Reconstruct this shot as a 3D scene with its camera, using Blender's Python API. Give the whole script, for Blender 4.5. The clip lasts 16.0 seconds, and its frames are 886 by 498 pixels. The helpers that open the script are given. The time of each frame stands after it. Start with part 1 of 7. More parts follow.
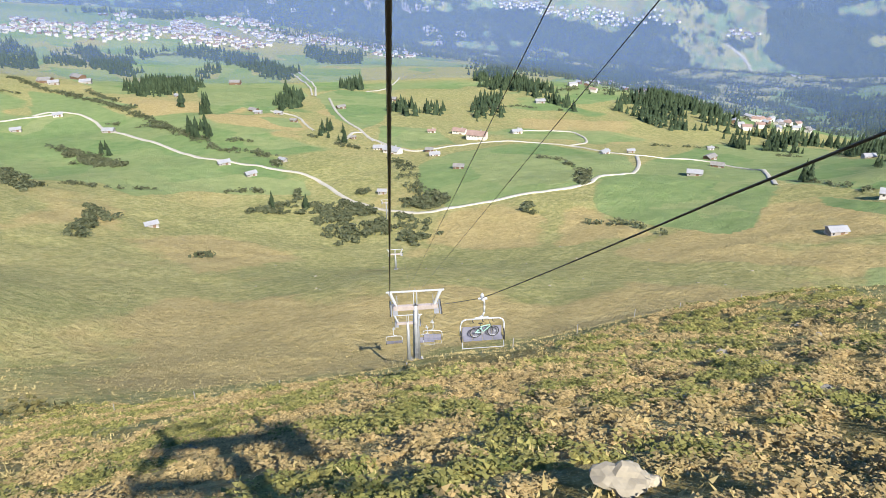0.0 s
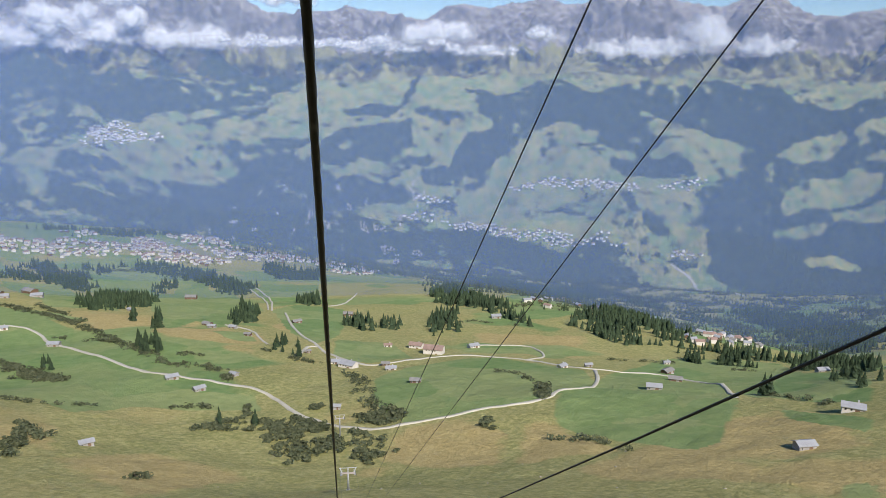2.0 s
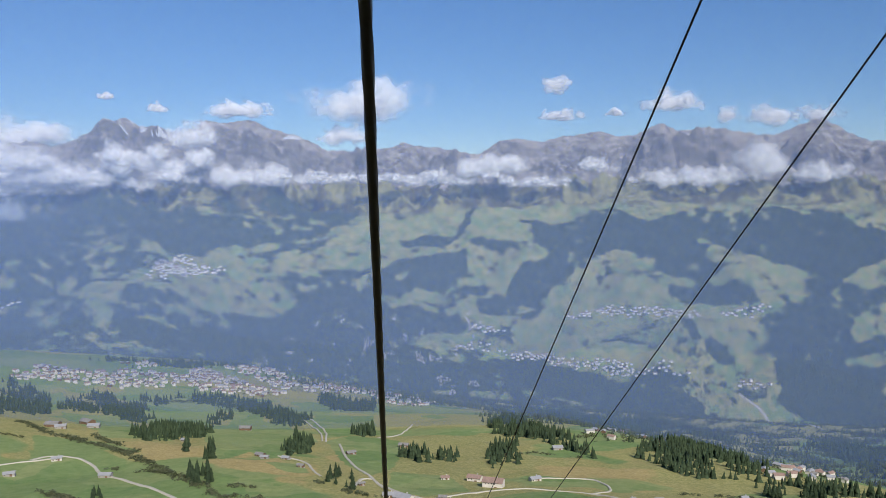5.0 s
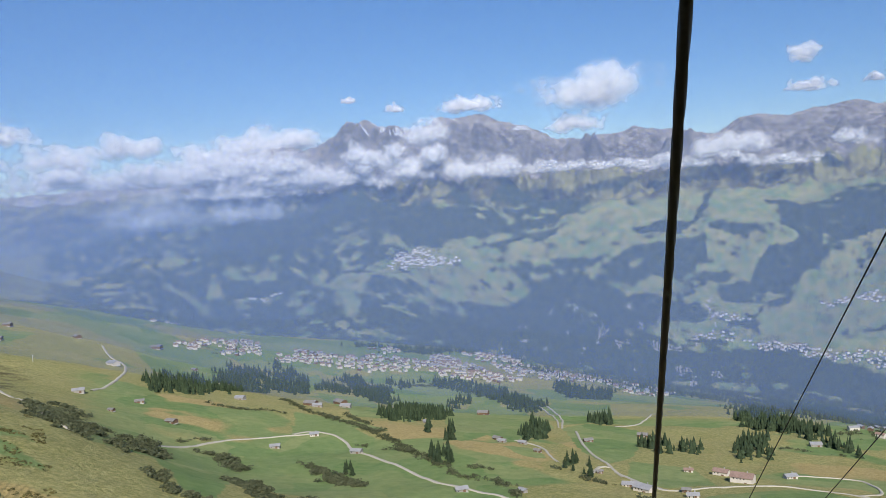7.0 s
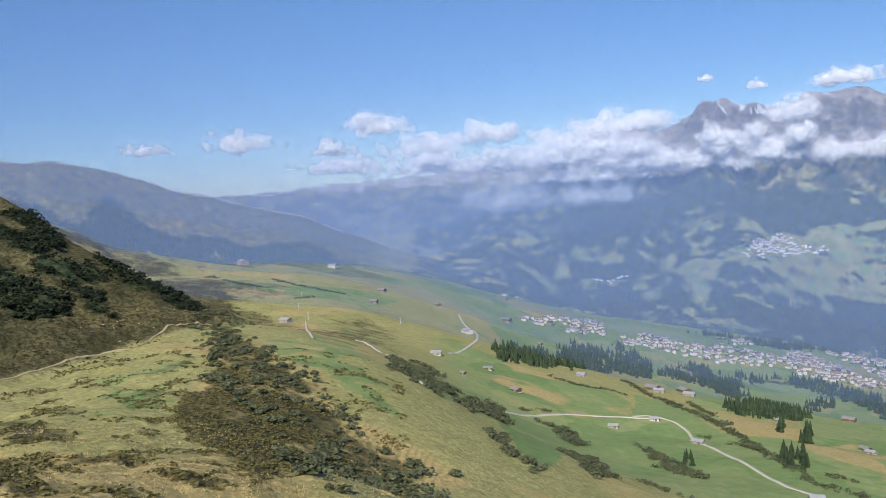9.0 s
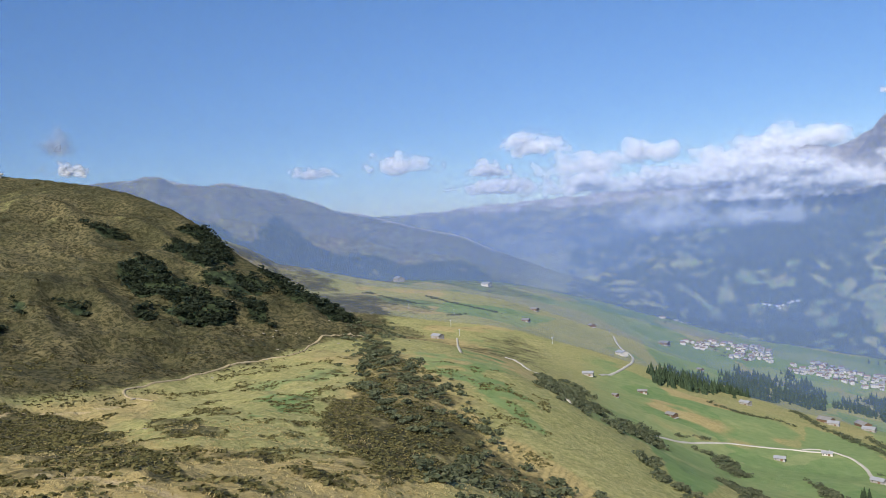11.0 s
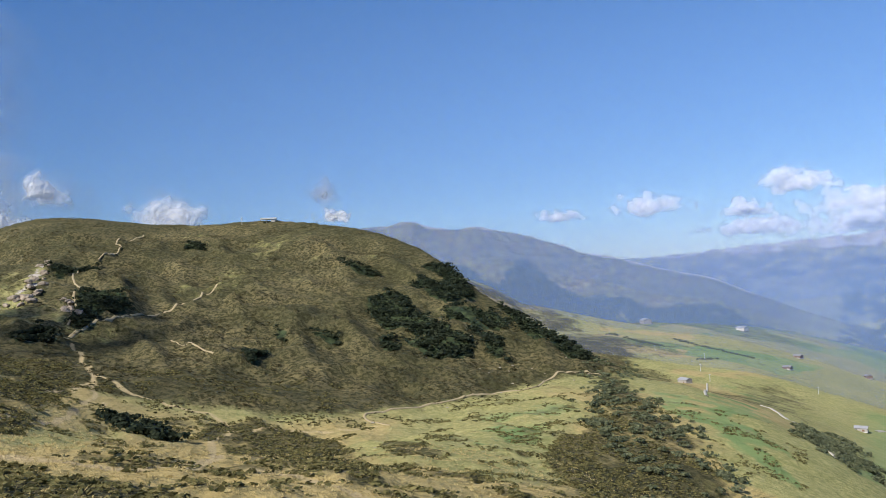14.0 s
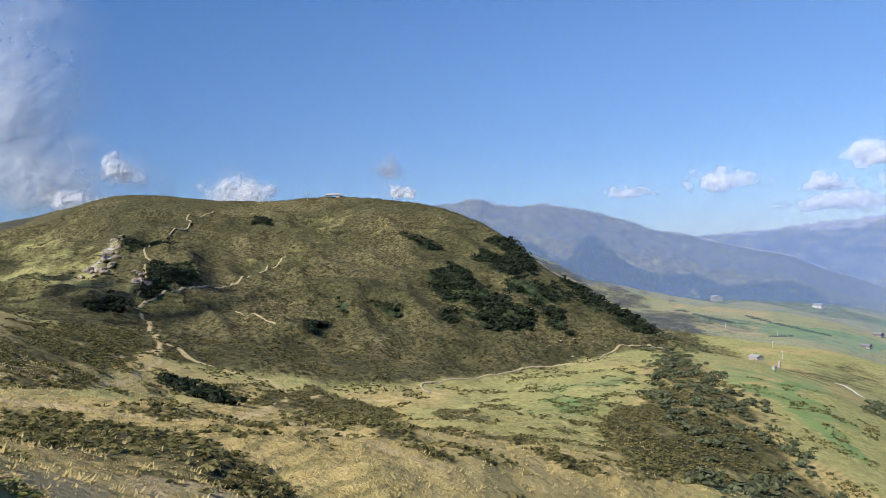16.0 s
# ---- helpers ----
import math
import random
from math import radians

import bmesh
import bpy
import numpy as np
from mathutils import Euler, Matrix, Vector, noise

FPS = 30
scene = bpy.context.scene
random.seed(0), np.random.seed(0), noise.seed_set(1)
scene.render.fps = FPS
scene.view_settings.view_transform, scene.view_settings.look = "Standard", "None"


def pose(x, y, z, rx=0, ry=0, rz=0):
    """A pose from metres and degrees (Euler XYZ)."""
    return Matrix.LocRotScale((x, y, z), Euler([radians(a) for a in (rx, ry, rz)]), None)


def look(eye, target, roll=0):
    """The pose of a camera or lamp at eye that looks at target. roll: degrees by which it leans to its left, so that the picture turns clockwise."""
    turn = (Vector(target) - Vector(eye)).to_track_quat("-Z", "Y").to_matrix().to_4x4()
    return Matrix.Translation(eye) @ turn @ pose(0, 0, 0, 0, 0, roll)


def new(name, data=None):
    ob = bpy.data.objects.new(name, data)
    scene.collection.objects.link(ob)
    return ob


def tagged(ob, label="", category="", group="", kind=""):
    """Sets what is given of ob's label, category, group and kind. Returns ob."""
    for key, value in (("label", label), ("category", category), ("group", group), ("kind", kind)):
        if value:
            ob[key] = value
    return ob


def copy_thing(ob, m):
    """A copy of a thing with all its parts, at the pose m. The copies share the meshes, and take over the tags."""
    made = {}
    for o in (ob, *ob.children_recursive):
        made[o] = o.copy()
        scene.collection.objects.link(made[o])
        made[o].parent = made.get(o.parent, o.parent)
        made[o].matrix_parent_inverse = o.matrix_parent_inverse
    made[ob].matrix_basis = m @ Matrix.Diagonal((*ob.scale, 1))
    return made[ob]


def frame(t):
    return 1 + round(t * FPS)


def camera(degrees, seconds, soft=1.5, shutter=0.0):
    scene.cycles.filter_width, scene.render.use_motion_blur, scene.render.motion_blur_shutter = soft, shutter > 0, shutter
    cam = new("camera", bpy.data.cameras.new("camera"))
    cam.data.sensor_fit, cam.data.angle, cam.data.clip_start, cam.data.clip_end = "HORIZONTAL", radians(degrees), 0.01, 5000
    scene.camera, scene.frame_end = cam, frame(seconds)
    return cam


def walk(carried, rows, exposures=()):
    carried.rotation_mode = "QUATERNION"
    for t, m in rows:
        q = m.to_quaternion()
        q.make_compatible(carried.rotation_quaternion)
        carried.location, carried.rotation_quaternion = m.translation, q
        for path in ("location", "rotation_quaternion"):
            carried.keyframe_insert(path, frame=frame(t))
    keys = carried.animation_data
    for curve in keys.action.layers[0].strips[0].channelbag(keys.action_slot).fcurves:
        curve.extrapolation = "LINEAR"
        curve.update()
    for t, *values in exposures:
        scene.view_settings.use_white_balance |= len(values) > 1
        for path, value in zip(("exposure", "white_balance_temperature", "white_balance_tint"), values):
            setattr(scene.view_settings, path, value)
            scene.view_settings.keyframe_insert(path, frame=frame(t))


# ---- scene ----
cam = camera(57.22, 16.0, soft=0.8)
# the seat rides down under the rope, x to its side, y ahead
PATH = [
    (0.0, pose(-0.09, -0.00, 0.00, 61.59, 0.69, -3.67)),
    (0.5, pose(-0.06, 1.79, -1.19, 64.30, 0.25, -3.99)),
    (1.0, pose(-0.03, 3.58, -2.38, 68.05, -0.23, -4.46)),
    (1.5, pose(-0.01, 5.37, -3.58, 72.44, -0.52, -5.33)),
    (2.0, pose(-0.08, 7.16, -4.77, 76.76, -0.42, -6.53)),
    (2.5, pose(-0.18, 8.94, -5.96, 80.28, 0.01, -7.91)),
    (3.0, pose(-0.26, 10.73, -7.15, 82.75, 0.35, -8.73)),
    (5.5, pose(-0.40, 19.68, -13.12, 86.07, 1.18, 0.29)),
    (6.0, pose(-0.51, 21.46, -14.31, 86.13, 1.92, 3.86)),
    (6.5, pose(-0.65, 23.25, -15.50, 86.06, 2.78, 8.10)),
    (7.0, pose(-0.78, 25.04, -16.69, 85.83, 3.42, 13.33)),
    (7.5, pose(-0.90, 26.82, -17.88, 85.56, 3.59, 19.37)),
    (8.0, pose(-0.97, 28.61, -19.08, 85.39, 3.50, 25.83)),
    (8.5, pose(-1.00, 30.40, -20.27, 85.49, 3.27, 32.08)),
    (9.0, pose(-1.04, 32.19, -21.46, 86.06, 3.17, 37.65)),
    (9.5, pose(-1.08, 33.98, -22.65, 86.85, 3.21, 42.07)),
    (12.0, pose(-1.28, 42.92, -28.62, 88.89, 2.84, 52.76)),
    (12.5, pose(-1.32, 44.71, -29.81, 89.56, 2.53, 56.26)),
    (13.0, pose(-1.36, 46.50, -31.00, 90.56, 2.44, 60.22)),
    (13.5, pose(-1.40, 48.29, -32.19, 91.50, 2.72, 63.68)),
    (14.0, pose(-1.44, 50.08, -33.39, 92.19, 3.20, 66.03)),
    (14.5, pose(-1.48, 51.86, -34.58, 92.40, 3.52, 67.39)),
    (15.0, pose(-1.52, 53.65, -35.77, 92.14, 3.55, 68.26)),
    (15.5, pose(-1.56, 55.44, -36.96, 91.59, 3.36, 69.35)),
    (16.0, pose(-1.60, 57.23, -38.15, 90.93, 3.22, 70.88)),
]

walk(cam, PATH, [(0.0, 0.94), (1.0, 0.68), (2.0, 0.25), (3.0, 0.05), (5.5, 0.0), (9.0, 0.2), (12.0, 0.25), (16.0, 0.45)])

SUN_EL, SUN_AZ = 41.0, 160.0  # height, and bearing clockwise from the y axis
world = bpy.data.worlds.new("sky")
scene.world = world
world.use_nodes = True
wn = world.node_tree.nodes
sky = wn.new("ShaderNodeTexSky")
sky.sky_type = "NISHITA"
sky.sun_disc = False
sky.sun_elevation, sky.sun_rotation = radians(SUN_EL), radians(SUN_AZ)
sky.altitude, sky.air_density, sky.dust_density, sky.ozone_density = 1900, 1.0, 0.15, 2.5
wn["Background"].inputs["Strength"].default_value = 0.106
deep = wn.new("ShaderNodeHueSaturation")
deep.inputs["Saturation"].default_value = 1.28
deep.inputs["Hue"].default_value = 0.506
world.node_tree.links.new(sky.outputs[0], deep.inputs["Color"])
world.node_tree.links.new(deep.outputs[0], wn["Background"].inputs["Color"])
sun = new("sun", bpy.data.lights.new("sun", "SUN"))
sun.data.energy, sun.data.angle, sun.data.color = 5.6, radians(0.53), (1.0, 0.95, 0.87)
to_sun = Vector((math.sin(radians(SUN_AZ)) * math.cos(radians(SUN_EL)), math.cos(radians(SUN_AZ)) * math.cos(radians(SUN_EL)), math.sin(radians(SUN_EL))))
sun.matrix_world = look(to_sun * 500, (0, 0, 0))
scene.cycles.transparent_max_bounces = 48


def material(name, rough=0.9, metal=0.0):
    m = bpy.data.materials.new(name)
    m.use_nodes = True
    b = m.node_tree.nodes["Principled BSDF"]
    b.inputs["Roughness"].default_value, b.inputs["Metallic"].default_value = rough, metal
    return m, m.node_tree.nodes, m.node_tree.links, b


def noise_node(nodes, links, scale, detail=4.0, rough=0.6, coord=None):
    n = nodes.new("ShaderNodeTexNoise")
    n.inputs["Scale"].default_value, n.inputs["Detail"].default_value, n.inputs["Roughness"].default_value = scale, detail, rough
    if coord:
        links.new(coord, n.inputs["Vector"])
    return n.outputs["Fac"]


def ramp(nodes, links, fac, stops):
    r = nodes.new("ShaderNodeValToRGB")
    while len(r.color_ramp.elements) < len(stops):
        r.color_ramp.elements.new(0.5)
    for e, (p, c) in zip(r.color_ramp.elements, stops):
        e.position, e.color = p, (*c, 1)
    links.new(fac, r.inputs[0])
    return r.outputs[0]


def mix(nodes, links, fac, a, b, kind="MIX"):
    m = nodes.new("ShaderNodeMix")
    m.data_type, m.blend_type = "RGBA", kind
    for socket, v in ((m.inputs[0], fac), (m.inputs[6], a), (m.inputs[7], b)):
        if isinstance(v, (int, float)):
            socket.default_value = v
        elif isinstance(v, tuple):
            socket.default_value = (*v, 1)
        else:
            links.new(v, socket)
    return m.outputs[2]


def plain(name, colour, rough=0.7, metal=0.0, grain=6.0, amount=0.25, bump=0.0):
    """A surface of one colour with grain and stains at two sizes."""
    m, n, l, b = material(name, rough, metal)
    co = n.new("ShaderNodeTexCoord").outputs["Object"]
    f = noise_node(n, l, grain, 5, 0.65, co)
    g = noise_node(n, l, grain * 0.13, 3, 0.6, co)
    dark = tuple(c * (1 - amount) for c in colour)
    light = tuple(min(1, c * (1 + amount * 0.7)) for c in colour)
    c = mix(n, l, 0.5, ramp(n, l, f, [(0.3, dark), (0.7, light)]), ramp(n, l, g, [(0.35, dark), (0.65, light)]))
    l.new(c, b.inputs["Base Color"])
    if bump:
        k = n.new("ShaderNodeBump")
        k.inputs["Strength"].default_value = bump
        l.new(f, k.inputs["Height"])
        l.new(k.outputs[0], b.inputs["Normal"])
    return m


def ground_material():
    m, n, l, b = material("alpine_ground", 0.95)
    b.inputs["Specular IOR Level"].default_value = 0.15
    co = n.new("ShaderNodeTexCoord").outputs["Object"]

    def attr(name):
        a = n.new("ShaderNodeAttribute")
        a.attribute_name = name
        return a.outputs["Fac"]

    def ragged(name, grain, amount=0.7, edge=0.14):
        """A cover whose rim breaks up into tongues and specks."""
        a = n.new("ShaderNodeMath")
        a.operation = "MULTIPLY_ADD"
        l.new(grain, a.inputs[0])
        a.inputs[1].default_value = amount
        l.new(attr(name), a.inputs[2])
        s = n.new("ShaderNodeMapRange")
        s.interpolation_type = "SMOOTHSTEP"
        s.inputs["From Min"].default_value, s.inputs["From Max"].default_value = 0.5 + amount / 2 - edge, 0.5 + amount / 2 + edge
        l.new(a.outputs[0], s.inputs["Value"])
        return s.outputs[0]

    fine, mid, wide = noise_node(n, l, 1.7, 7, 0.72, co), noise_node(n, l, 0.11, 7, 0.7, co), noise_node(n, l, 0.012, 7, 0.65, co)
    cells = n.new("ShaderNodeTexVoronoi")
    cells.inputs["Scale"].default_value = 0.014
    warp = n.new("ShaderNodeVectorMath")
    warp.operation = "MULTIPLY_ADD"
    big = n.new("ShaderNodeTexNoise")
    big.inputs["Scale"].default_value, big.inputs["Detail"].default_value = 0.02, 4
    l.new(co, big.inputs["Vector"])
    l.new(big.outputs["Color"], warp.inputs[0])
    warp.inputs[1].default_value = (60, 60, 60)
    l.new(co, warp.inputs[2])
    l.new(warp.outputs[0], cells.inputs["Vector"])
    tone = n.new("ShaderNodeSeparateColor")
    l.new(cells.outputs["Color"], tone.inputs[0])
    parcel = tone.outputs[0]
    grass = mix(n, l, 0.5, ramp(n, l, mid, [(0.3, (0.19, 0.205, 0.07)), (0.7, (0.42, 0.4, 0.175))]), ramp(n, l, wide, [(0.32, (0.19, 0.235, 0.08)), (0.68, (0.41, 0.4, 0.185))]))
    grass = mix(n, l, 0.3, grass, ramp(n, l, parcel, [(0.1, (0.15, 0.20, 0.06)), (0.9, (0.36, 0.31, 0.13))]))
    dry = mix(n, l, 0.45, ramp(n, l, mid, [(0.3, (0.28, 0.22, 0.085)), (0.7, (0.53, 0.425, 0.19))]), ramp(n, l, fine, [(0.3, (0.22, 0.17, 0.07)), (0.75, (0.56, 0.45, 0.21))]))
    lush = mix(n, l, 0.5, ramp(n, l, mid, [(0.34, (0.13, 0.2, 0.065)), (0.66, (0.27, 0.32, 0.13))]), ramp(n, l, parcel, [(0.1, (0.12, 0.21, 0.07)), (0.9, (0.28, 0.3, 0.13))]))
    clump = noise_node(n, l, 0.42, 6, 0.7, co)
    heath = mix(n, l, 0.5, ramp(n, l, fine, [(0.36, (0.1, 0.085, 0.028)), (0.52, (0.26, 0.2, 0.07)), (0.7, (0.5, 0.37, 0.15))]), ramp(n, l, clump, [(0.4, (0.12, 0.12, 0.04)), (0.52, (0.32, 0.26, 0.1)), (0.66, (0.56, 0.43, 0.18))]))
    grass = mix(n, l, 0.35, grass, ramp(n, l, clump, [(0.35, (0.12, 0.13, 0.035)), (0.65, (0.42, 0.35, 0.14))]))
    # cattle steps along the contours
    hz = n.new("ShaderNodeSeparateXYZ")
    l.new(co, hz.inputs[0])
    lane = n.new("ShaderNodeMath")
    lane.operation = "MULTIPLY_ADD"
    l.new(mid, lane.inputs[0])
    lane.inputs[1].default_value = 2.6
    l.new(hz.outputs["Z"], lane.inputs[2])
    steps = n.new("ShaderNodeMath")
    steps.operation = "SINE"
    scaled = n.new("ShaderNodeMath")
    scaled.operation = "MULTIPLY"
    scaled.inputs[1].default_value = 5.5
    l.new(lane.outputs[0], scaled.inputs[0])
    l.new(scaled.outputs[0], steps.inputs[0])
    trodden = n.new("ShaderNodeMath")
    trodden.operation = "MULTIPLY"
    trodden.inputs[1].default_value = 0.4
    l.new(attr("tread"), trodden.inputs[0])
    dry = mix(n, l, trodden.outputs[0], dry, ramp(n, l, steps.outputs[0], [(0.1, (0.66, 0.48, 0.18)), (0.6, (0.11, 0.1, 0.034))]))
    dry = mix(n, l, 0.3, dry, ramp(n, l, clump, [(0.38, (0.12, 0.11, 0.035)), (0.6, (0.5, 0.39, 0.18))]))
    # mottled from near-black: light and shadow of the crowns put into the colour
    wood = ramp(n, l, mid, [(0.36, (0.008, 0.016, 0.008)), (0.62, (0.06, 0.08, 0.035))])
    # moor: dark cushions of dwarf shrub over olive turf
    tufts = noise_node(n, l, 0.3, 4, 0.75, co)
    turf = mix(n, l, 0.5, ramp(n, l, wide, [(0.4, (0.052, 0.052, 0.024)), (0.5, (0.105, 0.092, 0.043)), (0.62, (0.225, 0.182, 0.088))]), ramp(n, l, mid, [(0.35, (0.052, 0.052, 0.024)), (0.65, (0.185, 0.155, 0.073))]))
    moor = mix(n, l, ramp(n, l, tufts, [(0.44, (0.94, 0.94, 0.94)), (0.56, (0.05, 0.05, 0.05))]), turf, ramp(n, l, fine, [(0.35, (0.016, 0.02, 0.008)), (0.7, (0.06, 0.056, 0.02))]))
    crag = noise_node(n, l, 0.035, 9, 0.8, co)
    rock = mix(n, l, 0.6, ramp(n, l, mid, [(0.36, (0.17, 0.16, 0.15)), (0.62, (0.48, 0.45, 0.42))]), ramp(n, l, crag, [(0.4, (0.17, 0.155, 0.145)), (0.5, (0.38, 0.34, 0.31)), (0.6, (0.66, 0.59, 0.54))]))
    rock = mix(n, l, 0.45, rock, ramp(n, l, wide, [(0.42, (0.11, 0.105, 0.11)), (0.5, (0.36, 0.32, 0.29)), (0.58, (0.8, 0.72, 0.65))]))
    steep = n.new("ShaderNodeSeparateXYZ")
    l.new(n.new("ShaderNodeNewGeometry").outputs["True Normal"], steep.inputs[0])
    # rock turns paler on the flatter faces, darker on the steep ones
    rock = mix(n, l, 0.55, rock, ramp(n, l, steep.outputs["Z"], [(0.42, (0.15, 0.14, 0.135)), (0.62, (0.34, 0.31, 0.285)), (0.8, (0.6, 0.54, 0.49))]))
    grass = mix(n, l, 0.38, grass, ramp(n, l, tufts, [(0.4, (0.15, 0.155, 0.05)), (0.5, (0.3, 0.275, 0.11)), (0.62, (0.5, 0.43, 0.2))]))
    broken = noise_node(n, l, 0.045, 9, 0.74, co)
    c = mix(n, l, ragged("dry", broken, 0.7, 0.22), grass, dry)
    c = mix(n, l, ragged("lush", broken, 0.4, 0.14), c, lush)
    c = mix(n, l, ragged("heath", broken, 1.0, 0.22), c, heath)
    c = mix(n, l, ragged("moor", broken, 1.2, 0.2), c, moor)
    c = mix(n, l, ragged("worn", broken, 0.5, 0.2), c, ramp(n, l, fine, [(0.3, (0.32, 0.25, 0.12)), (0.7, (0.6, 0.47, 0.26))]))
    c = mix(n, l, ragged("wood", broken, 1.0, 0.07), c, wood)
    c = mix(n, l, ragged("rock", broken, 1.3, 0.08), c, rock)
    c = mix(n, l, ragged("snow", broken, 0.6, 0.06), c, (0.8, 0.82, 0.85))
    l.new(c, b.inputs["Base Color"])
    k = n.new("ShaderNodeBump")
    k.inputs["Strength"].default_value, k.inputs["Distance"].default_value = 0.7, 0.35
    l.new(fine, k.inputs["Height"])
    k2 = n.new("ShaderNodeBump")
    k2.inputs["Strength"].default_value, k2.inputs["Distance"].default_value = 0.75, 2.2
    l.new(clump, k2.inputs["Height"])
    l.new(k.outputs[0], k2.inputs["Normal"])
    k3 = n.new("ShaderNodeBump")
    l.new(attr("rock"), k3.inputs["Strength"])
    k3.inputs["Distance"].default_value = 28.0
    l.new(crag, k3.inputs["Height"])
    l.new(k2.outputs[0], k3.inputs["Normal"])
    l.new(k3.outputs[0], b.inputs["Normal"])
    return m


def haze_material(west_only=False):
    """Haze put into a tinted sheet: mostly clear, bluish scatter, thicker low down."""
    m = bpy.data.materials.new("western_haze_sheet" if west_only else "valley_haze_sheet")
    m.use_nodes = True
    n, l = m.node_tree.nodes, m.node_tree.links
    n.clear()
    out = n.new("ShaderNodeOutputMaterial")
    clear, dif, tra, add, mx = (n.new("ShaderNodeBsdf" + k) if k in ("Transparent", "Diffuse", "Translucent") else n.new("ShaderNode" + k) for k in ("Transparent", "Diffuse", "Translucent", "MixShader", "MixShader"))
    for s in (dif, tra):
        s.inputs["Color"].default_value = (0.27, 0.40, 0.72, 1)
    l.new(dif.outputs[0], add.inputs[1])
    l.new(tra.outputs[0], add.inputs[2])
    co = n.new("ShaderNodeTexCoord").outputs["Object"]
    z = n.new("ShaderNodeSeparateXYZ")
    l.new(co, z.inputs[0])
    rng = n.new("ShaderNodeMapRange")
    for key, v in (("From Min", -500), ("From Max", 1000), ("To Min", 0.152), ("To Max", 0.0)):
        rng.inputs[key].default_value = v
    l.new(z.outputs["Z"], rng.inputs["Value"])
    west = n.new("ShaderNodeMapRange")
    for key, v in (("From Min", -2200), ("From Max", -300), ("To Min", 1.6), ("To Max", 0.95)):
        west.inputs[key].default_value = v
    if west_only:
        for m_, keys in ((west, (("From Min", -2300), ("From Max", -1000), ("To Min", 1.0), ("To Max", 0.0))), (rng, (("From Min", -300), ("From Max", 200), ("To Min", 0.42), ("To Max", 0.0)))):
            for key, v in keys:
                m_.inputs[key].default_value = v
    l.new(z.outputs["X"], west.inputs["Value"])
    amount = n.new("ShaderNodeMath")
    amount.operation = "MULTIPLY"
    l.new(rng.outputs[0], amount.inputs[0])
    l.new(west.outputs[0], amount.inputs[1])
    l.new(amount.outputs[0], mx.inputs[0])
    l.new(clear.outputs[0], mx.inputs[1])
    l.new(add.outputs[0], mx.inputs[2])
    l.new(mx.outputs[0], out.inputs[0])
    return m


def leaf_material(name, dark, light, rough=0.75, low=None, high=None):
    """Foliage: each tuft its own shade, light passing through a little."""
    m, n, l, b = material(name, rough)
    b.inputs["Specular IOR Level"].default_value = 0.2
    geo = n.new("ShaderNodeNewGeometry").outputs["Random Per Island"]
    co = n.new("ShaderNodeTexCoord").outputs["Object"]
    f = noise_node(n, l, 0.9, 3, 0.6, co)
    c = mix(n, l, 0.45, ramp(n, l, geo, [(0.05, dark), (0.95, light)]), ramp(n, l, f, [(0.38, low or dark), (0.62, high or light)]))
    l.new(c, b.inputs["Base Color"])
    t = n.new("ShaderNodeBsdfTranslucent")
    l.new(c, t.inputs["Color"])
    s = n.new("ShaderNodeMixShader")
    s.inputs[0].default_value = 0.38
    l.new(b.outputs[0], s.inputs[1])
    l.new(t.outputs[0], s.inputs[2])
    l.new(s.outputs[0], n["Material Output"].inputs[0])
    return m


def cloud_material(name, cover, soft, thick, colour=(0.9, 0.9, 0.91)):
    """Water droplets in lit heaps: opaque where dense, fraying out at the rim."""
    m = bpy.data.materials.new(name)
    m.use_nodes = True
    n, l = m.node_tree.nodes, m.node_tree.links
    n.clear()

    def maths(op, a, b=None):
        k = n.new("ShaderNodeMath")
        k.operation = op
        for s, v in zip(k.inputs, (a, b)):
            if v is None:
                continue
            if isinstance(v, (int, float)):
                s.default_value = v
            else:
                l.new(v, s)
        return k.outputs[0]

    at = n.new("ShaderNodeAttribute")
    at.attribute_name = "puff"
    at2 = n.new("ShaderNodeAttribute")
    at2.attribute_name = "rim"
    rim = at2.outputs["Fac"]
    f = noise_node(n, l, 1.15, 6, 0.52, at.outputs["Vector"])
    dens = maths("ADD", maths("MULTIPLY", rim, 1.0), maths("MULTIPLY", maths("SUBTRACT", f, 0.5), 2.1))
    rng = n.new("ShaderNodeMapRange")
    rng.interpolation_type = "SMOOTHSTEP"
    for key, v in (("From Min", cover), ("From Max", cover + soft), ("To Min", 0.0), ("To Max", thick)):
        rng.inputs[key].default_value = v
    l.new(dens, rng.inputs["Value"])
    bump = n.new("ShaderNodeBump")
    bump.inputs["Strength"].default_value, bump.inputs["Distance"].default_value = 0.55, 90.0
    l.new(f, bump.inputs["Height"])
    out, clear, dif, tra, both, mx = n.new("ShaderNodeOutputMaterial"), n.new("ShaderNodeBsdfTransparent"), n.new("ShaderNodeBsdfDiffuse"), n.new("ShaderNodeBsdfTranslucent"), n.new("ShaderNodeMixShader"), n.new("ShaderNodeMixShader")
    both.inputs[0].default_value = 0.35
    for s in (dif, tra):
        s.inputs["Color"].default_value = (*colour, 1)
        l.new(bump.outputs[0], s.inputs["Normal"])
    l.new(dif.outputs[0], both.inputs[1])
    l.new(tra.outputs[0], both.inputs[2])
    l.new(rng.outputs[0], mx.inputs[0])
    l.new(clear.outputs[0], mx.inputs[1])
    l.new(both.outputs[0], mx.inputs[2])
    l.new(mx.outputs[0], out.inputs[0])
    return m


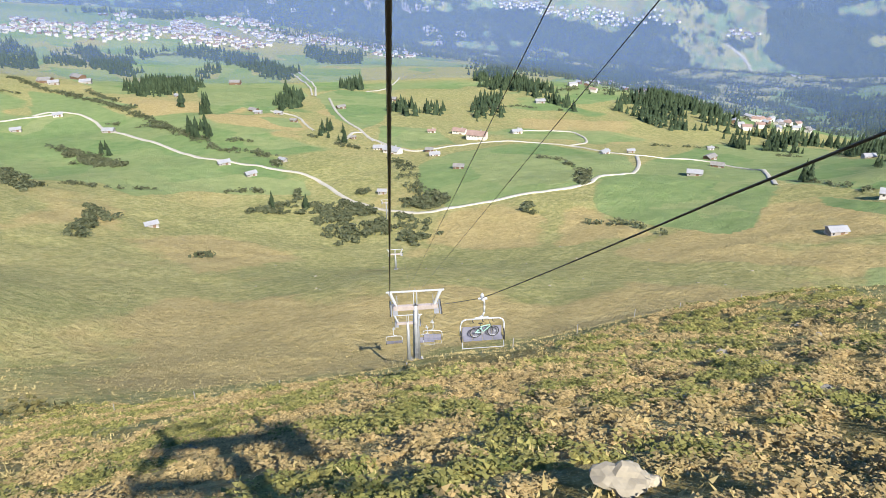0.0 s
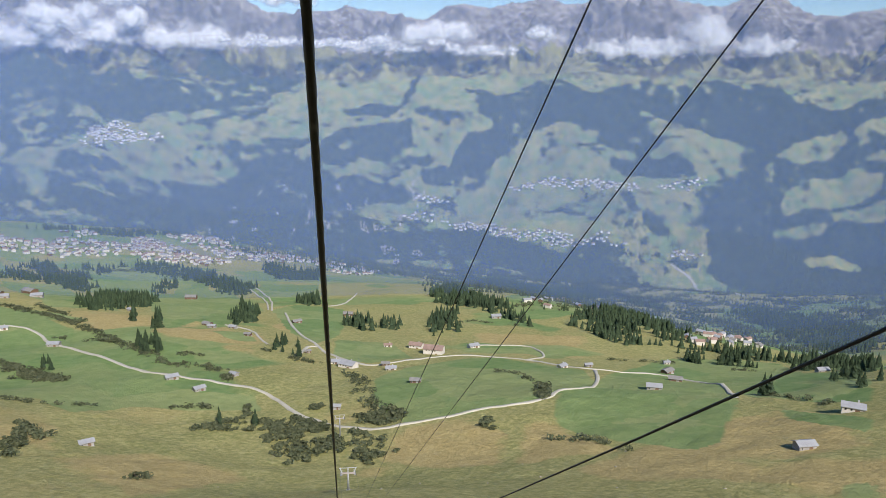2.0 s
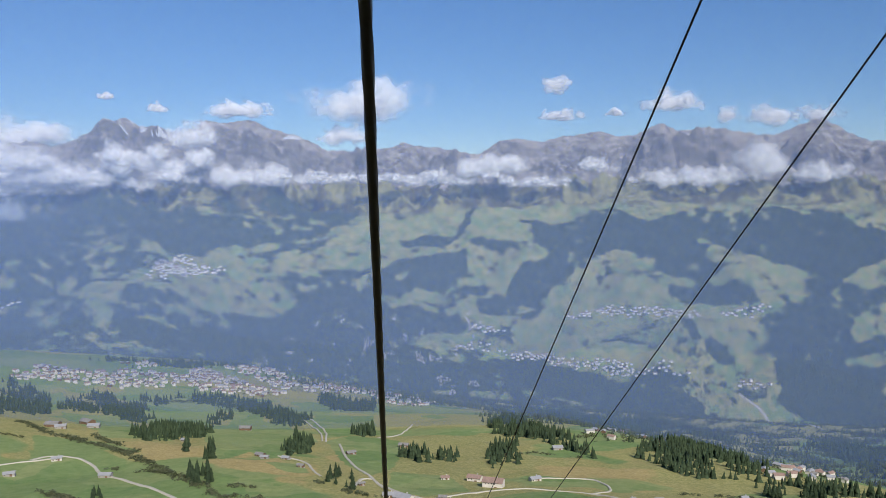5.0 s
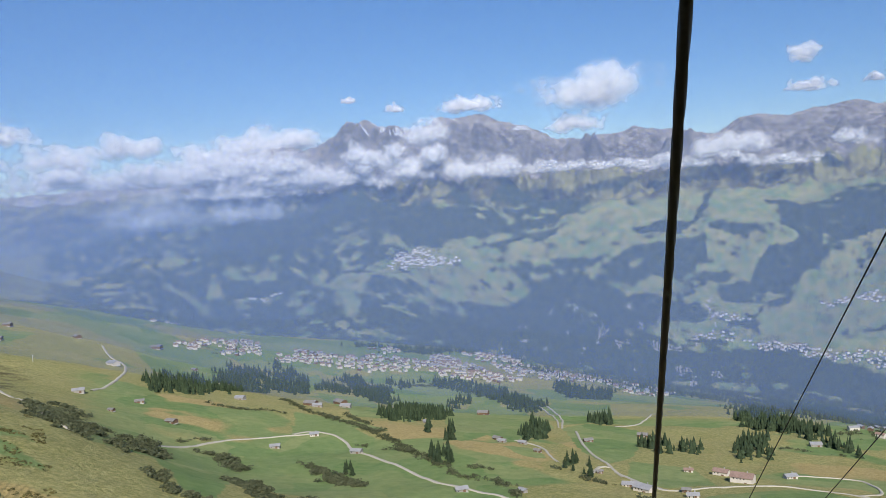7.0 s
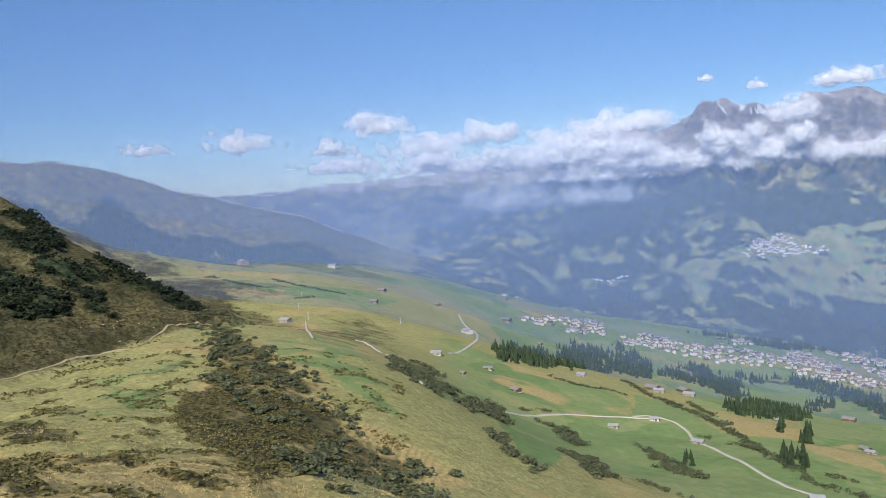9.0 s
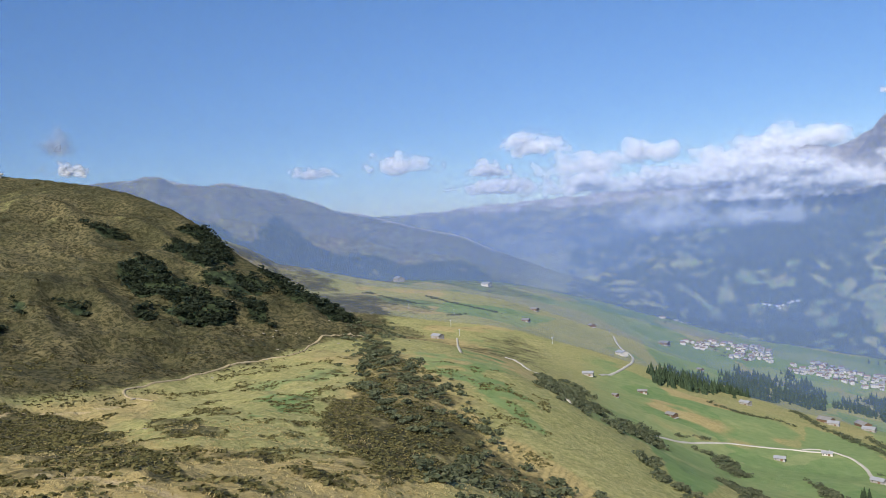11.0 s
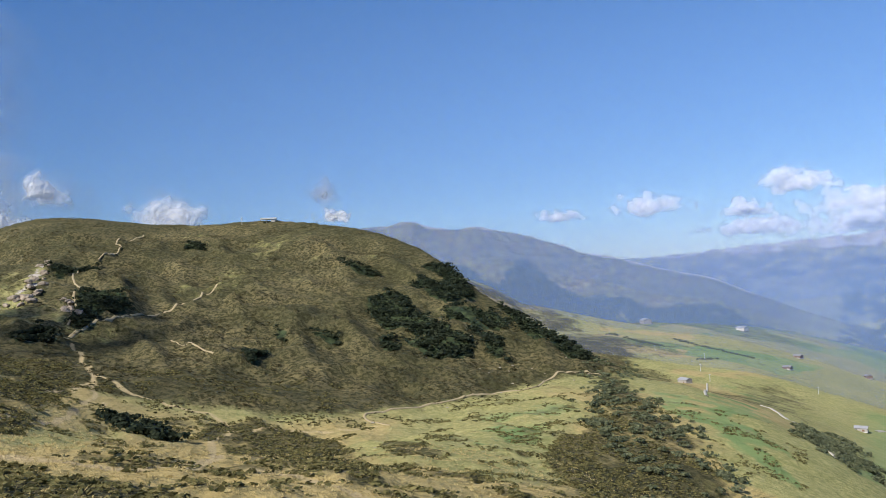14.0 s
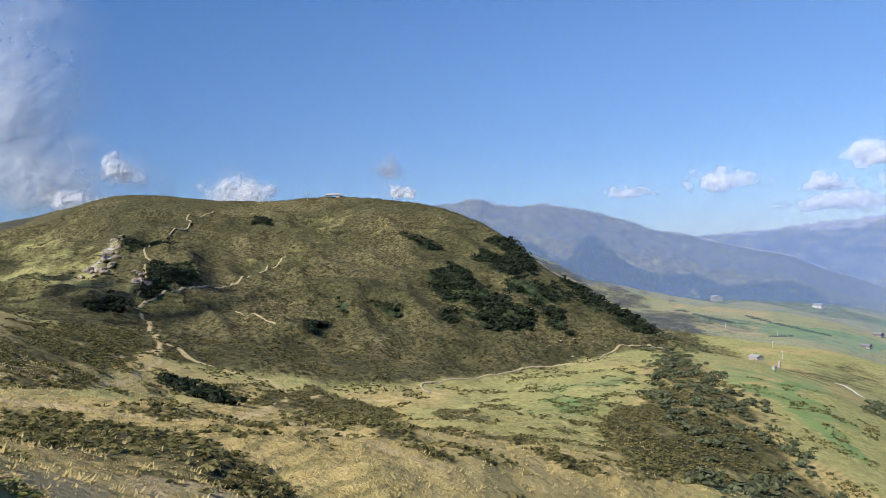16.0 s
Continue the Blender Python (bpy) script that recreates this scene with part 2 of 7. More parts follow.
GROUND, HAZE, WEST_HAZE = ground_material(), haze_material(), haze_material(True)
STEEL = plain("galvanised_steel", (0.38, 0.39, 0.4), 0.45, 0.4, 9, 0.2)
BEAM = plain("weathered_beam", (0.42, 0.36, 0.33), 0.6, 0.2, 7, 0.25)
ROPE = plain("greased_steel_rope", (0.03, 0.03, 0.032), 0.5, 0.5, 60, 0.5)
RUBBER = plain("black_rubber", (0.03, 0.03, 0.03), 0.8, 0, 20, 0.3)
SEAT = plain("grey_seat_cushion", (0.16, 0.16, 0.2), 0.7, 0, 12, 0.25)
FRAME_PAINT = plain("light_grey_paint", (0.47, 0.48, 0.48), 0.4, 0.1, 8, 0.12)
GREEN_PAINT = plain("pale_green_bicycle_paint", (0.35, 0.62, 0.5), 0.3, 0.1, 15, 0.1)
CONCRETE = plain("concrete", (0.42, 0.41, 0.39), 0.9, 0, 5, 0.25, 0.3)
STONE = plain("lichened_rock", (0.3, 0.265, 0.2), 0.9, 0, 2.5, 0.4, 0.8)
CLIFF_ROCK = plain("beige_cliff_rock", (0.27, 0.22, 0.165), 0.9, 0, 5.0, 0.5, 1.0)
GRAVEL = plain("pale_gravel_road", (0.42, 0.39, 0.32), 0.95, 0, 0.6, 0.2, 0.4)
TRACK = plain("dusty_trodden_path", (0.33, 0.265, 0.15), 0.95, 0, 0.6, 0.25, 0.4)
OLD_WOOD = plain("sunburnt_larch_wood", (0.15, 0.09, 0.055), 0.85, 0, 3, 0.4, 0.3)
GREY_WOOD = plain("silvered_wood", (0.3, 0.28, 0.26), 0.85, 0, 3, 0.3, 0.3)
PLASTER = plain("whitewashed_plaster", (0.56, 0.52, 0.47), 0.9, 0, 2, 0.15)
SHEET_ROOF = plain("grey_sheet_metal_roof", (0.33, 0.33, 0.34), 0.5, 0.2, 2, 0.2)
STONE_ROOF = plain("slate_roof", (0.2, 0.19, 0.18), 0.8, 0, 3, 0.3)
TILE_ROOF = plain("reddish_tile_roof", (0.25, 0.17, 0.14), 0.85, 0, 3, 0.3)
WINDOW_DARK = plain("dark_window_glass", (0.03, 0.035, 0.045), 0.15, 0, 3, 0.2)
BARK = plain("rough_bark", (0.11, 0.08, 0.055), 0.95, 0, 6, 0.4, 0.5)
# wide tone range paints sunlit and shadowed crowns into the leaves
FOREST = leaf_material("forest_crowns_painted_shade", (0.008, 0.016, 0.008), (0.13, 0.16, 0.07))
NEEDLES = leaf_material("spruce_needles", (0.024, 0.042, 0.022), (0.075, 0.11, 0.055))
LEAVES = leaf_material("alder_leaves", (0.055, 0.072, 0.038), (0.18, 0.19, 0.105))
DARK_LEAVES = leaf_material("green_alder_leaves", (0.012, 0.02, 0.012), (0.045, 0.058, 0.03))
HEATH_LEAF = leaf_material("brown_heath_leaves", (0.2, 0.165, 0.07), (0.72, 0.55, 0.25), 0.75, (0.26, 0.2, 0.09), (0.62, 0.43, 0.2))
ROSE_LEAF = leaf_material("alpine_rose_leaves", (0.1, 0.115, 0.034), (0.46, 0.42, 0.14), 0.7, (0.13, 0.16, 0.042), (0.44, 0.38, 0.13))
MOOR_LEAF = leaf_material("moor_shrub_leaves", (0.055, 0.06, 0.022), (0.25, 0.215, 0.085))
KNOLL_LEAF = leaf_material("dark_heath_leaves", (0.02, 0.025, 0.01), (0.125, 0.1, 0.042))
# brighter copy of PLASTER: the far walls' sunlit look put into the colour
FAR_WALL = plain("brightened_village_walls", (0.8, 0.77, 0.72), 0.9, 0, 2, 0.1)
STRAW = leaf_material("dry_grass_blades", (0.3, 0.235, 0.095), (0.62, 0.5, 0.23))
HEAP = cloud_material("heaped_cloud", 0.24, 0.62, 0.86)
BANK = cloud_material("cloud_bank", 0.27, 0.6, 0.82)
THIN = cloud_material("thin_mist", 0.1, 1.0, 0.55, (0.75, 0.8, 0.88))
VEIL = cloud_material("veil_of_mist", 0.0, 1.2, 0.62, (0.86, 0.88, 0.92))
# grey base colour puts this cloud's shade into the material
DUSK = cloud_material("shaded_cloud", 0.1, 0.8, 0.5, (0.5, 0.52, 0.58))


# slope of the land seen from the plan's centre: one row a bearing, one column a step outward
SLOPE = {}
SLOPE[-135] = [0.72, 0.58, 0.44, 0.35, 0.34, 0.4, 0.33, 0.32, 0.16, -0.68, -1.84, -1.83, -1.06, -0.59, -0.4, -0.3]
SLOPE[-120] = [0.51, 0.39, 0.27, 0.16, 0.07, 0.04, -0.18, -0.03, 0.31, 0.2, 0.14, 0.05, 0.03, -0.16, -0.35, -0.46]
SLOPE[-105] = [0.3, 0.2, 0.09, 0.01, -0.06, -0.14, -0.17, -0.1, 0.04, 0.01, 0.03, -0.1, 0.02, 0.12, -0.25, -0.51]
SLOPE[-90] = [0.08, 0, -0.07, -0.14, -0.22, -0.26, -0.23, -0.16, -0.18, -0.09, -0.12, -0.16, -0.01, 0.05, -0.18, -0.44]
SLOPE[-75] = [-0.1, -0.18, -0.24, -0.31, -0.35, -0.31, -0.27, -0.2, -0.27, -0.18, -0.13, 0.02, -0.08, 0.02, -0.15, -0.34]
SLOPE[-60] = [-0.24, -0.33, -0.41, -0.47, -0.42, -0.47, -0.22, -0.3, -0.18, -0.21, -0.1, -0.16, -0.04, -0.1, -0.16, -0.27]
SLOPE[-45] = [-0.34, -0.43, -0.52, -0.56, -0.47, -0.58, -0.71, -0.18, -0.43, -0.15, -0.12, -0.17, -0.07, -0.04, -0.1, -0.32]
SLOPE[-30] = [-0.39, -0.48, -0.56, -0.63, -0.71, -0.52, -0.67, -0.48, -0.44, -0.31, -0.39, -0.2, -0.24, -0.1, -0.33, -0.54]
SLOPE[-15] = [-0.32, -0.45, -0.56, -0.59, -0.68, -0.72, -0.63, -0.59, -0.48, -0.45, -0.28, -0.27, -0.29, -0.14, -0.23, -0.55]
SLOPE[0] = [-0.24, -0.41, -0.61, -0.65, -0.65, -0.74, -0.71, -0.45, -0.62, -0.4, -0.36, -0.31, -0.26, -0.26, -0.23, -0.14]
SLOPE[15] = [-0.2, -0.39, -0.54, -0.56, -0.68, -0.62, -0.7, -0.55, -0.52, -0.37, -0.37, -0.28, -0.27, -0.3, -0.22, 0.12]
SLOPE[30] = [-0.18, -0.35, -0.47, -0.48, -0.51, -0.54, -0.51, -0.52, -0.46, -0.39, -0.38, -0.29, -0.39, -0.29, -0.21, 0.01]
SLOPE[45] = [-0.15, -0.25, -0.34, -0.39, -0.4, -0.46, -0.48, -0.51, -0.41, -0.26, -0.24, -0.39, -0.22, -0.2, -0.25, -0.19]
SLOPE[60] = [-0.1, -0.13, -0.16, -0.18, -0.16, -0.26, -0.35, -0.38, -0.33, -0.24, -0.2, -0.19, -0.14, -0.16, -0.25, -0.33]
SLOPE[75] = [-0.05, 0, 0.06, 0.11, 0.12, 0.01, -0.14, -0.22, -0.24, -0.2, -0.13, -0.06, -0.07, -0.14, -0.27, -0.43]

CENTRE = (0.0, 30.0)
BASE = -27.0
BEARINGS = sorted(SLOPE)
GRID = np.array([SLOPE[b] for b in BEARINGS])


def hash2(ix, iy, seed):
    h = (ix.astype(np.int64) * 374761393 + iy.astype(np.int64) * 668265263 + seed * 1442695041) & 0x7fffffff
    h = ((h ^ (h >> 13)) * 1274126177) & 0x7fffffff
    return ((h ^ (h >> 16)) & 0xffff) / 65535.0


def vnoise(x, y, seed=0):
    ix, iy = np.floor(x), np.floor(y)
    fx, fy = x - ix, y - iy
    fx, fy = fx * fx * (3 - 2 * fx), fy * fy * (3 - 2 * fy)
    a, b = hash2(ix, iy, seed), hash2(ix + 1, iy, seed)
    c, e = hash2(ix, iy + 1, seed), hash2(ix + 1, iy + 1, seed)
    return (a + (b - a) * fx) * (1 - fy) + (c + (e - c) * fx) * fy


def fbm(x, y, octaves=4, seed=0):
    total, amp, norm = 0.0, 1.0, 0.0
    for k in range(octaves):
        total = total + amp * vnoise(x * 2 ** k + 17.3 * k, y * 2 ** k - 9.1 * k, seed + k)
        norm, amp = norm + amp, amp * 0.5
    return total / norm


def ridged(x, y, octaves=5, seed=0):
    total, amp, norm = 0.0, 1.0, 0.0
    for k in range(octaves):
        n = 1 - np.abs(2 * vnoise(x * 2 ** k + 5.7 * k, y * 2 ** k + 3.3 * k, seed + k) - 1)
        total = total + amp * n * n
        norm, amp = norm + amp, amp * 0.55
    return total / norm


def smooth(a, b, v):
    t = np.clip((v - a) / (b - a), 0, 1)
    return t * t * (3 - 2 * t)


def spline(s):
    i = np.floor(s).astype(int)
    t = s - i
    return i, ((1 - t) ** 3 / 6, (3 * t ** 3 - 6 * t ** 2 + 4) / 6, (-3 * t ** 3 + 3 * t ** 2 + 3 * t + 1) / 6, t ** 3 / 6)


def slope_at(az, r):
    sa = np.clip((az - BEARINGS[0]) / 15.0, 1, len(BEARINGS) - 2.001)
    su = np.clip((np.log(np.maximum(r, 12.1)) - math.log(12)) / 0.4, 1, GRID.shape[1] - 2.001)
    (ia, wa), (iu, wu) = spline(sa), spline(su)
    return sum(wa[a] * wu[u] * GRID[ia - 1 + a, iu - 1 + u] for a in range(4) for u in range(4))


# skyline of the high range across the valley: bearing and rise in degrees
RANGE_AZ = [-60, -50, -42, -36, -31, -28, -24.5, -22.3, -20.5, -19.8, -19.1, -18.7, -18.0, -17.5, -16.4, -15.8, -14.0, -13.6, -12.5, -11.3, -10.2, -9.0, -7.5, -6.3, -5.1, -3.6, -1.2, 0.4, 2.4, 4.0, 5.1, 6.7, 7.9, 8.7, 9.4, 10.6, 12.1, 14.0, 14.7, 16.2, 17.3, 17.8, 18.7, 20.5, 22.9, 24.2, 25.5, 26.5, 27.8, 28.6, 29.7, 30.8, 32.4, 32.7, 33.1, 35.0, 37.1, 44, 60]
RANGE_EL = [0.3, 0.6, 1.0, 1.4, 2.2, 2.8, 3.5, 3.2, 4.17, 5.09, 4.73, 5.17, 4.85, 4.48, 4.63, 4.18, 4.48, 5.05, 4.85, 5.12, 4.92, 4.53, 4.12, 3.52, 3.0, 2.89, 3.2, 3.41, 3.09, 2.81, 2.51, 3.45, 3.8, 3.58, 3.17, 3.71, 3.85, 3.97, 3.57, 3.7, 4.4, 4.49, 3.85, 4.14, 3.76, 3.5, 3.6, 4.13, 4.46, 3.89, 3.14, 2.68, 2.88, 3.23, 2.97, 3.26, 3.08, 3.2, 3.0]
# the shoulder that closes the valley beyond the knoll
SPUR_AZ = [-110, -90, -78, -73, -70.4, -69.6, -68.4, -67.6, -66.8, -66.0, -65.4, -64.5, -63.7, -62.1, -60.6, -59.4, -57.6, -56.5, -54.3, -52.1, -49.7, -47.4, -45.4, -42.1, -38, -34, -28]
SPUR_EL = [2.0, 3.0, 3.2, 3.6, 3.75, 3.47, 3.8, 3.98, 3.54, 3.37, 3.46, 3.08, 3.42, 3.01, 2.75, 2.36, 1.85, 1.27, 0.86, 0.16, -0.55, -1.05, -2.06, -3.43, -5.0, -6.5, -9.5]
# the facing valley side: where it leaves the gorge, and its rim
FACING_AZ = [-60, -45, -38, -30, -20, -10, 0, 10, 20, 30, 40, 60]
FACING_FOOT = [-9, -9, -9.5, -10.2, -11.2, -12.8, -14.2, -14.6, -15.2, -16.0, -16.5, -17]
FACING_RIM = [-4.0, -2.8, -1.6, -0.8, -0.9, -1.2, -1.3, -0.8, -0.6, -0.9, -1.2, 0.0]
# the knoll across the saddle: range and height of its foot and its crest
FOOT_AZ = [-125, -110, -96.8, -89, -86.8, -79.7, -74, -70.6, -65.6, -60.4, -56.6, -53, -50]
FOOT_R = [700, 600, 500, 425, 410, 405, 412, 430, 470, 525, 565, 613, 640]
FOOT_Z = [-20, -45, -52, -76, -81, -98, -105, -108, -112, -113, -112, -113, -118]
CREST_AZ = [-125, -98, -96, -94.5, -92, -89.6, -86.8, -84.2, -80.4, -77, -74, -70.2, -66.6, -63.8, -62.3, -60.3, -58.4, -55, -52.5, -50]
CREST_R = [1350, 1294, 1244, 1195, 1144, 1126, 1118, 1119, 1102, 1083, 1054, 1008, 941, 873, 833, 794, 754, 693, 653, 645]
CREST_Z = [20, 51, 56, 60, 73, 73, 67, 59, 54, 57, 51, 34, 7, -28, -51, -64, -79, -100, -112, -122]
EYE_Z = -20.0


def eased(az, at, values, soft=1.6):
    """The table's value at a bearing, with its corners rounded over some degrees."""
    fine = np.arange(-160, 160.01, 0.25)
    n = int(16 * soft)
    k = np.arange(-n, n + 1) * 0.25
    w = np.exp(-0.5 * (k / soft) ** 2)
    v = np.convolve(np.pad(np.interp(fine, at, values), n, mode="edge"), w / w.sum(), mode="valid")
    return np.interp(az, fine, v)


def rises(deg):
    return np.tan(np.radians(deg))


def under_line(x, y):
    """The steep slope under the ropes."""
    g = np.interp(y, [-200, -60, -15, 0, 20, 67, 100, 133, 164], [100, 32, 4, -4, -17.5, -49.5, -75, -99.5, -116])
    t = smooth(0, 150, -x)
    return np.where(x > 0, g + 0.05 * x + 6.5 * np.exp(-((x - 45) ** 2 + (y - 90) ** 2) / 970), (g + 0.11 * x) * (1 - t) + (-50.6 - 0.2 * y) * t)


def land(x, y):
    """Height of the ground at the plan's x, y."""
    dx, dy = x - CENTRE[0], y - CENTRE[1]
    r = np.hypot(dx, dy)
    az = np.degrees(np.arctan2(dx, dy))
    az = np.where(az > 150, az - 360, az)
    q = slope_at(np.clip(az, -120, 60), r)
    # uphill, behind the lift
    back = np.sin(np.radians(np.clip((az - 60) / 150 * 180, 0, 180))) ** 2 + np.sin(np.radians(np.clip((-120 - az) / 90 * 90, 0, 90))) ** 2
    side = 0.45 * np.exp(-r / 700) + 0.05
    q = q + (side - q) * np.clip(back, 0, 1)
    z = BASE + r * q
    away = np.hypot(dx * np.where(dx < 0, 0.45, 0.6), np.maximum(np.abs(dy - 25) - 50, 0) * 1.1)
    z = z + (under_line(x, y) - z) * smooth(75, 35, away)
    # the knoll
    rf, zf = eased(az, FOOT_AZ, FOOT_R, 3.0), eased(az, FOOT_AZ, FOOT_Z, 3.0)
    rc, zc = eased(az, CREST_AZ, CREST_R, 0.8), eased(az, CREST_AZ, CREST_Z, 0.8)
    t = np.clip((r - rf) / (rc - rf), 0, 1)
    face = zf + (zc - zf) * (0.55 * t + 0.45 * t * t) + (fbm(x / 130, y / 130, 4, 5) - 0.5) * 40 * t * (1 - t) * 2 + (ridged(x / 55, y / 55, 4, 7) - 0.5) * 17 * smooth(0, 0.25, t) * smooth(1, 0.8, t)
    face = np.where(r > rc, zc - (r - rc) * 0.33, face)
    on = smooth(-49, -53, az) * smooth(-150, -125, az) * smooth(rf - 30, rf + 45, r)
    z = z + (np.maximum(z, face) - z) * np.where(r > rc, smooth(-49, -53, az), on)
    # the second ridge, behind the knoll
    zr = EYE_Z - 15 + 1550 * rises(np.interp(az, [-90, -65, -62, -60, -55, -51, -46], [0.6, 0.7, -0.6, -1.9, -3.0, -4.0, -7.0]))
    rear = np.where(r < 1550, zr - (1550 - r) * 0.22, zr - (r - 1550) * 0.12)
    z = np.where((az < -46) & (r > 900), np.maximum(z, rear), z)
    # the gorge and the facing valley side
    ff, fr = EYE_Z + 2650 * rises(eased(az, FACING_AZ, FACING_FOOT, 3.0)), EYE_Z + 3750 * rises(eased(az, FACING_AZ, FACING_RIM, 3.0))
    t = np.clip((r - 2650) / 1100, 0, 1)
    lobes = (fbm(x / 330, y / 500, 3, 61) - 0.5) * 210 * np.sin(np.pi * t) + (fbm(x / 110, y / 110, 4, 63) - 0.5) * 50 * smooth(0, 0.2, t)
    facing = ff + (fr - ff) * t + lobes
    z = z + (facing - z) * smooth(2400, 2700, r) * smooth(85, 62, np.abs(az))
    # the shoulder
    zs = EYE_Z + 3300 * rises(eased(az, SPUR_AZ, SPUR_EL, 0.35))
    zs = zs + (ridged(x / 110, y / 110, 4, 47) - 0.42) * 26 * smooth(-48, -58, az)
    t = smooth(2250, 3300, r)
    wiggle = (fbm(x / 260, y / 260, 5, 3) - 0.5) * 60
    up = -330 * (1 - t) + (zs + wiggle * (1 - 0.8 * t)) * t
    up = np.where(r > 3300, zs - (r - 3300) * 0.4, up)
    z = z + (np.maximum(z, up) - z) * smooth(-26, -36, az) * smooth(2200, 2350, r)
    # the high range
    ze = EYE_Z + 4450 * rises(eased(az, RANGE_AZ, RANGE_EL, 0.22) + 0.12) + (ridged(x / 60, y / 60, 4, 37) - 0.45) * 26
    t = np.clip((r - 3750) / 700, 0, 1)
    rock = (ridged(x / 380, y / 380, 6, 11) - 0.5) * 320 + (ridged(x / 130, y / 130, 5, 31) - 0.5) * 170 + (fbm(x / 240, y / 240, 4, 33) - 0.5) * 220
    high = z + (ze - z) * t ** 1.1 + rock * (np.sin(np.pi * t ** 0.8) * 0.9 * (0.12 + 0.88 * smooth(-40, -26, az)) + 0.03)
    high = np.where(r > 4450, ze - (r - 4450) * 0.9, high)
    z = z + (high - z) * smooth(3700, 3800, r) * smooth(75, 62, np.abs(az + 8))
    # unevenness at two sizes
    z = z + (fbm(x / 90, y / 90, 4, 51) - 0.5) * 9 * smooth(90, 400, r) * smooth(2600, 2300, r)
    z = z + (fbm(x / 14, y / 14, 3, 71) - 0.5) * (2.2 + 3.2 * smooth(-40, -55, az) * smooth(70, 130, r)) * smooth(4, 25, r) * smooth(900, 300, r)
    return z

# plan of the covers: outlines in metres on the plan
CLIFF = []
CLIFF.append([(-636, -5), (-746, 0), (-842, 9), (-877, 26), (-768, 17), (-670, 6), (-601, 0)])
PALE = []
PALE.append([(-854, 828), (-710, 769), (-337, 405), (-335, 358), (-405, 382)])
PALE.append([(-264, 165), (-425, 239), (-433, 279), (-424, 327), (-374, 301), (-318, 241), (-242, 180), (-141, 112), (-162, 110)])
PALE.append([(-454, 373), (-436, 420), (-345, 394), (-295, 372), (-260, 334), (-303, 332), (-363, 343)])
LUSH = []
LUSH.append([(105, 398), (117, 435), (184, 546), (264, 531), (213, 407), (163, 327), (148, 324), (123, 358)])
LUSH.append([(14, 551), (46, 596), (121, 660), (175, 570), (158, 489), (115, 439), (66, 429), (27, 426), (12, 482)])
LUSH.append([(178, 540), (294, 707), (401, 696), (307, 428), (260, 361), (226, 425), (264, 531)])
LUSH.append([(223, 383), (236, 325), (223, 306), (210, 350)])
LUSH.append([(-179, 508), (-128, 547), (-65, 509), (-55, 478), (-114, 480), (-156, 477)])
LUSH.append([(-321, 705), (-266, 726), (-147, 578), (-132, 565), (-214, 600), (-279, 608)])
LUSH.append([(-393, 878), (-311, 809), (-201, 688), (-266, 726), (-341, 753)])
LUSH.append([(-18, 761), (36, 739), (51, 650), (12, 619), (-16, 656)])
LUSH.append([(-102, 1006), (-71, 1079), (-9, 1022), (-11, 802), (-33, 707), (-61, 778)])
LUSH.append([(-318, 1292), (-218, 1401), (-109, 1002), (-127, 765), (-221, 895)])
LUSH.append([(-470, 1476), (-367, 1550), (-334, 1445), (-339, 1181), (-442, 1354)])
LUSH.append([(225, 1107), (603, 1901), (236, 921), (191, 935)])
LUSH.append([(960, 1966), (1089, 1837), (987, 1681), (880, 1796)])
LUSH.append([(745, 1510), (923, 1296), (747, 1043), (765, 1330)])
LUSH.append([(279, 2297), (542, 2495), (277, 1416), (180, 1477)])
LUSH.append([(171, 248), (182, 246), (38, 55), (40, 61)])
LUSH.append([(-564, 1349), (-482, 1393), (-248, 880), (-335, 909)])
LUSH.append([(-170, 1402), (-63, 1452), (-43, 1145), (-104, 1030)])
LUSH.append([(-283, 442), (-387, 631), (-381, 680), (-303, 597), (-215, 386), (-232, 387)])
LUSH.append([(-375, 670), (-318, 764), (-245, 693), (-166, 593), (-247, 631), (-323, 658)])
LUSH.append([(-928, 1338), (-856, 1521), (-784, 1460), (-632, 1105), (-730, 1114)])
LUSH.append([(-401, 892), (-323, 873), (-249, 789), (-386, 859)])
LUSH.append([(-232, 947), (-216, 1307), (-131, 901), (-170, 737)])
LUSH.append([(-1038, 948), (-953, 1139), (-862, 944), (-964, 860)])
LUSH.append([(-842, 1771), (-698, 1925), (-673, 1707), (-755, 1673)])
LUSH.append([(-188, 484), (-137, 561), (-95, 537), (-156, 444)])
LUSH.append([(887, 1782), (1000, 1975), (1092, 1858), (1002, 1730), (924, 1760)])
LUSH.append([(234, 1200), (429, 1784), (592, 1749), (295, 994), (243, 928), (217, 982)])
LUSH.append([(262, 2277), (505, 2300), (322, 1571), (210, 1500)])
LUSH.append([(382, 847), (824, 1614), (853, 1422), (785, 1176), (451, 811), (404, 825)])
LUSH.append([(280, 690), (326, 710), (323, 577), (253, 456), (239, 462), (268, 580), (244, 582)])
LUSH.append([(-480, 1462), (-422, 1542), (-350, 1501), (-313, 1284), (-344, 1247), (-425, 1344)])
LUSH.append([(-241, 985), (-314, 1492), (-273, 1538), (-228, 1306), (-161, 1061), (-147, 834), (-190, 857)])
LUSH.append([(-372, 827), (-377, 895), (-314, 831), (-251, 750), (-211, 705), (-260, 734), (-287, 774), (-339, 800)])
LUSH.append([(-319, 700), (-257, 687), (-194, 636), (-145, 567), (-204, 592), (-258, 626)])
LUSH.append([(-636, 1440), (-638, 1540), (-589, 1415), (-567, 1302)])
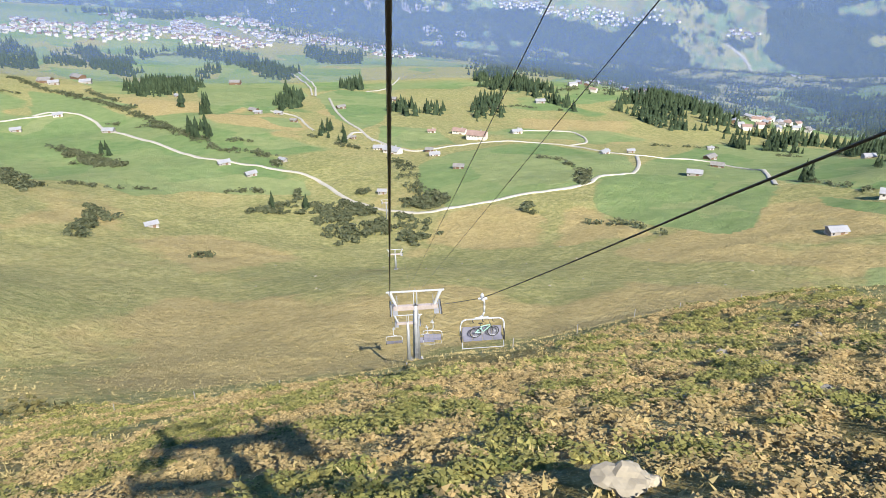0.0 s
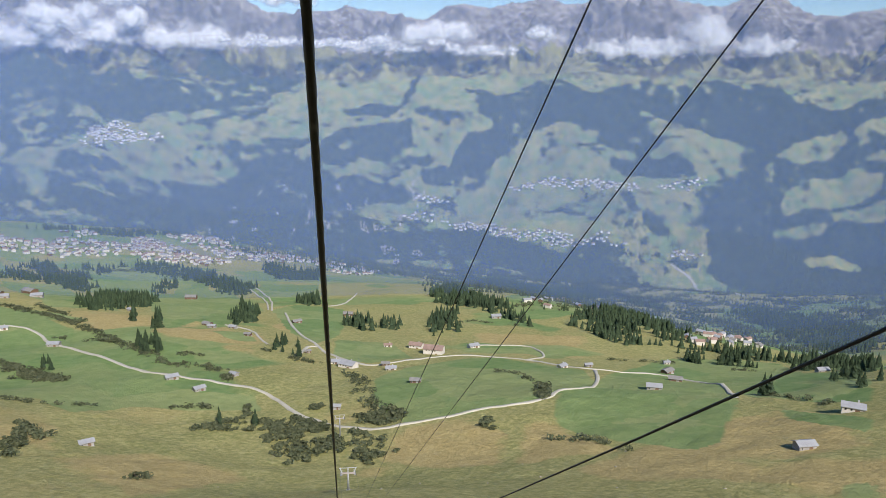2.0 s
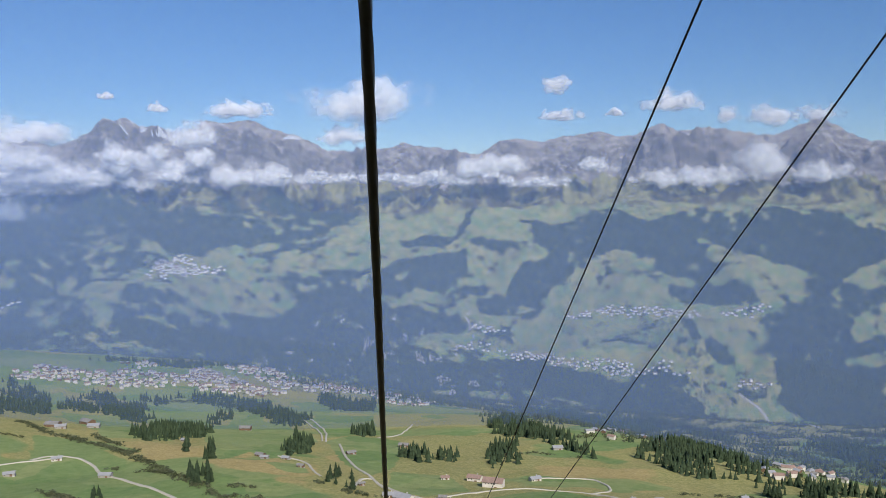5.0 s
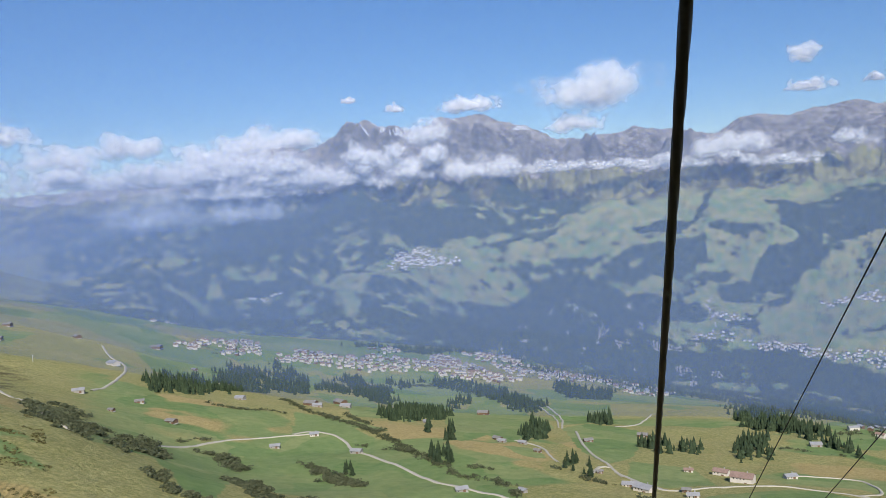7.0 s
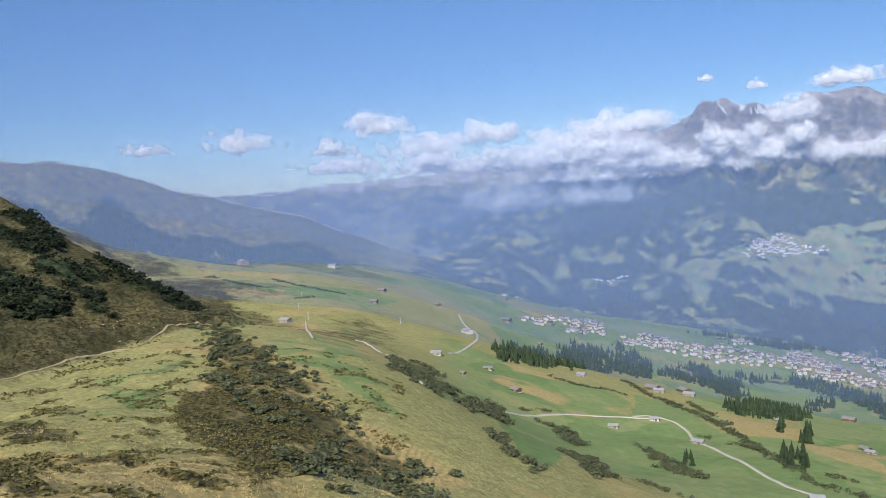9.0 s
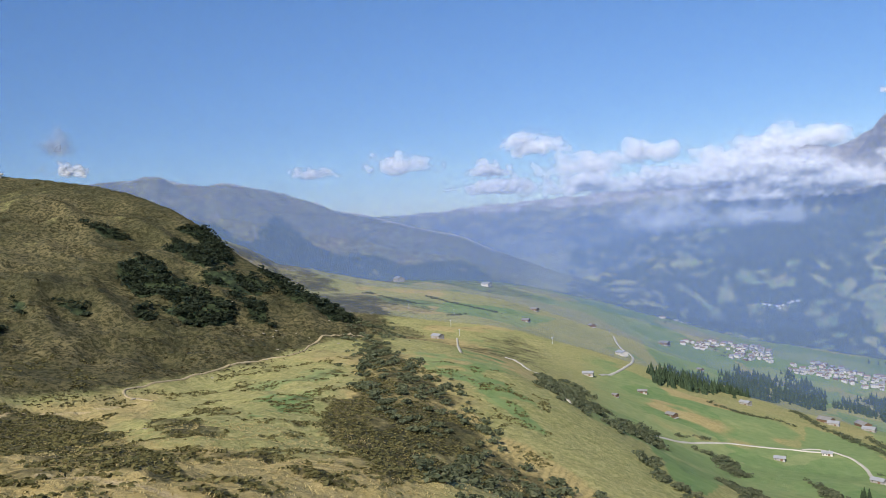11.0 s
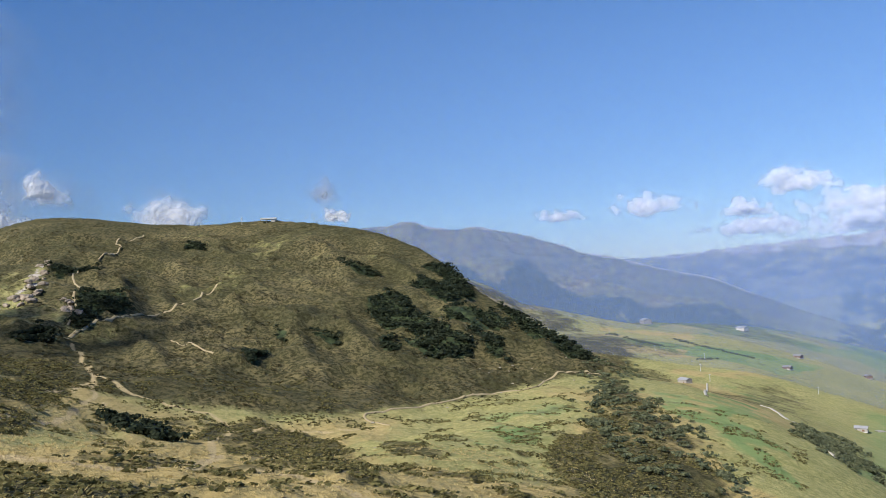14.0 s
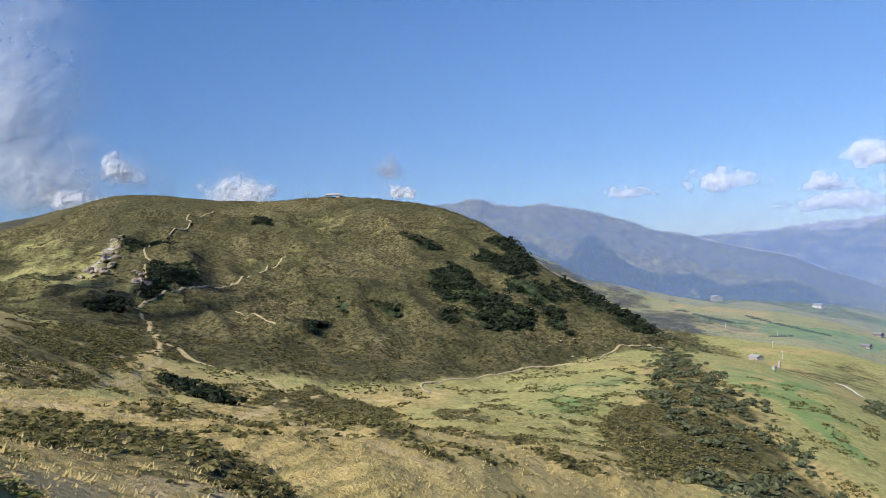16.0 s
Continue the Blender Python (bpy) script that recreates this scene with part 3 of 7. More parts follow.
LUSH.append([(-131, 738), (-98, 751), (-84, 694), (-104, 698)])
LUSH.append([(-131, 1257), (-61, 1471), (-52, 1238), (-85, 1196), (-98, 1033)])
DRY = []
DRY.append([(20, 411), (33, 423), (65, 420), (78, 389), (71, 339), (36, 352), (12, 377)])
DRY.append([(90, 402), (105, 398), (121, 336), (73, 337)])
DRY.append([(113, 328), (186, 370), (228, 380), (225, 310), (203, 278), (181, 290), (125, 292)])
DRY.append([(-271, 859), (-163, 710), (-93, 746), (-70, 631), (-126, 643), (-193, 695)])
DRY.append([(-92, 303), (-89, 347), (-76, 311), (-79, 280)])
DRY.append([(146, 237), (164, 241), (44, 65), (42, 69)])
DRY.append([(127, 833), (244, 802), (212, 677), (124, 680)])
DRY.append([(-140, 346), (-101, 385), (-43, 360), (-75, 281)])
DRY.append([(-81, 238), (-27, 220), (-14, 181), (-81, 193)])
DRY.append([(-551, 745), (-552, 897), (-397, 838), (-357, 753), (-402, 636), (-420, 579)])
DRY.append([(-319, 618), (-288, 655), (-264, 600), (-268, 549)])
DRY.append([(-923, 751), (-705, 728), (-383, 468), (-397, 420), (-846, 730)])
DRY.append([(-173, 28), (-353, 58), (-337, 83), (-144, 90), (-126, 106), (-109, 99), (-102, 74), (-112, 64), (-132, 49), (-146, 32)])
DRY.append([(-372, 77), (-416, 112), (-374, 164), (-211, 124), (-145, 86), (-172, 70)])
DRY.append([(-69, 45), (-76, 51), (-79, 58), (-76, 58), (-26, 53)])
DRY.append([(-561, 13), (-581, 50), (-415, 56), (-357, 37)])
DRY.append([(-356, 925), (-286, 862), (-226, 842), (-125, 791), (-82, 676), (-80, 608), (-107, 595), (-133, 645), (-157, 671), (-192, 710), (-216, 724), (-282, 825)])
DRY.append([(-82, 810), (-77, 1016), (-40, 1045), (-31, 702), (-52, 774)])
HEATH = []
HEATH.append([(-58, 95), (-44, 95), (-25, 79), (-8, 60), (1, 57), (11, 59), (24, 70), (94, 191), (37, 51), (7, 9), (1, 12), (-16, 25)])
HEATH.append([(-45, -30), (-42, 10), (-30, 30), (-12, 35), (12, 35), (35, 40), (60, 50), (70, 20), (50, -30)])
MOOR = []
MOOR.append([(-387, -8), (-462, -5), (-542, 11), (-557, 40), (-469, 46), (-388, 42), (-349, 37), (-263, 30), (-309, 36), (-196, 37), (-174, 28)])
MOOR.append([(-151, 31), (-147, 37), (-142, 45), (-131, 53), (-125, 60), (-119, 65), (-112, 67), (-109, 71), (-102, 74), (-74, 57), (-79, 55), (-77, 50), (-77, 46), (-72, 45)])
MOOR.append([(-363, 102), (-388, 113), (-385, 123), (-383, 144), (-292, 140), (-235, 128), (-160, 105), (-149, 96), (-144, 89), (-161, 87), (-174, 80)])
MOOR.append([(-349, 167), (-325, 177), (-264, 165), (-231, 146), (-233, 134)])
MOOR.append([(-131, 102), (-139, 110), (-138, 117), (-133, 112), (-128, 104)])
MOOR.append([(-280, 209), (-333, 253), (-340, 272), (-412, 327), (-384, 315), (-329, 303), (-302, 302), (-280, 304), (-238, 261), (-136, 137), (-159, 153), (-246, 201), (-259, 201)])
MOOR.append([(-164, 51), (-164, 57), (-160, 62), (-148, 61), (-156, 54)])
MOOR.append([(-275, 194), (-299, 217), (-278, 208), (-270, 196)])
MOOR.append([(-112, 97), (-120, 104), (-115, 107), (-108, 95)])
MOOR.append([(-405, 100), (-415, 116), (-405, 148), (-363, 156), (-295, 134), (-307, 120), (-352, 112), (-355, 93)])
MOOR.append([(-155, 81), (-130, 79), (-120, 80), (-120, 74), (-139, 76)])
MOOR.append([(-224, 129), (-204, 129), (-175, 121), (-162, 110)])
MOOR.append([(-133, 95), (-138, 102), (-123, 99), (-121, 90)])
MOOR.append([(-145, 63), (-143, 66), (-121, 67), (-123, 60)])
MOOR.append([(-158, 97), (-158, 103), (-134, 96), (-143, 90)])
MOOR.append([(-162, 132), (-158, 139), (-141, 139), (-139, 135), (-152, 128)])
MOOR.append([(-216, 143), (-194, 147), (-168, 135), (-192, 138)])
TURF = []
TURF.append([(-354, 197), (-425, 239), (-441, 283), (-430, 315), (-409, 321), (-355, 279), (-333, 250), (-273, 195), (-187, 151), (-204, 143), (-260, 159)])
TURF.append([(-196, 35), (-355, 58), (-327, 64), (-165, 48), (-167, 38)])
TURF.append([(-363, 160), (-367, 188), (-396, 231), (-387, 260), (-329, 239), (-231, 193), (-218, 164), (-222, 138), (-288, 140)])
TURF.append([(-438, 216), (-471, 263), (-463, 312), (-403, 304), (-387, 265), (-375, 236), (-292, 219), (-233, 206), (-195, 156), (-224, 139), (-261, 140)])
CONIFERS = []
CONIFERS.append([(-591, 1412), (-603, 1517), (-562, 1553), (-508, 1448), (-467, 1440), (-439, 1359), (-499, 1404), (-552, 1428), (-570, 1365)])
CONIFERS.append([(-318, 967), (-344, 1102), (-358, 1237), (-311, 1117), (-307, 1235), (-237, 952), (-256, 880), (-282, 860)])
CONIFERS.append([(-506, 1558), (-469, 1589), (-418, 1643), (-359, 1646), (-284, 1602), (-221, 1522), (-170, 1391), (-164, 1237), (-202, 1296), (-259, 1455), (-322, 1533), (-297, 1346), (-305, 1250), (-345, 1449), (-340, 1522), (-399, 1566), (-454, 1533)])
CONIFERS.append([(-126, 825), (-147, 1070), (-122, 1002), (-98, 891), (-102, 790), (-113, 783)])
CONIFERS.append([(-189, 1804), (-139, 1758), (-63, 1734), (-66, 1578), (-123, 1542), (-179, 1665)])
CONIFERS.append([(-83, 1171), (-52, 1229), (-43, 1074), (-69, 1038)])
CONIFERS.append([(-184, 747), (-202, 848), (-173, 743)])
CONIFERS.append([(-169, 744), (-179, 809), (-163, 747)])
CONIFERS.append([(-213, 779), (-228, 858), (-204, 780)])
CONIFERS.append([(-180, 661), (-180, 701), (-165, 691), (-146, 632), (-161, 633)])
CONIFERS.append([(-13, 882), (0, 930), (19, 928), (21, 834), (4, 824)])
CONIFERS.append([(25, 861), (41, 915), (55, 890), (49, 832)])
CONIFERS.append([(-62, 711), (-49, 721), (-44, 635), (-68, 662)])
CONIFERS.append([(-229, 598), (-237, 635), (-218, 593)])
CONIFERS.append([(-60, 448), (-62, 490), (-53, 447)])
CONIFERS.append([(-78, 447), (-79, 470), (-73, 447)])
CONIFERS.append([(248, 893), (311, 1011), (574, 1595), (404, 977), (369, 828), (353, 780), (305, 753), (267, 758), (253, 792)])
CONIFERS.append([(333, 772), (376, 767), (409, 734), (455, 728), (701, 978), (378, 528), (384, 614), (362, 649), (331, 672), (315, 720)])
CONIFERS.append([(120, 1259), (173, 1387), (187, 1294), (200, 1112), (216, 956), (203, 858), (181, 923), (157, 1013), (124, 1073)])
CONIFERS.append([(457, 2352), (541, 2119), (706, 2309), (782, 2061), (846, 1862), (858, 1760), (775, 1701), (759, 1891), (705, 2090), (474, 1820), (387, 1987), (304, 2255)])
CONIFERS.append([(86, 900), (108, 976), (131, 968), (112, 822), (84, 790)])
CONIFERS.append([(930, 1871), (1082, 1932), (1057, 1625), (1016, 1432), (803, 1123), (755, 1149), (895, 1524), (945, 1783)])
CONIFERS.append([(285, 426), (391, 575), (361, 518), (308, 429), (276, 384), (274, 398)])
CONIFERS.append([(230, 422), (280, 503), (234, 414)])
CONIFERS.append([(-708, 1444), (-745, 1536), (-683, 1512), (-621, 1437), (-568, 1320), (-573, 1245), (-609, 1241)])
CONIFERS.append([(-602, 1492), (-599, 1579), (-538, 1542), (-513, 1538), (-470, 1474), (-398, 1263), (-479, 1370), (-553, 1398)])
CONIFERS.append([(-746, 1856), (-367, 2233), (-459, 2042), (-524, 1915), (-610, 1920), (-700, 1889)])
CONIFERS.append([(-699, 1038), (-677, 1064), (-713, 1189), (-620, 1085), (-579, 1062), (-526, 923), (-560, 895), (-569, 859)])
CONIFERS.append([(-668, 1167), (-753, 1336), (-764, 1423), (-704, 1434), (-562, 1148), (-559, 1060), (-561, 997)])
BUSHES = []
BUSHES.append([(-549, 423), (-921, 723), (-840, 682), (-465, 393), (-394, 358), (-321, 323), (-290, 312), (-265, 305), (-240, 304), (-216, 290), (-195, 268), (-138, 163), (-154, 173), (-246, 243), (-265, 245), (-294, 257), (-316, 271), (-365, 295), (-404, 318), (-480, 368)])
BUSHES.append([(-337, 478), (-415, 615), (-385, 605), (-339, 528), (-288, 423), (-299, 427)])
BUSHES.append([(-261, 397), (-255, 404), (-234, 389), (-214, 379), (-209, 361), (-219, 360), (-241, 378)])
BUSHES.append([(-375, 644), (-360, 656), (-314, 613), (-308, 591), (-327, 590)])
BUSHES.append([(-275, 508), (-276, 550), (-209, 443), (-205, 415), (-226, 435)])
BUSHES.append([(-428, 505), (-513, 640), (-385, 528), (-314, 418), (-330, 411)])
BUSHES.append([(-264, 611), (-245, 608), (-193, 559), (-194, 541), (-242, 589)])
BUSHES.append([(-95, 434), (-76, 459), (-63, 462), (-61, 485), (-53, 453), (-40, 465), (-21, 448), (-12, 423), (-3, 441), (11, 412), (19, 390), (13, 370), (1, 391), (-15, 396), (-29, 388), (-40, 380), (-49, 410), (-52, 437), (-73, 437)])
BUSHES.append([(-152, 338), (-160, 363), (-169, 406), (-165, 411), (-153, 391), (-149, 390), (-153, 368), (-146, 354), (-148, 339)])
BUSHES.append([(-97, 317), (-90, 336), (-84, 327), (-90, 314)])
BUSHES.append([(-3, 449), (6, 458), (20, 458), (23, 472), (30, 444), (19, 432), (3, 439)])
BUSHES.append([(-28, 473), (-24, 493), (-17, 471)])
BUSHES.append([(-95, 553), (-89, 561), (-85, 544)])
BUSHES.append([(108, 453), (119, 493), (125, 482), (115, 441), (107, 438)])
BUSHES.append([(67, 405), (73, 421), (75, 414), (72, 399)])
ALDERS = []
ALDERS.append([(-691, 278), (-730, 313), (-706, 325), (-628, 314), (-621, 334), (-611, 326), (-617, 303), (-638, 278)])
ALDERS.append([(-668, 344), (-694, 389), (-660, 401), (-635, 396), (-621, 359), (-652, 340)])
ALDERS.append([(-613, 282), (-604, 302), (-612, 332), (-574, 327), (-559, 301), (-577, 284)])
ALDERS.append([(-632, 354), (-610, 370), (-552, 348), (-574, 338)])
ALDERS.append([(-743, 343), (-770, 386), (-726, 405), (-717, 409), (-678, 353)])
ALDERS.append([(-800, 397), (-768, 417), (-715, 402), (-750, 387)])
ALDERS.append([(-833, 301), (-807, 329), (-790, 327), (-799, 302)])
ALDERS.append([(-1002, 163), (-988, 187), (-961, 182), (-977, 161)])
ALDERS.append([(-836, 24), (-901, 71), (-863, 69), (-779, 31)])
ALDERS.append([(-736, 45), (-730, 80), (-678, 89), (-632, 62), (-593, 43)])
ALDERS.append([(-572, 6), (-594, 27), (-576, 34), (-547, 12)])
ALDERS.append([(-708, 415), (-683, 424), (-604, 428), (-546, 424), (-551, 408), (-608, 395)])
ALDERS.append([(-634, 212), (-615, 230), (-602, 229), (-605, 216)])
ALDERS.append([(-808, 381), (-807, 414), (-767, 412), (-776, 391)])
ALDERS.append([(-606, 260), (-618, 277), (-571, 263), (-576, 255)])
ALDERS.append([(-642, 186), (-620, 192), (-595, 185), (-606, 181)])
ALDERS.append([(-578, 151), (-574, 165), (-539, 156), (-540, 146)])
ALDERS.append([(-630, 294), (-616, 327), (-597, 344), (-599, 319), (-612, 293)])
GREEN_FLANK = []
GREEN_FLANK.append([(-1125, -129), (-1003, -52), (-797, 11), (-592, 1), (-357, -3)])
GREEN_FLANK.append([(-612, 6), (-738, 32), (-616, 44), (-579, 25)])
# the far valley side, painted in this order: how wooded, and where
FAR_COVER = []
FAR_COVER.append((1.0, [(-1578, 2857), (-1354, 3029), (-1295, 3444), (-1006, 3272), (-873, 3368), (-751, 3456), (-572, 3535), (-356, 3596), (-238, 3725), (-141, 3929), (-252, 3979), (-525, 3959), (-896, 3790), (-1232, 3621), (-1583, 3561), (-1792, 3259)]))
FAR_COVER.append((1.0, [(-442, 3256), (-333, 3303), (-220, 3347), (-79, 3193), (76, 3164), (181, 3091), (240, 3032), (173, 2983), (87, 2916), (145, 2867), (329, 2895), (496, 2817), (673, 2735), (835, 2646), (949, 2556), (914, 2176), (754, 2154), (642, 2612), (382, 2712), (98, 2713), (-159, 2302), (-459, 2764), (-746, 2687), (-930, 2681), (-814, 2801), (-648, 2934), (-501, 3041)]))
FAR_COVER.append((0.56, [(-1578, 2857), (-1420, 2944), (-1261, 3053), (-994, 3014), (-886, 2926), (-891, 2802), (-941, 2715), (-1168, 2583), (-1391, 2496)]))
FAR_COVER.append((1.0, [(-1494, 2767), (-1344, 2860), (-1201, 2896), (-1265, 2812), (-1408, 2744)]))
FAR_COVER.append((1.0, [(-1478, 2661), (-1340, 2719), (-1126, 2707), (-1132, 2627), (-1328, 2579), (-1406, 2525)]))
FAR_COVER.append((0.12, [(-1201, 2896), (-1110, 2983), (-999, 2964), (-991, 2871), (-1065, 2799)]))
FAR_COVER.append((0.12, [(-1452, 2720), (-1382, 2768), (-1283, 2807), (-1354, 2749), (-1428, 2708)]))
FAR_COVER.append((0.12, [(-550, 3383), (-375, 3520), (-234, 3647), (-85, 3851), (104, 3913), (292, 3898), (501, 3851), (630, 3681), (685, 3570), (537, 3575), (565, 3448), (631, 3416), (522, 3331), (421, 3268), (309, 3290), (197, 3317), (13, 3327), (-80, 3316), (-222, 3383), (-363, 3378), (-480, 3384)]))
FAR_COVER.append((0.12, [(-979, 2965), (-897, 3117), (-841, 3329), (-739, 3394), (-683, 3473), (-694, 3399), (-558, 3436), (-469, 3491), (-417, 3454), (-540, 3311), (-623, 3262), (-444, 3275), (-413, 3199), (-504, 3065), (-629, 3048), (-759, 2980), (-822, 2989), (-910, 2938)]))
FAR_COVER.append((0.12, [(-820, 3339), (-748, 3440), (-571, 3526), (-475, 3549), (-563, 3474), (-699, 3426)]))
FAR_COVER.append((0.12, [(-57, 3258), (81, 3299), (234, 3208), (374, 3262), (458, 3219), (439, 3092), (343, 3009), (221, 3055), (119, 3142), (-12, 3191)]))
FAR_COVER.append((0.12, [(393, 2992), (552, 3121), (591, 3210), (691, 3261), (770, 3305), (949, 3373), (1041, 3296), (1181, 3241), (1230, 3138), (1260, 3303), (1353, 3227), (1412, 3210), (1485, 3129), (1542, 3028), (1457, 2899), (1356, 2855), (1272, 2843), (1206, 2781), (1213, 2710), (1202, 2602), (1190, 2538), (1093, 2602), (936, 2671), (779, 2773), (597, 2827), (493, 2908)]))
FAR_COVER.append((0.12, [(-35, 2985), (112, 2988), (217, 3010), (380, 2972), (478, 2940), (489, 2886), (330, 2905), (168, 2909), (47, 2918)]))
FAR_COVER.append((0.56, [(-220, 3347), (-80, 3340), (12, 3306), (-12, 3225), (-122, 3170)]))
FAR_COVER.append((1.0, [(543, 3458), (601, 3515), (658, 3559), (787, 3588), (852, 3650), (959, 3584), (1050, 3477), (1212, 3528), (1329, 3517), (1384, 3413), (1477, 3411), (1588, 3399), (1622, 3325), (1768, 3308), (1575, 2940), (1558, 3018), (1497, 3154), (1412, 3210), (1368, 3263), (1320, 3200), (1249, 3305), (1172, 3344), (1210, 3201), (1217, 3104), (1176, 3111), (1154, 3229), (1041, 3296), (949, 3373), (781, 3352), (627, 3398)]))
FAR_COVER.append((0.12, [(1199, 3355), (1262, 3338), (1327, 3218), (1312, 3206), (1258, 3270), (1211, 3324)]))
FAR_COVER.append((1.0, [(421, 3268), (477, 3336), (574, 3365), (678, 3305), (695, 3280), (595, 3230), (560, 3164), (511, 3135), (448, 3151), (408, 3098), (400, 3196)]))
FAR_COVER.append((1.0, [(998, 3028), (1014, 3077), (1149, 3095), (1256, 2993), (1292, 2935), (1288, 2880), (1225, 2919), (1047, 2989)]))
FAR_COVER.append((1.0, [(986, 3192), (1015, 3214), (1117, 3188), (1203, 3124), (1171, 3096), (1082, 3148)]))
FAR_COVER.append((1.0, [(1024, 3315), (1087, 3297), (1124, 3272), (1072, 3250), (1026, 3283)]))
FAR_COVER.append((1.0, [(-104, 3371), (-33, 3424), (134, 3431), (256, 3467), (256, 3339), (196, 3302), (57, 3280), (-57, 3258), (-125, 3286)]))
FAR_COVER.append((1.0, [(-32, 3541), (66, 3555), (214, 3558), (277, 3718), (335, 3791), (310, 3654), (239, 3553), (160, 3463), (16, 3498)]))
FAR_COVER.append((1.0, [(-58, 3799), (47, 3798), (85, 3763), (-32, 3702)]))
FAR_COVER.append((1.0, [(-365, 3403), (-224, 3421), (-127, 3359), (-222, 3376), (-339, 3380)]))
FAR_COVER.append((1.0, [(309, 3513), (450, 3479), (490, 3422), (398, 3446), (259, 3499)]))
FAR_COVER.append((1.0, [(498, 3646), (590, 3592), (652, 3526), (601, 3515), (538, 3582)]))
FAR_COVER.append((1.0, [(276, 3181), (370, 3228), (429, 3170), (354, 3098), (290, 3103)]))
FAR_COVER.append((1.0, [(658, 2922), (768, 2877), (865, 2867), (849, 2845), (727, 2872)]))
FAR_COVER.append((1.0, [(1062, 2781), (1117, 2750), (1127, 2684), (1067, 2674), (1048, 2721)]))
FAR_COVER.append((1.0, [(1008, 2935), (1040, 2910), (1033, 2783), (998, 2793)]))
FAR_COVER.append((1.0, [(1575, 2940), (1379, 2821), (1266, 2828), (1224, 2734), (1198, 2555), (1323, 2462)]))
FAR_COVER.append((1.0, [(1505, 3383), (1757, 3261), (1809, 3122), (1889, 3047), (2111, 3013), (2210, 2915), (1761, 2274), (1216, 1921), (1068, 2002), (1158, 2474), (1240, 2615), (1279, 2798), (1352, 2815), (1415, 2762), (1553, 2816), (1593, 2893), (1545, 3030), (1510, 3163)]))
FAR_COVER.append((1.0, [(1297, 3374), (1474, 3308), (1574, 3092), (1612, 2977), (1545, 3030), (1399, 3132), (1314, 3286)]))
FAR_COVER.append((0.12, [(1607, 2922), (1737, 2947), (1879, 2947), (1862, 2881), (1778, 2853), (1665, 2858)]))
FAR_COVER.append((0.12, [(1517, 2705), (1601, 2780), (1710, 2814), (1822, 2775), (1912, 2706), (1877, 2651), (1755, 2662), (1617, 2651), (1510, 2653)]))
FAR_COVER.append((0.12, [(1409, 2619), (1509, 2609), (1623, 2589), (1709, 2622), (1598, 2545), (1470, 2576)]))
FAR_COVER.append((0.12, [(1666, 2660), (1814, 2620), (1977, 2580), (1927, 2510), (1767, 2547), (1670, 2595)]))
FAR_COVER.append((0.12, [(1477, 2475), (1611, 2461), (1661, 2411), (1526, 2420)]))
FAR_COVER.append((0.12, [(1900, 2906), (2055, 2928), (2185, 2881), (2134, 2807), (1992, 2830), (1878, 2832)]))
FAR_COVER.append((0.12, [(1871, 2782), (1984, 2783), (2096, 2751), (2064, 2706), (1946, 2724)]))
FAR_COVER.append((0.12, [(1056, 2562), (1139, 2521), (1267, 2414), (1028, 2196), (1071, 2500)]))
FAR_COVER.append((0.12, [(1010, 2713), (1169, 2743), (1279, 2798), (1192, 2553), (1102, 2576), (1025, 2640)]))
FAR_COVER.append((1.0, [(1041, 2770), (1089, 2757), (1107, 2668), (1061, 2681), (1037, 2730)]))
FAR_COVER.append((1.0, [(567, 3611), (736, 3553), (896, 3380), (1038, 3354), (1183, 3337), (1269, 3298), (1106, 3183), (1011, 3187), (1010, 3261), (915, 3358), (786, 3330), (675, 3380), (567, 3457)]))
ROADS = []
ROADS.append((3.2, [(-345, 763), (-334, 792), (-288, 760), (-265, 714), (-229, 672), (-150, 575), (-129, 563), (-101, 546), (-59, 519), (-46, 494), (-33, 462), (-15, 446), (-2, 433), (27, 423), (57, 431), (114, 436), (121, 457), (144, 467), (167, 512), (184, 575)]))
ROADS.append((3.4, [(-26, 676), (-2, 627), (20, 603), (65, 649), (97, 671), (147, 644), (161, 604), (185, 576), (240, 586), (262, 534), (240, 474), (218, 419)]))
ROADS.append((3.2, [(-81, 966), (-59, 799), (-33, 707), (-20, 655)]))
ROADS.append((3, [(-44, 647), (-40, 696), (-30, 695)]))
ROADS.append((2.6, [(117, 730), (170, 747), (175, 696), (164, 661), (144, 639)]))
ROADS.append((2.6, [(-177, 1377), (-129, 1201), (-105, 1003)]))
ROADS.append((2.6, [(-125, 790), (-95, 768), (-83, 712), (-73, 685)]))
ROADS.append((3.0, [(-386, 595), (-391, 688), (-364, 742), (-323, 776)]))
ROADS.append((4, [(-889, 1212), (-807, 1116), (-750, 1082), (-620, 873), (-584, 779)]))
ROADS.append((3.5, [(-592, 637), (-512, 588), (-369, 457), (-324, 422)]))
ROADS.append((2.5, [(-778, 737), (-473, 464), (-441, 438)]))
ROADS.append((9, [(1076, 2563), (1138, 2473), (1106, 2107)]))
ROADS.append((4, [(801, 1353), (671, 957), (338, 444)]))
ROADS.append((2.6, [(-39, 1043), (-10, 1105), (7, 1246)]))
ROADS.append((3, [(-169, 1406), (-118, 1192), (-100, 994)]))
PATHS = []
PATHS.append((1.5, [(-411, 197), (-434, 184), (-450, 222), (-464, 249), (-473, 269), (-484, 299), (-472, 322), (-500, 344), (-514, 372), (-509, 400)]))
PATHS.append((1.5, [(-165, 68), (-176, 73), (-362, 100), (-385, 110), (-404, 127), (-405, 167), (-411, 197)]))
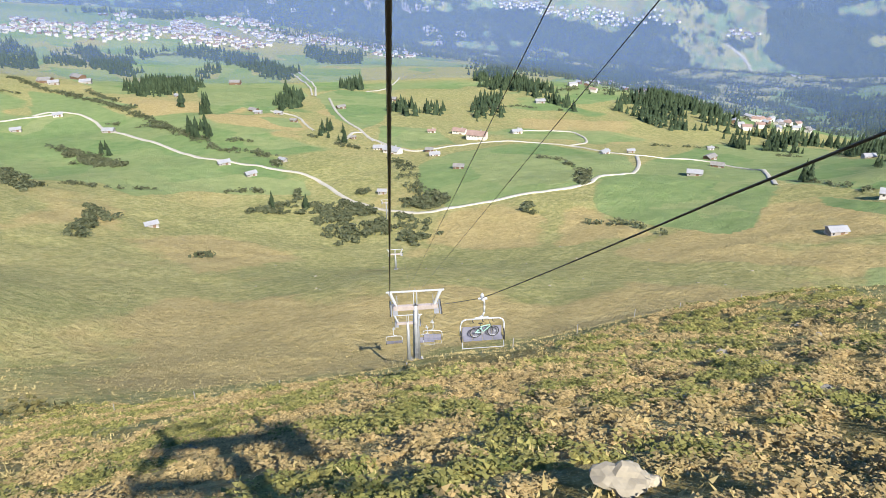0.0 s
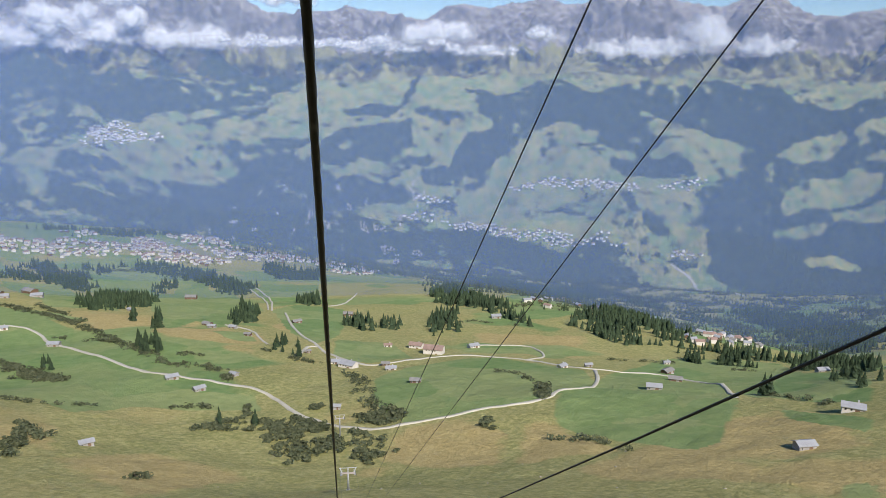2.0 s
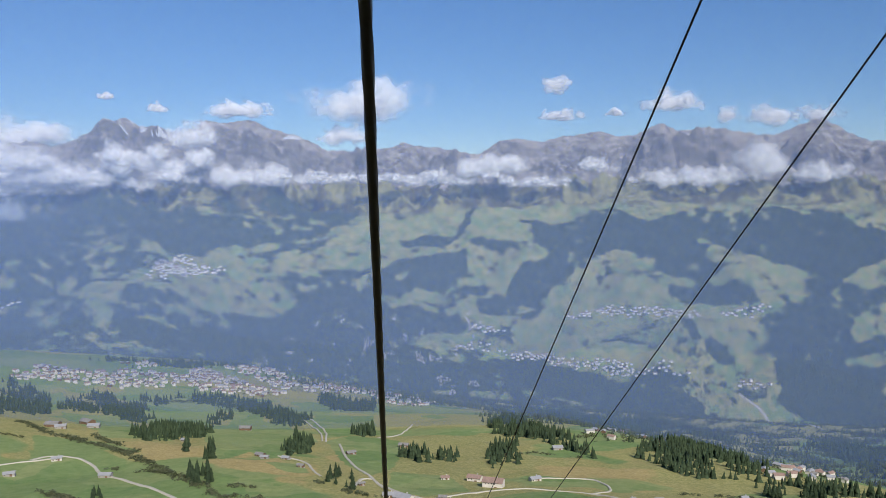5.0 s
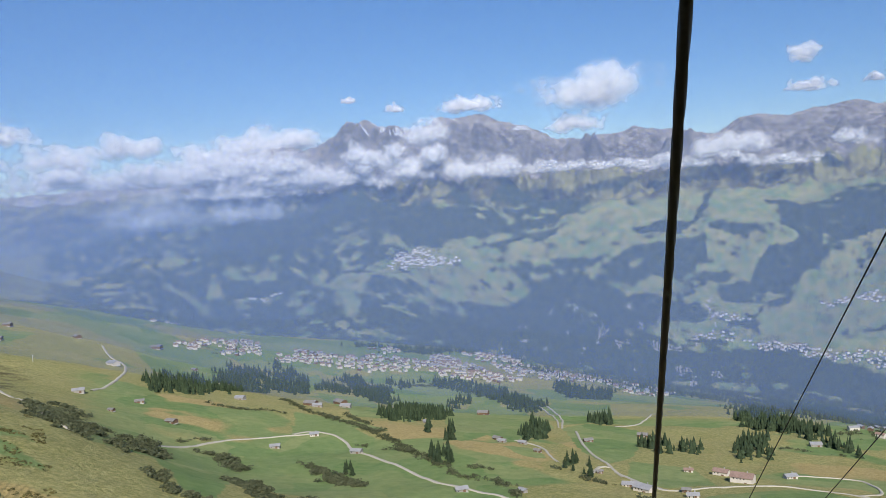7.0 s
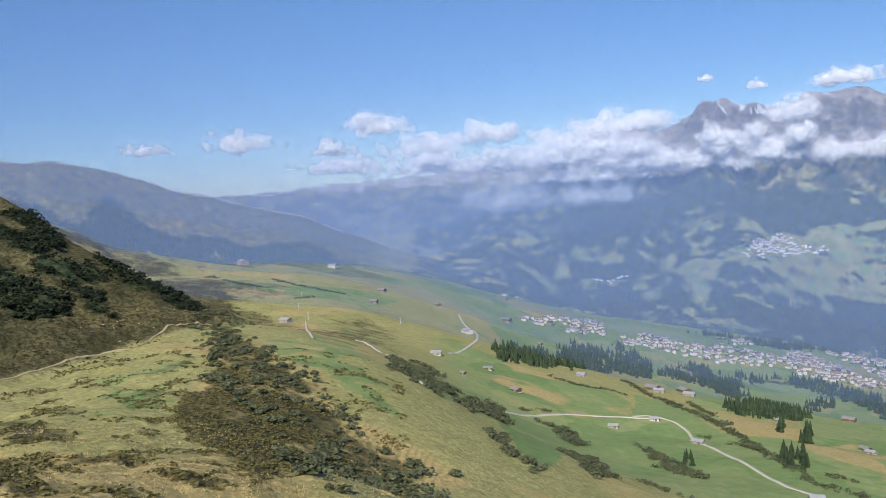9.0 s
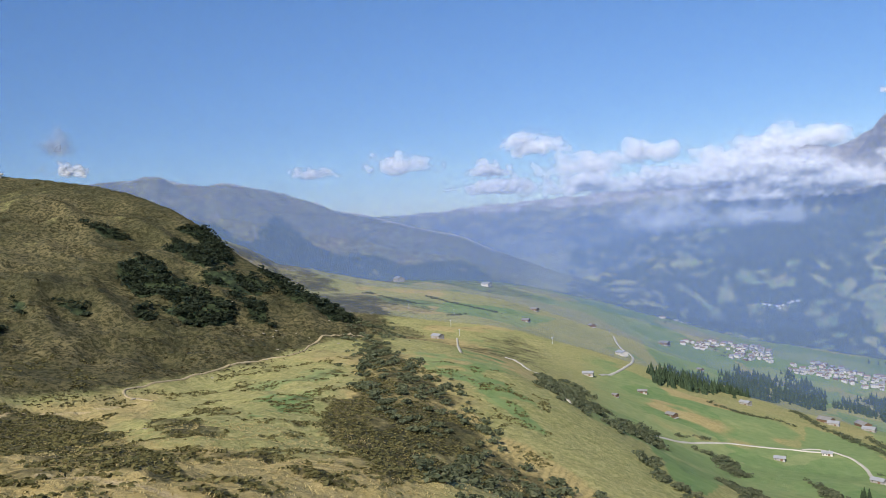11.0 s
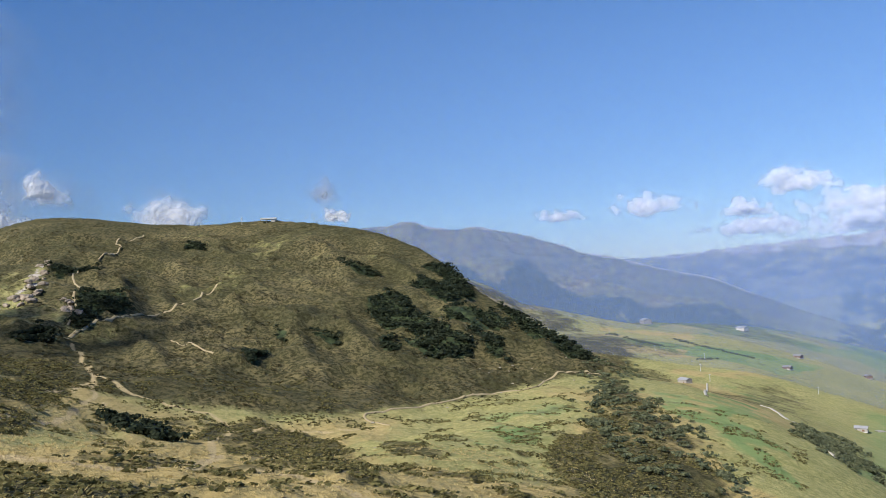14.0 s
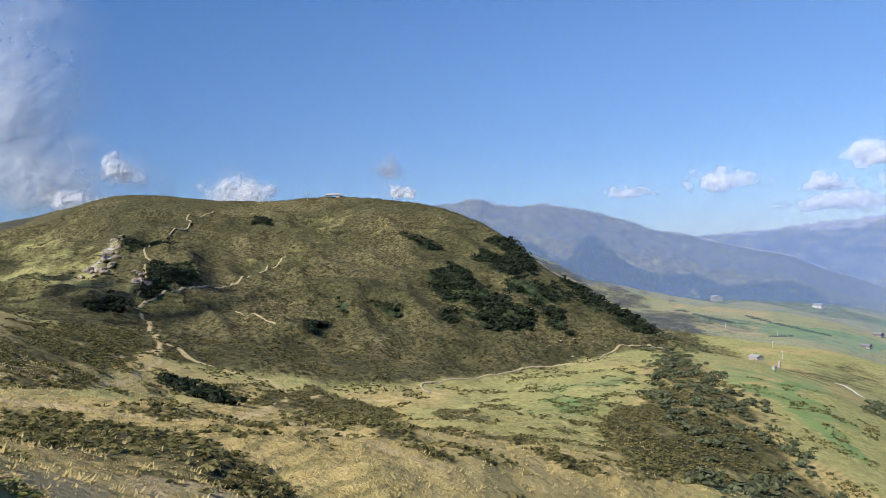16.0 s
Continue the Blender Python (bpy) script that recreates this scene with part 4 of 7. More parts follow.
PATHS.append((2.0, [(-160, 30), (-161, 39), (-156, 48), (-155, 57), (-164, 68)]))
PATHS.append((1.5, [(-410, 114), (-425, 107), (-433, 86), (-456, 67), (-477, 56), (-405, 34)]))
PATHS.append((1.6, [(-574, 44), (-556, 48), (-501, 53), (-433, 54), (-390, 49), (-413, 59)]))
PATHS.append((1.2, [(-200, 23), (-237, 25), (-273, 29), (-365, 47)]))
PATHS.append((2.2, [(-556, 13), (-578, 36), (-604, 53), (-649, 78), (-711, 107), (-716, 127), (-770, 148), (-798, 168)]))
PATHS.append((1.8, [(-600, 41), (-650, 46), (-702, 46), (-724, 43), (-751, 51), (-781, 44), (-796, 43), (-859, 52)]))
PATHS.append((1.8, [(-902, 67), (-958, 89), (-972, 93), (-984, 84), (-1046, 120), (-1056, 122)]))
PATHS.append((1.0, [(-600, 106), (-573, 115), (-555, 128)]))
PATHS.append((1.2, [(-40, 50), (-51, 51), (-78, 55), (-85, 62)]))
PATHS.append((1.0, [(-152, 77), (-145, 86), (-124, 90), (-119, 96)]))
HOUSES = []
HOUSES.append((150, [(-762, 1555), (-751, 1727), (-677, 1717), (-594, 1826), (-500, 1826), (-477, 1738), (-581, 1631), (-667, 1622), (-731, 1590)]))
HOUSES.append((190, [(-500, 1826), (-481, 1959), (-396, 1875), (-343, 1792), (-269, 1772), (-302, 1695), (-359, 1699), (-438, 1683)]))
HOUSES.append((150, [(-456, 2032), (-436, 2287), (-349, 2210), (-254, 2017), (-138, 2124), (-105, 1976), (-174, 1827), (-265, 1825), (-340, 1911)]))
HOUSES.append((40, [(-117, 1988), (-51, 2141), (77, 2049), (78, 1865), (7, 1694), (-76, 1832)]))
HOUSES.append((30, [(-651, 1872), (-623, 1963), (-578, 1909), (-609, 1831)]))
HOUSES.append((90, [(-905, 1430), (-925, 1563), (-868, 1720), (-795, 1614), (-820, 1523), (-857, 1471)]))
HOUSES.append((25, [(-1499, 2237), (-1559, 2505), (-1513, 2468), (-1007, 1556)]))
HOUSES.append((210, [(180, 2953), (260, 2964), (482, 2894), (580, 2829), (768, 2791), (805, 2740), (963, 2662), (957, 2644), (784, 2728), (654, 2764), (506, 2825), (371, 2916), (217, 2923)]))
HOUSES.append((26, [(228, 3034), (311, 3053), (366, 3013), (286, 3016)]))
HOUSES.append((120, [(685, 3033), (749, 3059), (869, 3007), (974, 2986), (1078, 2930), (1068, 2905), (942, 2946), (827, 2995)]))
HOUSES.append((26, [(607, 3035), (688, 3047), (698, 3011), (621, 3011)]))
HOUSES.append((60, [(1138, 2903), (1213, 2891), (1319, 2860), (1304, 2849), (1234, 2846), (1170, 2882)]))
HOUSES.append((170, [(-938, 3002), (-934, 3096), (-900, 3291), (-818, 3330), (-826, 3264), (-726, 3326), (-738, 3270), (-819, 3146), (-853, 3034), (-920, 2974)]))
HOUSES.append((14, [(-1408, 2744), (-1305, 2813), (-1316, 2793), (-1389, 2743)]))
HOUSES.append((60, [(357, 807), (766, 1528), (794, 1442), (436, 796), (394, 791), (358, 780)]))
HOUSES.append((30, [(211, 1066), (281, 1194), (548, 1947), (535, 1674), (632, 1764), (755, 1828), (660, 1696), (320, 1030), (230, 978)]))
HOUSES.append((18, [(1035, 2614), (1130, 2597), (1188, 2543), (1119, 2571)]))
HEDGES = []
HEDGES.append(('bush', 7, [(-395, 921), (-333, 871), (-272, 795), (-214, 714)]))
HEDGES.append(('bush', 6, [(-353, 927), (-290, 836), (-245, 776)]))
HEDGES.append(('bush', 7, [(-261, 734), (-226, 712), (-192, 685), (-160, 639), (-139, 599), (-107, 595), (-95, 575)]))
HEDGES.append(('bush', 8, [(-283, 639), (-258, 618), (-243, 608), (-229, 601)]))
HEDGES.append(('bush', 4, [(-251, 586), (-225, 575), (-198, 558)]))
HEDGES.append(('bush', 5, [(-203, 466), (-192, 475), (-177, 463)]))
HEDGES.append(('bush', 5, [(-112, 485), (-87, 485)]))
HEDGES.append(('bush', 4, [(-141, 631), (-117, 629)]))
HEDGES.append(('bush', 7, [(-72, 661), (-53, 633), (-31, 615)]))
HEDGES.append(('bush', 9, [(-3, 574), (5, 550), (7, 506), (13, 468), (15, 446)]))
HEDGES.append(('bush', 2, [(-172, 468), (-150, 475)]))
HEDGES.append(('bush', 4, [(98, 567), (113, 545), (121, 516)]))
HEDGES.append(('bush', 3, [(233, 681), (262, 671), (286, 669)]))
HEDGES.append(('bush', 4, [(96, 371), (108, 364), (114, 366), (119, 351), (124, 332)]))
HEDGES.append(('bush', 4, [(317, 623), (347, 634)]))
HEDGES.append(('bush', 4, [(237, 426), (243, 400), (248, 374)]))
HEDGES.append(('bush', 4, [(84, 872), (141, 909), (192, 867)]))
HEDGES.append(('bush', 6, [(-498, 860), (-449, 846), (-422, 881), (-382, 857)]))
HEDGES.append(('bush', 8, [(-483, 1029), (-392, 910), (-329, 860), (-260, 783), (-219, 722), (-183, 665), (-156, 628)]))
HEDGES.append(('bush', 6, [(-404, 653), (-394, 690)]))
HEDGES.append(('bush', 8, [(-476, 1548), (-403, 1600), (-340, 1571)]))
HEDGES.append(('bush', 13, [(-464, 530), (-433, 524), (-360, 458), (-347, 466)]))
HEDGES.append(('bush', 14, [(-1148, 862), (-1049, 857), (-1029, 877)]))
HEDGES.append(('bush', 10, [(-1088, 950), (-1002, 953), (-950, 1002)]))
HEDGES.append(('bush', 8, [(-931, 856), (-931, 894)]))
CLIFF = CLIFF[0]
HUTS = {}
HUTS['grey'] = [(-125, 551, 9.0), (-101, 520, 7.8), (-129, 385, 6.9), (187, 300, 8.6), (190, 472, 10.2), (-84, 558, 6.0), (-253, 695, 10.7), (-11, 473, 5.8), (187, 602, 6.3), (359, 558, 9.6), (172, 929, 12.4), (-789, 713, 15.9), (-339, 710, 9.9), (-401, 961, 13.1), (-385, 1017, 15.1), (-498, 946, 13.4), (-1295, 1052, 24.9), (-580, 753, 13.0), (-134, 768, 7.9), (-115, 772, 7.9), (-241, 892, 8.2)]
HUTS['brown'] = [(250, 594, 10.3), (238, 550, 10.4), (42, 525, 7.8), (-141, 784, 9.4), (-95, 725, 6.7), (-234, 1182, 17.2), (-61, 871, 10.3), (-5, 962, 12.6), (-351, 1252, 11.8), (-441, 1141, 20.5), (-417, 978, 17.8), (25, 605, 6.5), (-38, 660, 5.0), (-523, 774, 10.5), (-444, 708, 11.5), (-488, 680, 6.3), (-759, 1275, 11.2), (-906, 1004, 13.4), (-1004, 1133, 15.0), (-936, 1210, 15.2), (-890, 1368, 20.4)]
HUTS['white'] = [(-323, 766, 9.7), (-4, 604, 14.5), (-15, 619, 9.9), (112, 719, 10.6), (162, 589, 8.1), (28, 586, 8.6), (242, 350, 11.3), (276, 658, 5.7), (-743, 1036, 19.1), (-1222, 1226, 21.5)]
HUTS['inn'] = [(71, 681, 22.7), (58, 714, 16.1), (32, 718, 9.5)]

# clouds: place, width and height
CLOUDS = {}
CLOUDS['heaped'] = [(-1866, 4235, 294, 1086, 315), (-898, 4529, 437, 627, 180), (-216, 4609, 471, 836, 472), (-316, 4618, 301, 543, 225), (859, 4524, 547, 217, 189), (891, 4534, 397, 384, 135), (1169, 4470, 406, 184, 99), (1473, 4375, 441, 485, 207), (1735, 4284, 367, 184, 180), (1931, 4201, 355, 435, 207), (2114, 4111, 356, 318, 180), (-1532, 4348, 502, 159, 81)]
CLOUDS['heaped'] += [(-1290, 4432, 446, 167, 112), (-1481, 4388, 259, 669, 180), (2715, 3726, 402, 251, 144), (-3596, 2912, 297, 627, 234), (-3278, 3273, 264, 309, 144), (-3073, 3457, 373, 585, 252), (-2605, 3832, 290, 585, 279), (-2882, 3631, 239, 794, 279), (-3224, 3334, 146, 919, 198), (-2064, 4153, 255, 1086, 279), (-3895, 2523, 282, 351, 135), (-3279, 3302, 240, 384, 135), (-3130, 3434, 349, 318, 189)]
CLOUDS['bank'] = [(-1558, 3518, 61, 1407, 246), (-757, 3773, 65, 981, 239), (-923, 3729, 229, 384, 224), (-1731, 3434, 122, 554, 187), (183, 3845, 36, 725, 112), (381, 3829, 90, 597, 231), (900, 3741, 94, 273, 134), (1294, 3624, 35, 895, 187), (1567, 3512, 104, 384, 354), (1761, 3420, 45, 384, 187), (-399, 3828, 48, 512, 97)]
CLOUDS['bank'] += [(-1803, 3394, 158, 853, 224), (-1348, 3604, 45, 1108, 164), (-1737, 3433, 16, 1108, 149), (-1048, 3701, 116, 597, 209), (-82, 3848, 47, 767, 90), (626, 3798, 19, 512, 97), (868, 3739, 103, 188, 119), (-2339, 3060, 94, 1279, 194), (-1974, 3309, 95, 1023, 224), (-1504, 3550, 76, 1108, 187), (-1855, 3375, 160, 512, 261), (-929, 3736, 235, 426, 209)]
CLOUDS['thin'] = [(-1999, 3083, -83, 792, 299), (-1694, 3262, -75, 627, 213)]
CLOUDS['heaped_near'] = [(-1637, 211, 117, 224, 177), (-1639, 2, 154, 119, 135), (-1578, 523, 103, 125, 51), (-1637, -99, 111, 179, 96)]
CLOUDS['dusky'] = [(-1436, 461, 129, 68, 82)]
CLOUDS['veil'] = [(-1709, -198, 247, 475, 648), (-1730, -137, 151, 411, 273)]
# unseen clouds added toward the sun so their shadow falls on the knoll
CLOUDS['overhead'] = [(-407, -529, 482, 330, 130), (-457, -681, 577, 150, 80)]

def inside(x, y, outline, wobble=4.0):
    """Which places lie within an outline on the plan, its edge a little uneven."""
    pts = np.array(outline, float)
    hit = np.zeros(x.shape, bool)
    m = wobble + 1
    box = (x > pts[:, 0].min() - m) & (x < pts[:, 0].max() + m) & (y > pts[:, 1].min() - m) & (y < pts[:, 1].max() + m)
    px, py = x[box], y[box]
    px = px + (fbm(px / 22, py / 22, 3, 201) - 0.5) * wobble * 2
    py = py + (fbm(px / 22, py / 22, 3, 211) - 0.5) * wobble * 2
    h = np.zeros(px.shape, bool)
    for (ax, ay), (bx, by) in zip(pts, np.roll(pts, -1, 0)):
        if ay != by:
            h ^= ((ay > py) != (by > py)) & (px < (bx - ax) * (py - ay) / (by - ay) + ax)
    hit[box] = h
    return hit


def soft_inside(x, y, outline, soft=0.0):
    """How far a place lies within an outline, fading over its rim."""
    p = np.array(outline, float)
    soft = soft or float(np.clip(0.07 * np.ptp(p, axis=0).min(), 1.2, 16))
    d = soft * 1.3
    return sum(inside(x + a * d, y + b * d, outline, soft).astype(float) for a, b in ((0, 0), (1, 0.3), (-1, -0.3), (-0.3, 1), (0.3, -1))) / 5


def far_woods(x, y):
    """Where forest stands on the facing valley side and the shoulder."""
    r = np.hypot(x, y - 30)
    az = np.degrees(np.arctan2(x, y - 30))
    far = (r > 1240) & (r < 4010) & (np.abs(az + 15) < 75)
    if not far.all():
        wood = np.zeros(x.shape)
        if far.any():
            wood[far] = far_woods(x[far], y[far])
        return wood
    n = fbm(x / 46, y / 38, 6, 131)
    w = 0.62 - 0.14 * smooth(-6, 4, az) + np.zeros(x.shape)
    for level, o in FAR_COVER:
        k = soft_inside(x, y, o, 6)
        w = w + (level - w) * k
    w = np.where(r < 2440, 0.42, w)
    w = w - 0.5 * smooth(3500, 3800, r + 160 * (n - 0.5)) * smooth(-22, -12, az)
    w = np.clip(0.5 + (w - 0.5) * 1.25 + (n - 0.5) * 2.4, 0, 1)
    w = w * np.maximum(smooth(2440, 2560, r), np.maximum(0.85 * smooth(1850, 2000, r) * smooth(-12, -2, az), 0.8 * smooth(1250, 1450, r) * smooth(4, 10, az))) * smooth(4000, 3800, r)
    w = w * smooth(-43, -37, az)
    shoulder = smooth(-36, -40, az) * smooth(2300, 2400, r) * smooth(2980, 2800, r + 260 * (fbm(x / 150, y / 150, 4, 135) - 0.5))
    return np.maximum(w, shoulder * smooth(0.2, 0.32, n))


def trodden(x, y):
    """How worn the turf is along the footpaths of the saddle."""
    worn = np.zeros(x.shape)
    for width, pts in PATHS:
        p = np.array(pts, float)
        if np.hypot(p[:, 0], p[:, 1] - 30).min() > 435:
            continue
        m = 12.0
        box = (x > p[:, 0].min() - m) & (x < p[:, 0].max() + m) & (y > p[:, 1].min() - m) & (y < p[:, 1].max() + m)
        px = x[box] + 5.0 * (fbm(x[box] / 16, y[box] / 16, 2, 221) - 0.5)
        py = y[box] + 5.0 * (fbm(x[box] / 16, y[box] / 16, 2, 231) - 0.5)
        d = np.full(px.shape, 99.0)
        for (ax, ay), (bx, by) in zip(p, p[1:]):
            k = np.clip(((px - ax) * (bx - ax) + (py - ay) * (by - ay)) / ((bx - ax) ** 2 + (by - ay) ** 2), 0, 1)
            d = np.minimum(d, np.hypot(px - ax - k * (bx - ax), py - ay - k * (by - ay)))
        worn[box] = np.maximum(worn[box], 0.8 * smooth(width * 1.0 + 1.6, 0.4, d))
    return worn


def regions(x, y, z, r, az):
    """How much of each cover grows at a place."""
    n1, n2, n3 = fbm(x / 60, y / 60, 4, 101), fbm(x / 200, y / 200, 4, 111), fbm(x / 18, y / 18, 3, 121)
    knoll = smooth(-50, -54, az) * smooth(-150, -125, az) * smooth(0, 60, r - eased(az, FOOT_AZ, FOOT_R, 3.0)) * smooth(90, 10, r - eased(az, CREST_AZ, CREST_R, 0.8))
    heath, moor, dry, lush = np.zeros(x.shape), np.zeros(x.shape), smooth(0.5, 0.68, n1) * (0.75 - 0.35 * smooth(330, 480, r) * smooth(-50, -40, az)), np.zeros(x.shape)
    for o in HEATH[:2]:
        heath = np.maximum(heath, soft_inside(x, y, o) * (0.3 + 0.7 * smooth(0.3, 0.55, n3)))
    near_saddle = smooth(30, 60, r) * smooth(640, 520, r) * smooth(-40, -50, az)
    for o in MOOR:
        moor = np.maximum(moor, soft_inside(x, y, o, 3.0) * (0.6 + 0.28 * smooth(0.3, 0.6, n3)))
    moor = np.maximum(moor, soft_inside(x, y, BUSHES[0], 8) * 0.6)
    moor = np.maximum(moor, knoll * (0.95 - 0.3 * smooth(0.6, 0.74, n1)))
    moor = np.maximum(moor, near_saddle * smooth(0.58, 0.7, n3) * 0.5)
    for o in GREEN_FLANK:
        moor = moor * (1 - 0.42 * soft_inside(x, y, o, 14))
    heath = np.maximum(heath, smooth(60, 30, np.abs(x + 20)) * smooth(-10, -30, y) * 0.8)
    dry = np.maximum(dry, smooth(60, 100, r) * smooth(360, 280, r) * smooth(6, -6, az) * smooth(-62, -48, az) * (0.2 + 0.28 * smooth(0.4, 0.6, n1)))
    dry = dry * (1 - 0.55 * knoll)
    for o in DRY:
        dry = np.maximum(dry, soft_inside(x, y, o) * (0.65 + 0.35 * smooth(0.3, 0.6, n3)))
    dry = np.maximum(dry, near_saddle * 0.62 * (1 - knoll))
    for o in TURF:
        k = soft_inside(x, y, o, 7)
        dry, lush = dry * (1 - 0.75 * k), np.maximum(lush, 0.36 * k)
    for o in PALE:
        lush = np.maximum(lush, soft_inside(x, y, o) * 0.65 * smooth(0.3, 0.6, n3))
    for o in LUSH:
        lush = np.maximum(lush, soft_inside(x, y, o, 2.5) * 0.92)
    lush = np.maximum(lush, smooth(1150, 1400, r) * smooth(2500, 2350, r) * smooth(0.43, 0.5, n2) * 0.85 * smooth(-60, -50, az))
    lush = np.maximum(lush, smooth(380, 500, r) * smooth(1300, 1100, r) * smooth(-44, -36, az) * smooth(0.44, 0.52, n2) * 0.62)
    lush = np.maximum(lush, smooth(2500, 2700, r) * smooth(3850, 3720, r) * (0.3 + 0.35 * smooth(0.42, 0.58, n3)) * smooth(-40, -30, az))
    moor = np.maximum(moor, smooth(2500, 2700, r) * smooth(3850, 3720, r) * smooth(0.5, 0.62, n1) * 0.42)
    heath = np.maximum(heath * (1 - lush), smooth(-38, -46, az) * smooth(950, 1150, r) * smooth(2300, 2100, r) * smooth(0.46, 0.56, n2) * 0.3)
    moor = np.maximum(moor, smooth(-37, -44, az) * smooth(620, 850, r) * smooth(2300, 2100, r) * (0.3 + 0.2 * smooth(0.38, 0.58, n2)))
    dry = np.maximum(dry, smooth(3650, 3800, r) * 0.2)
    moor = np.maximum(moor, smooth(3640, 3800, r) * (0.45 + 0.3 * smooth(0.4, 0.6, n1)))
    dry = np.maximum(dry, smooth(-40, -46, az) * smooth(2700, 2950, r) * 0.3)
    moor = np.maximum(moor, smooth(-38, -44, az) * smooth(2600, 2800, r) * smooth(3500, 3350, r) * 0.55)
    moor = np.maximum(moor, smooth(-46, -54, az) * smooth(900, 1100, r) * smooth(1900, 1700, r) * (0.3 + 0.4 * smooth(0.42, 0.6, n2)))
    cliff = soft_inside(x, y, CLIFF, 5) * 0.62
    moor = moor * (1 - cliff)
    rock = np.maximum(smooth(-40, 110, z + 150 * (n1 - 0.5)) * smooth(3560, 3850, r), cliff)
    crags = smooth(0.66, 0.7, fbm(x / 30, y / 60, 4, 143)) * smooth(2500, 2650, r) * smooth(3300, 2900, r) * smooth(-12, -8, az) * smooth(8, 4, az)
    rock = np.maximum(rock, crags)
    snow = smooth(0.68, 0.7, fbm(x / 60, y / 70, 4, 151)) * smooth(250, 300, z) * smooth(4100, 4200, r) * smooth(0, -6, az)
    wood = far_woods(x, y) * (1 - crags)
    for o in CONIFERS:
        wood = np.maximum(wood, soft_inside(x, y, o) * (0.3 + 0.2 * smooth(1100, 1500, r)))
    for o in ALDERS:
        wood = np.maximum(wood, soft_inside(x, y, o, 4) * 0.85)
    rock = np.maximum(rock, smooth(-40, -46, az) * smooth(3050, 3300, r) * smooth(3600, 3500, r) * 0.62)
    tread = smooth(520, 330, r) * smooth(-30, -45, az) * (0.35 + 0.65 * smooth(0.4, 0.55, n1))
    return dict(worn=trodden(x, y), tread=tread, moor=moor, dry=dry, lush=lush, heath=heath, wood=wood, rock=rock, snow=snow)


def build_ground():
    """One sheet of rings round the plan's centre; past 1000 m each ring has twice the corners."""
    def bearings(n, m):
        return np.radians(np.concatenate([np.linspace(-112, 50, n, endpoint=False), np.linspace(50, 248, m, endpoint=False)]))

    steps = ((1.5, 12, 25), (12, 250, 165), (250, 1000, 170), (1000, 2450, 110), (2450, 3700, 160))
    r = np.concatenate([np.exp(np.linspace(math.log(a), math.log(b), n, endpoint=False)) for a, b, n in steps] + [np.linspace(3700, 4850, 120)])
    split = 360
    cos, faces, covers, base = [], [], [], 0
    for rr, az in ((r[:split], bearings(520, 50)), (r[split:], bearings(1040, 100))):
        A, Rr = np.meshgrid(az, rr)
        x, y = CENTRE[0] + Rr * np.sin(A), CENTRE[1] + Rr * np.cos(A)
        z = land(x, y)
        covers.append(regions(x, y, z, Rr, np.degrees(np.arctan2(np.sin(A), np.cos(A)))))
        nr, na = Rr.shape
        cos.append(np.stack([x, y, z], -1).reshape(-1, 3))
        i, j = np.meshgrid(np.arange(nr - 1), np.arange(na), indexing="ij")
        k = (j + 1) % na
        faces.append(base + np.stack([i * na + j, i * na + k, (i + 1) * na + k, (i + 1) * na + j], -1).reshape(-1, 4)[:, ::-1])
        base += nr * na
    inner, far = 570, split * 570
    j = np.arange(inner)
    last = (split - 1) * inner
    seam = np.stack([last + j, last + (j + 1) % inner, far + (2 * j + 2) % (2 * inner), far + 2 * j + 1, far + 2 * j], -1)[:, ::-1]
    hub = np.array([[CENTRE[0], CENTRE[1], float(land(np.array([CENTRE[0]]), np.array([CENTRE[1] + 0.01]))[0])]])
    co = np.vstack(cos + [hub])
    tris = np.stack([np.full(inner, base), (j + 1) % inner, j], -1)
    quads = np.vstack(faces)
    me = bpy.data.meshes.new("ground")
    me.vertices.add(len(co))
    me.vertices.foreach_set("co", co.ravel())
    loops = np.concatenate([quads.ravel(), seam.ravel(), tris.ravel()])
    me.loops.add(len(loops))
    me.loops.foreach_set("vertex_index", loops.astype(np.int32))
    me.polygons.add(len(quads) + 2 * inner)
    at = len(quads) * 4
    start = np.concatenate([np.arange(len(quads)) * 4, at + np.arange(inner) * 5, at + inner * 5 + np.arange(inner) * 3])
    me.polygons.foreach_set("loop_start", start.astype(np.int32))
    me.update(calc_edges=True)
    me.shade_smooth()
    for name in covers[0]:
        v = np.concatenate([c[name].ravel() for c in covers] + [[0]])
        me.attributes.new(name, "FLOAT", "POINT").data.foreach_set("value", np.clip(v, 0, 1).astype(np.float32))
    me.materials.append(GROUND)
    return tagged(new("ground", me), "alpine slopes, hay meadows, valley and bare rock range", "ground", kind="structure")


ground = build_ground()


def build_haze_sheet(radius, mat=HAZE):
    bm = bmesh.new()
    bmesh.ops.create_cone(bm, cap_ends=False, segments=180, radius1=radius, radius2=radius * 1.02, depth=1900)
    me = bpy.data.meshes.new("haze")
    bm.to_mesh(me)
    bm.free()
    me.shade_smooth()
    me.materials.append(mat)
    ob = tagged(new("backdrop_haze_sheet", me), "thin bluish sheet imitating haze in the valley air", "haze", kind="structure")
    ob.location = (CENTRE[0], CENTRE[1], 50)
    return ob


# tinted sheets at growing range imitate the bluish haze
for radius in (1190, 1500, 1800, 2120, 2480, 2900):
    build_haze_sheet(radius)
build_haze_sheet(3350, WEST_HAZE)
build_haze_sheet(3620, WEST_HAZE)


LINE = Vector((-0.0183, 0.8319, -0.5546))  # the way the ropes run
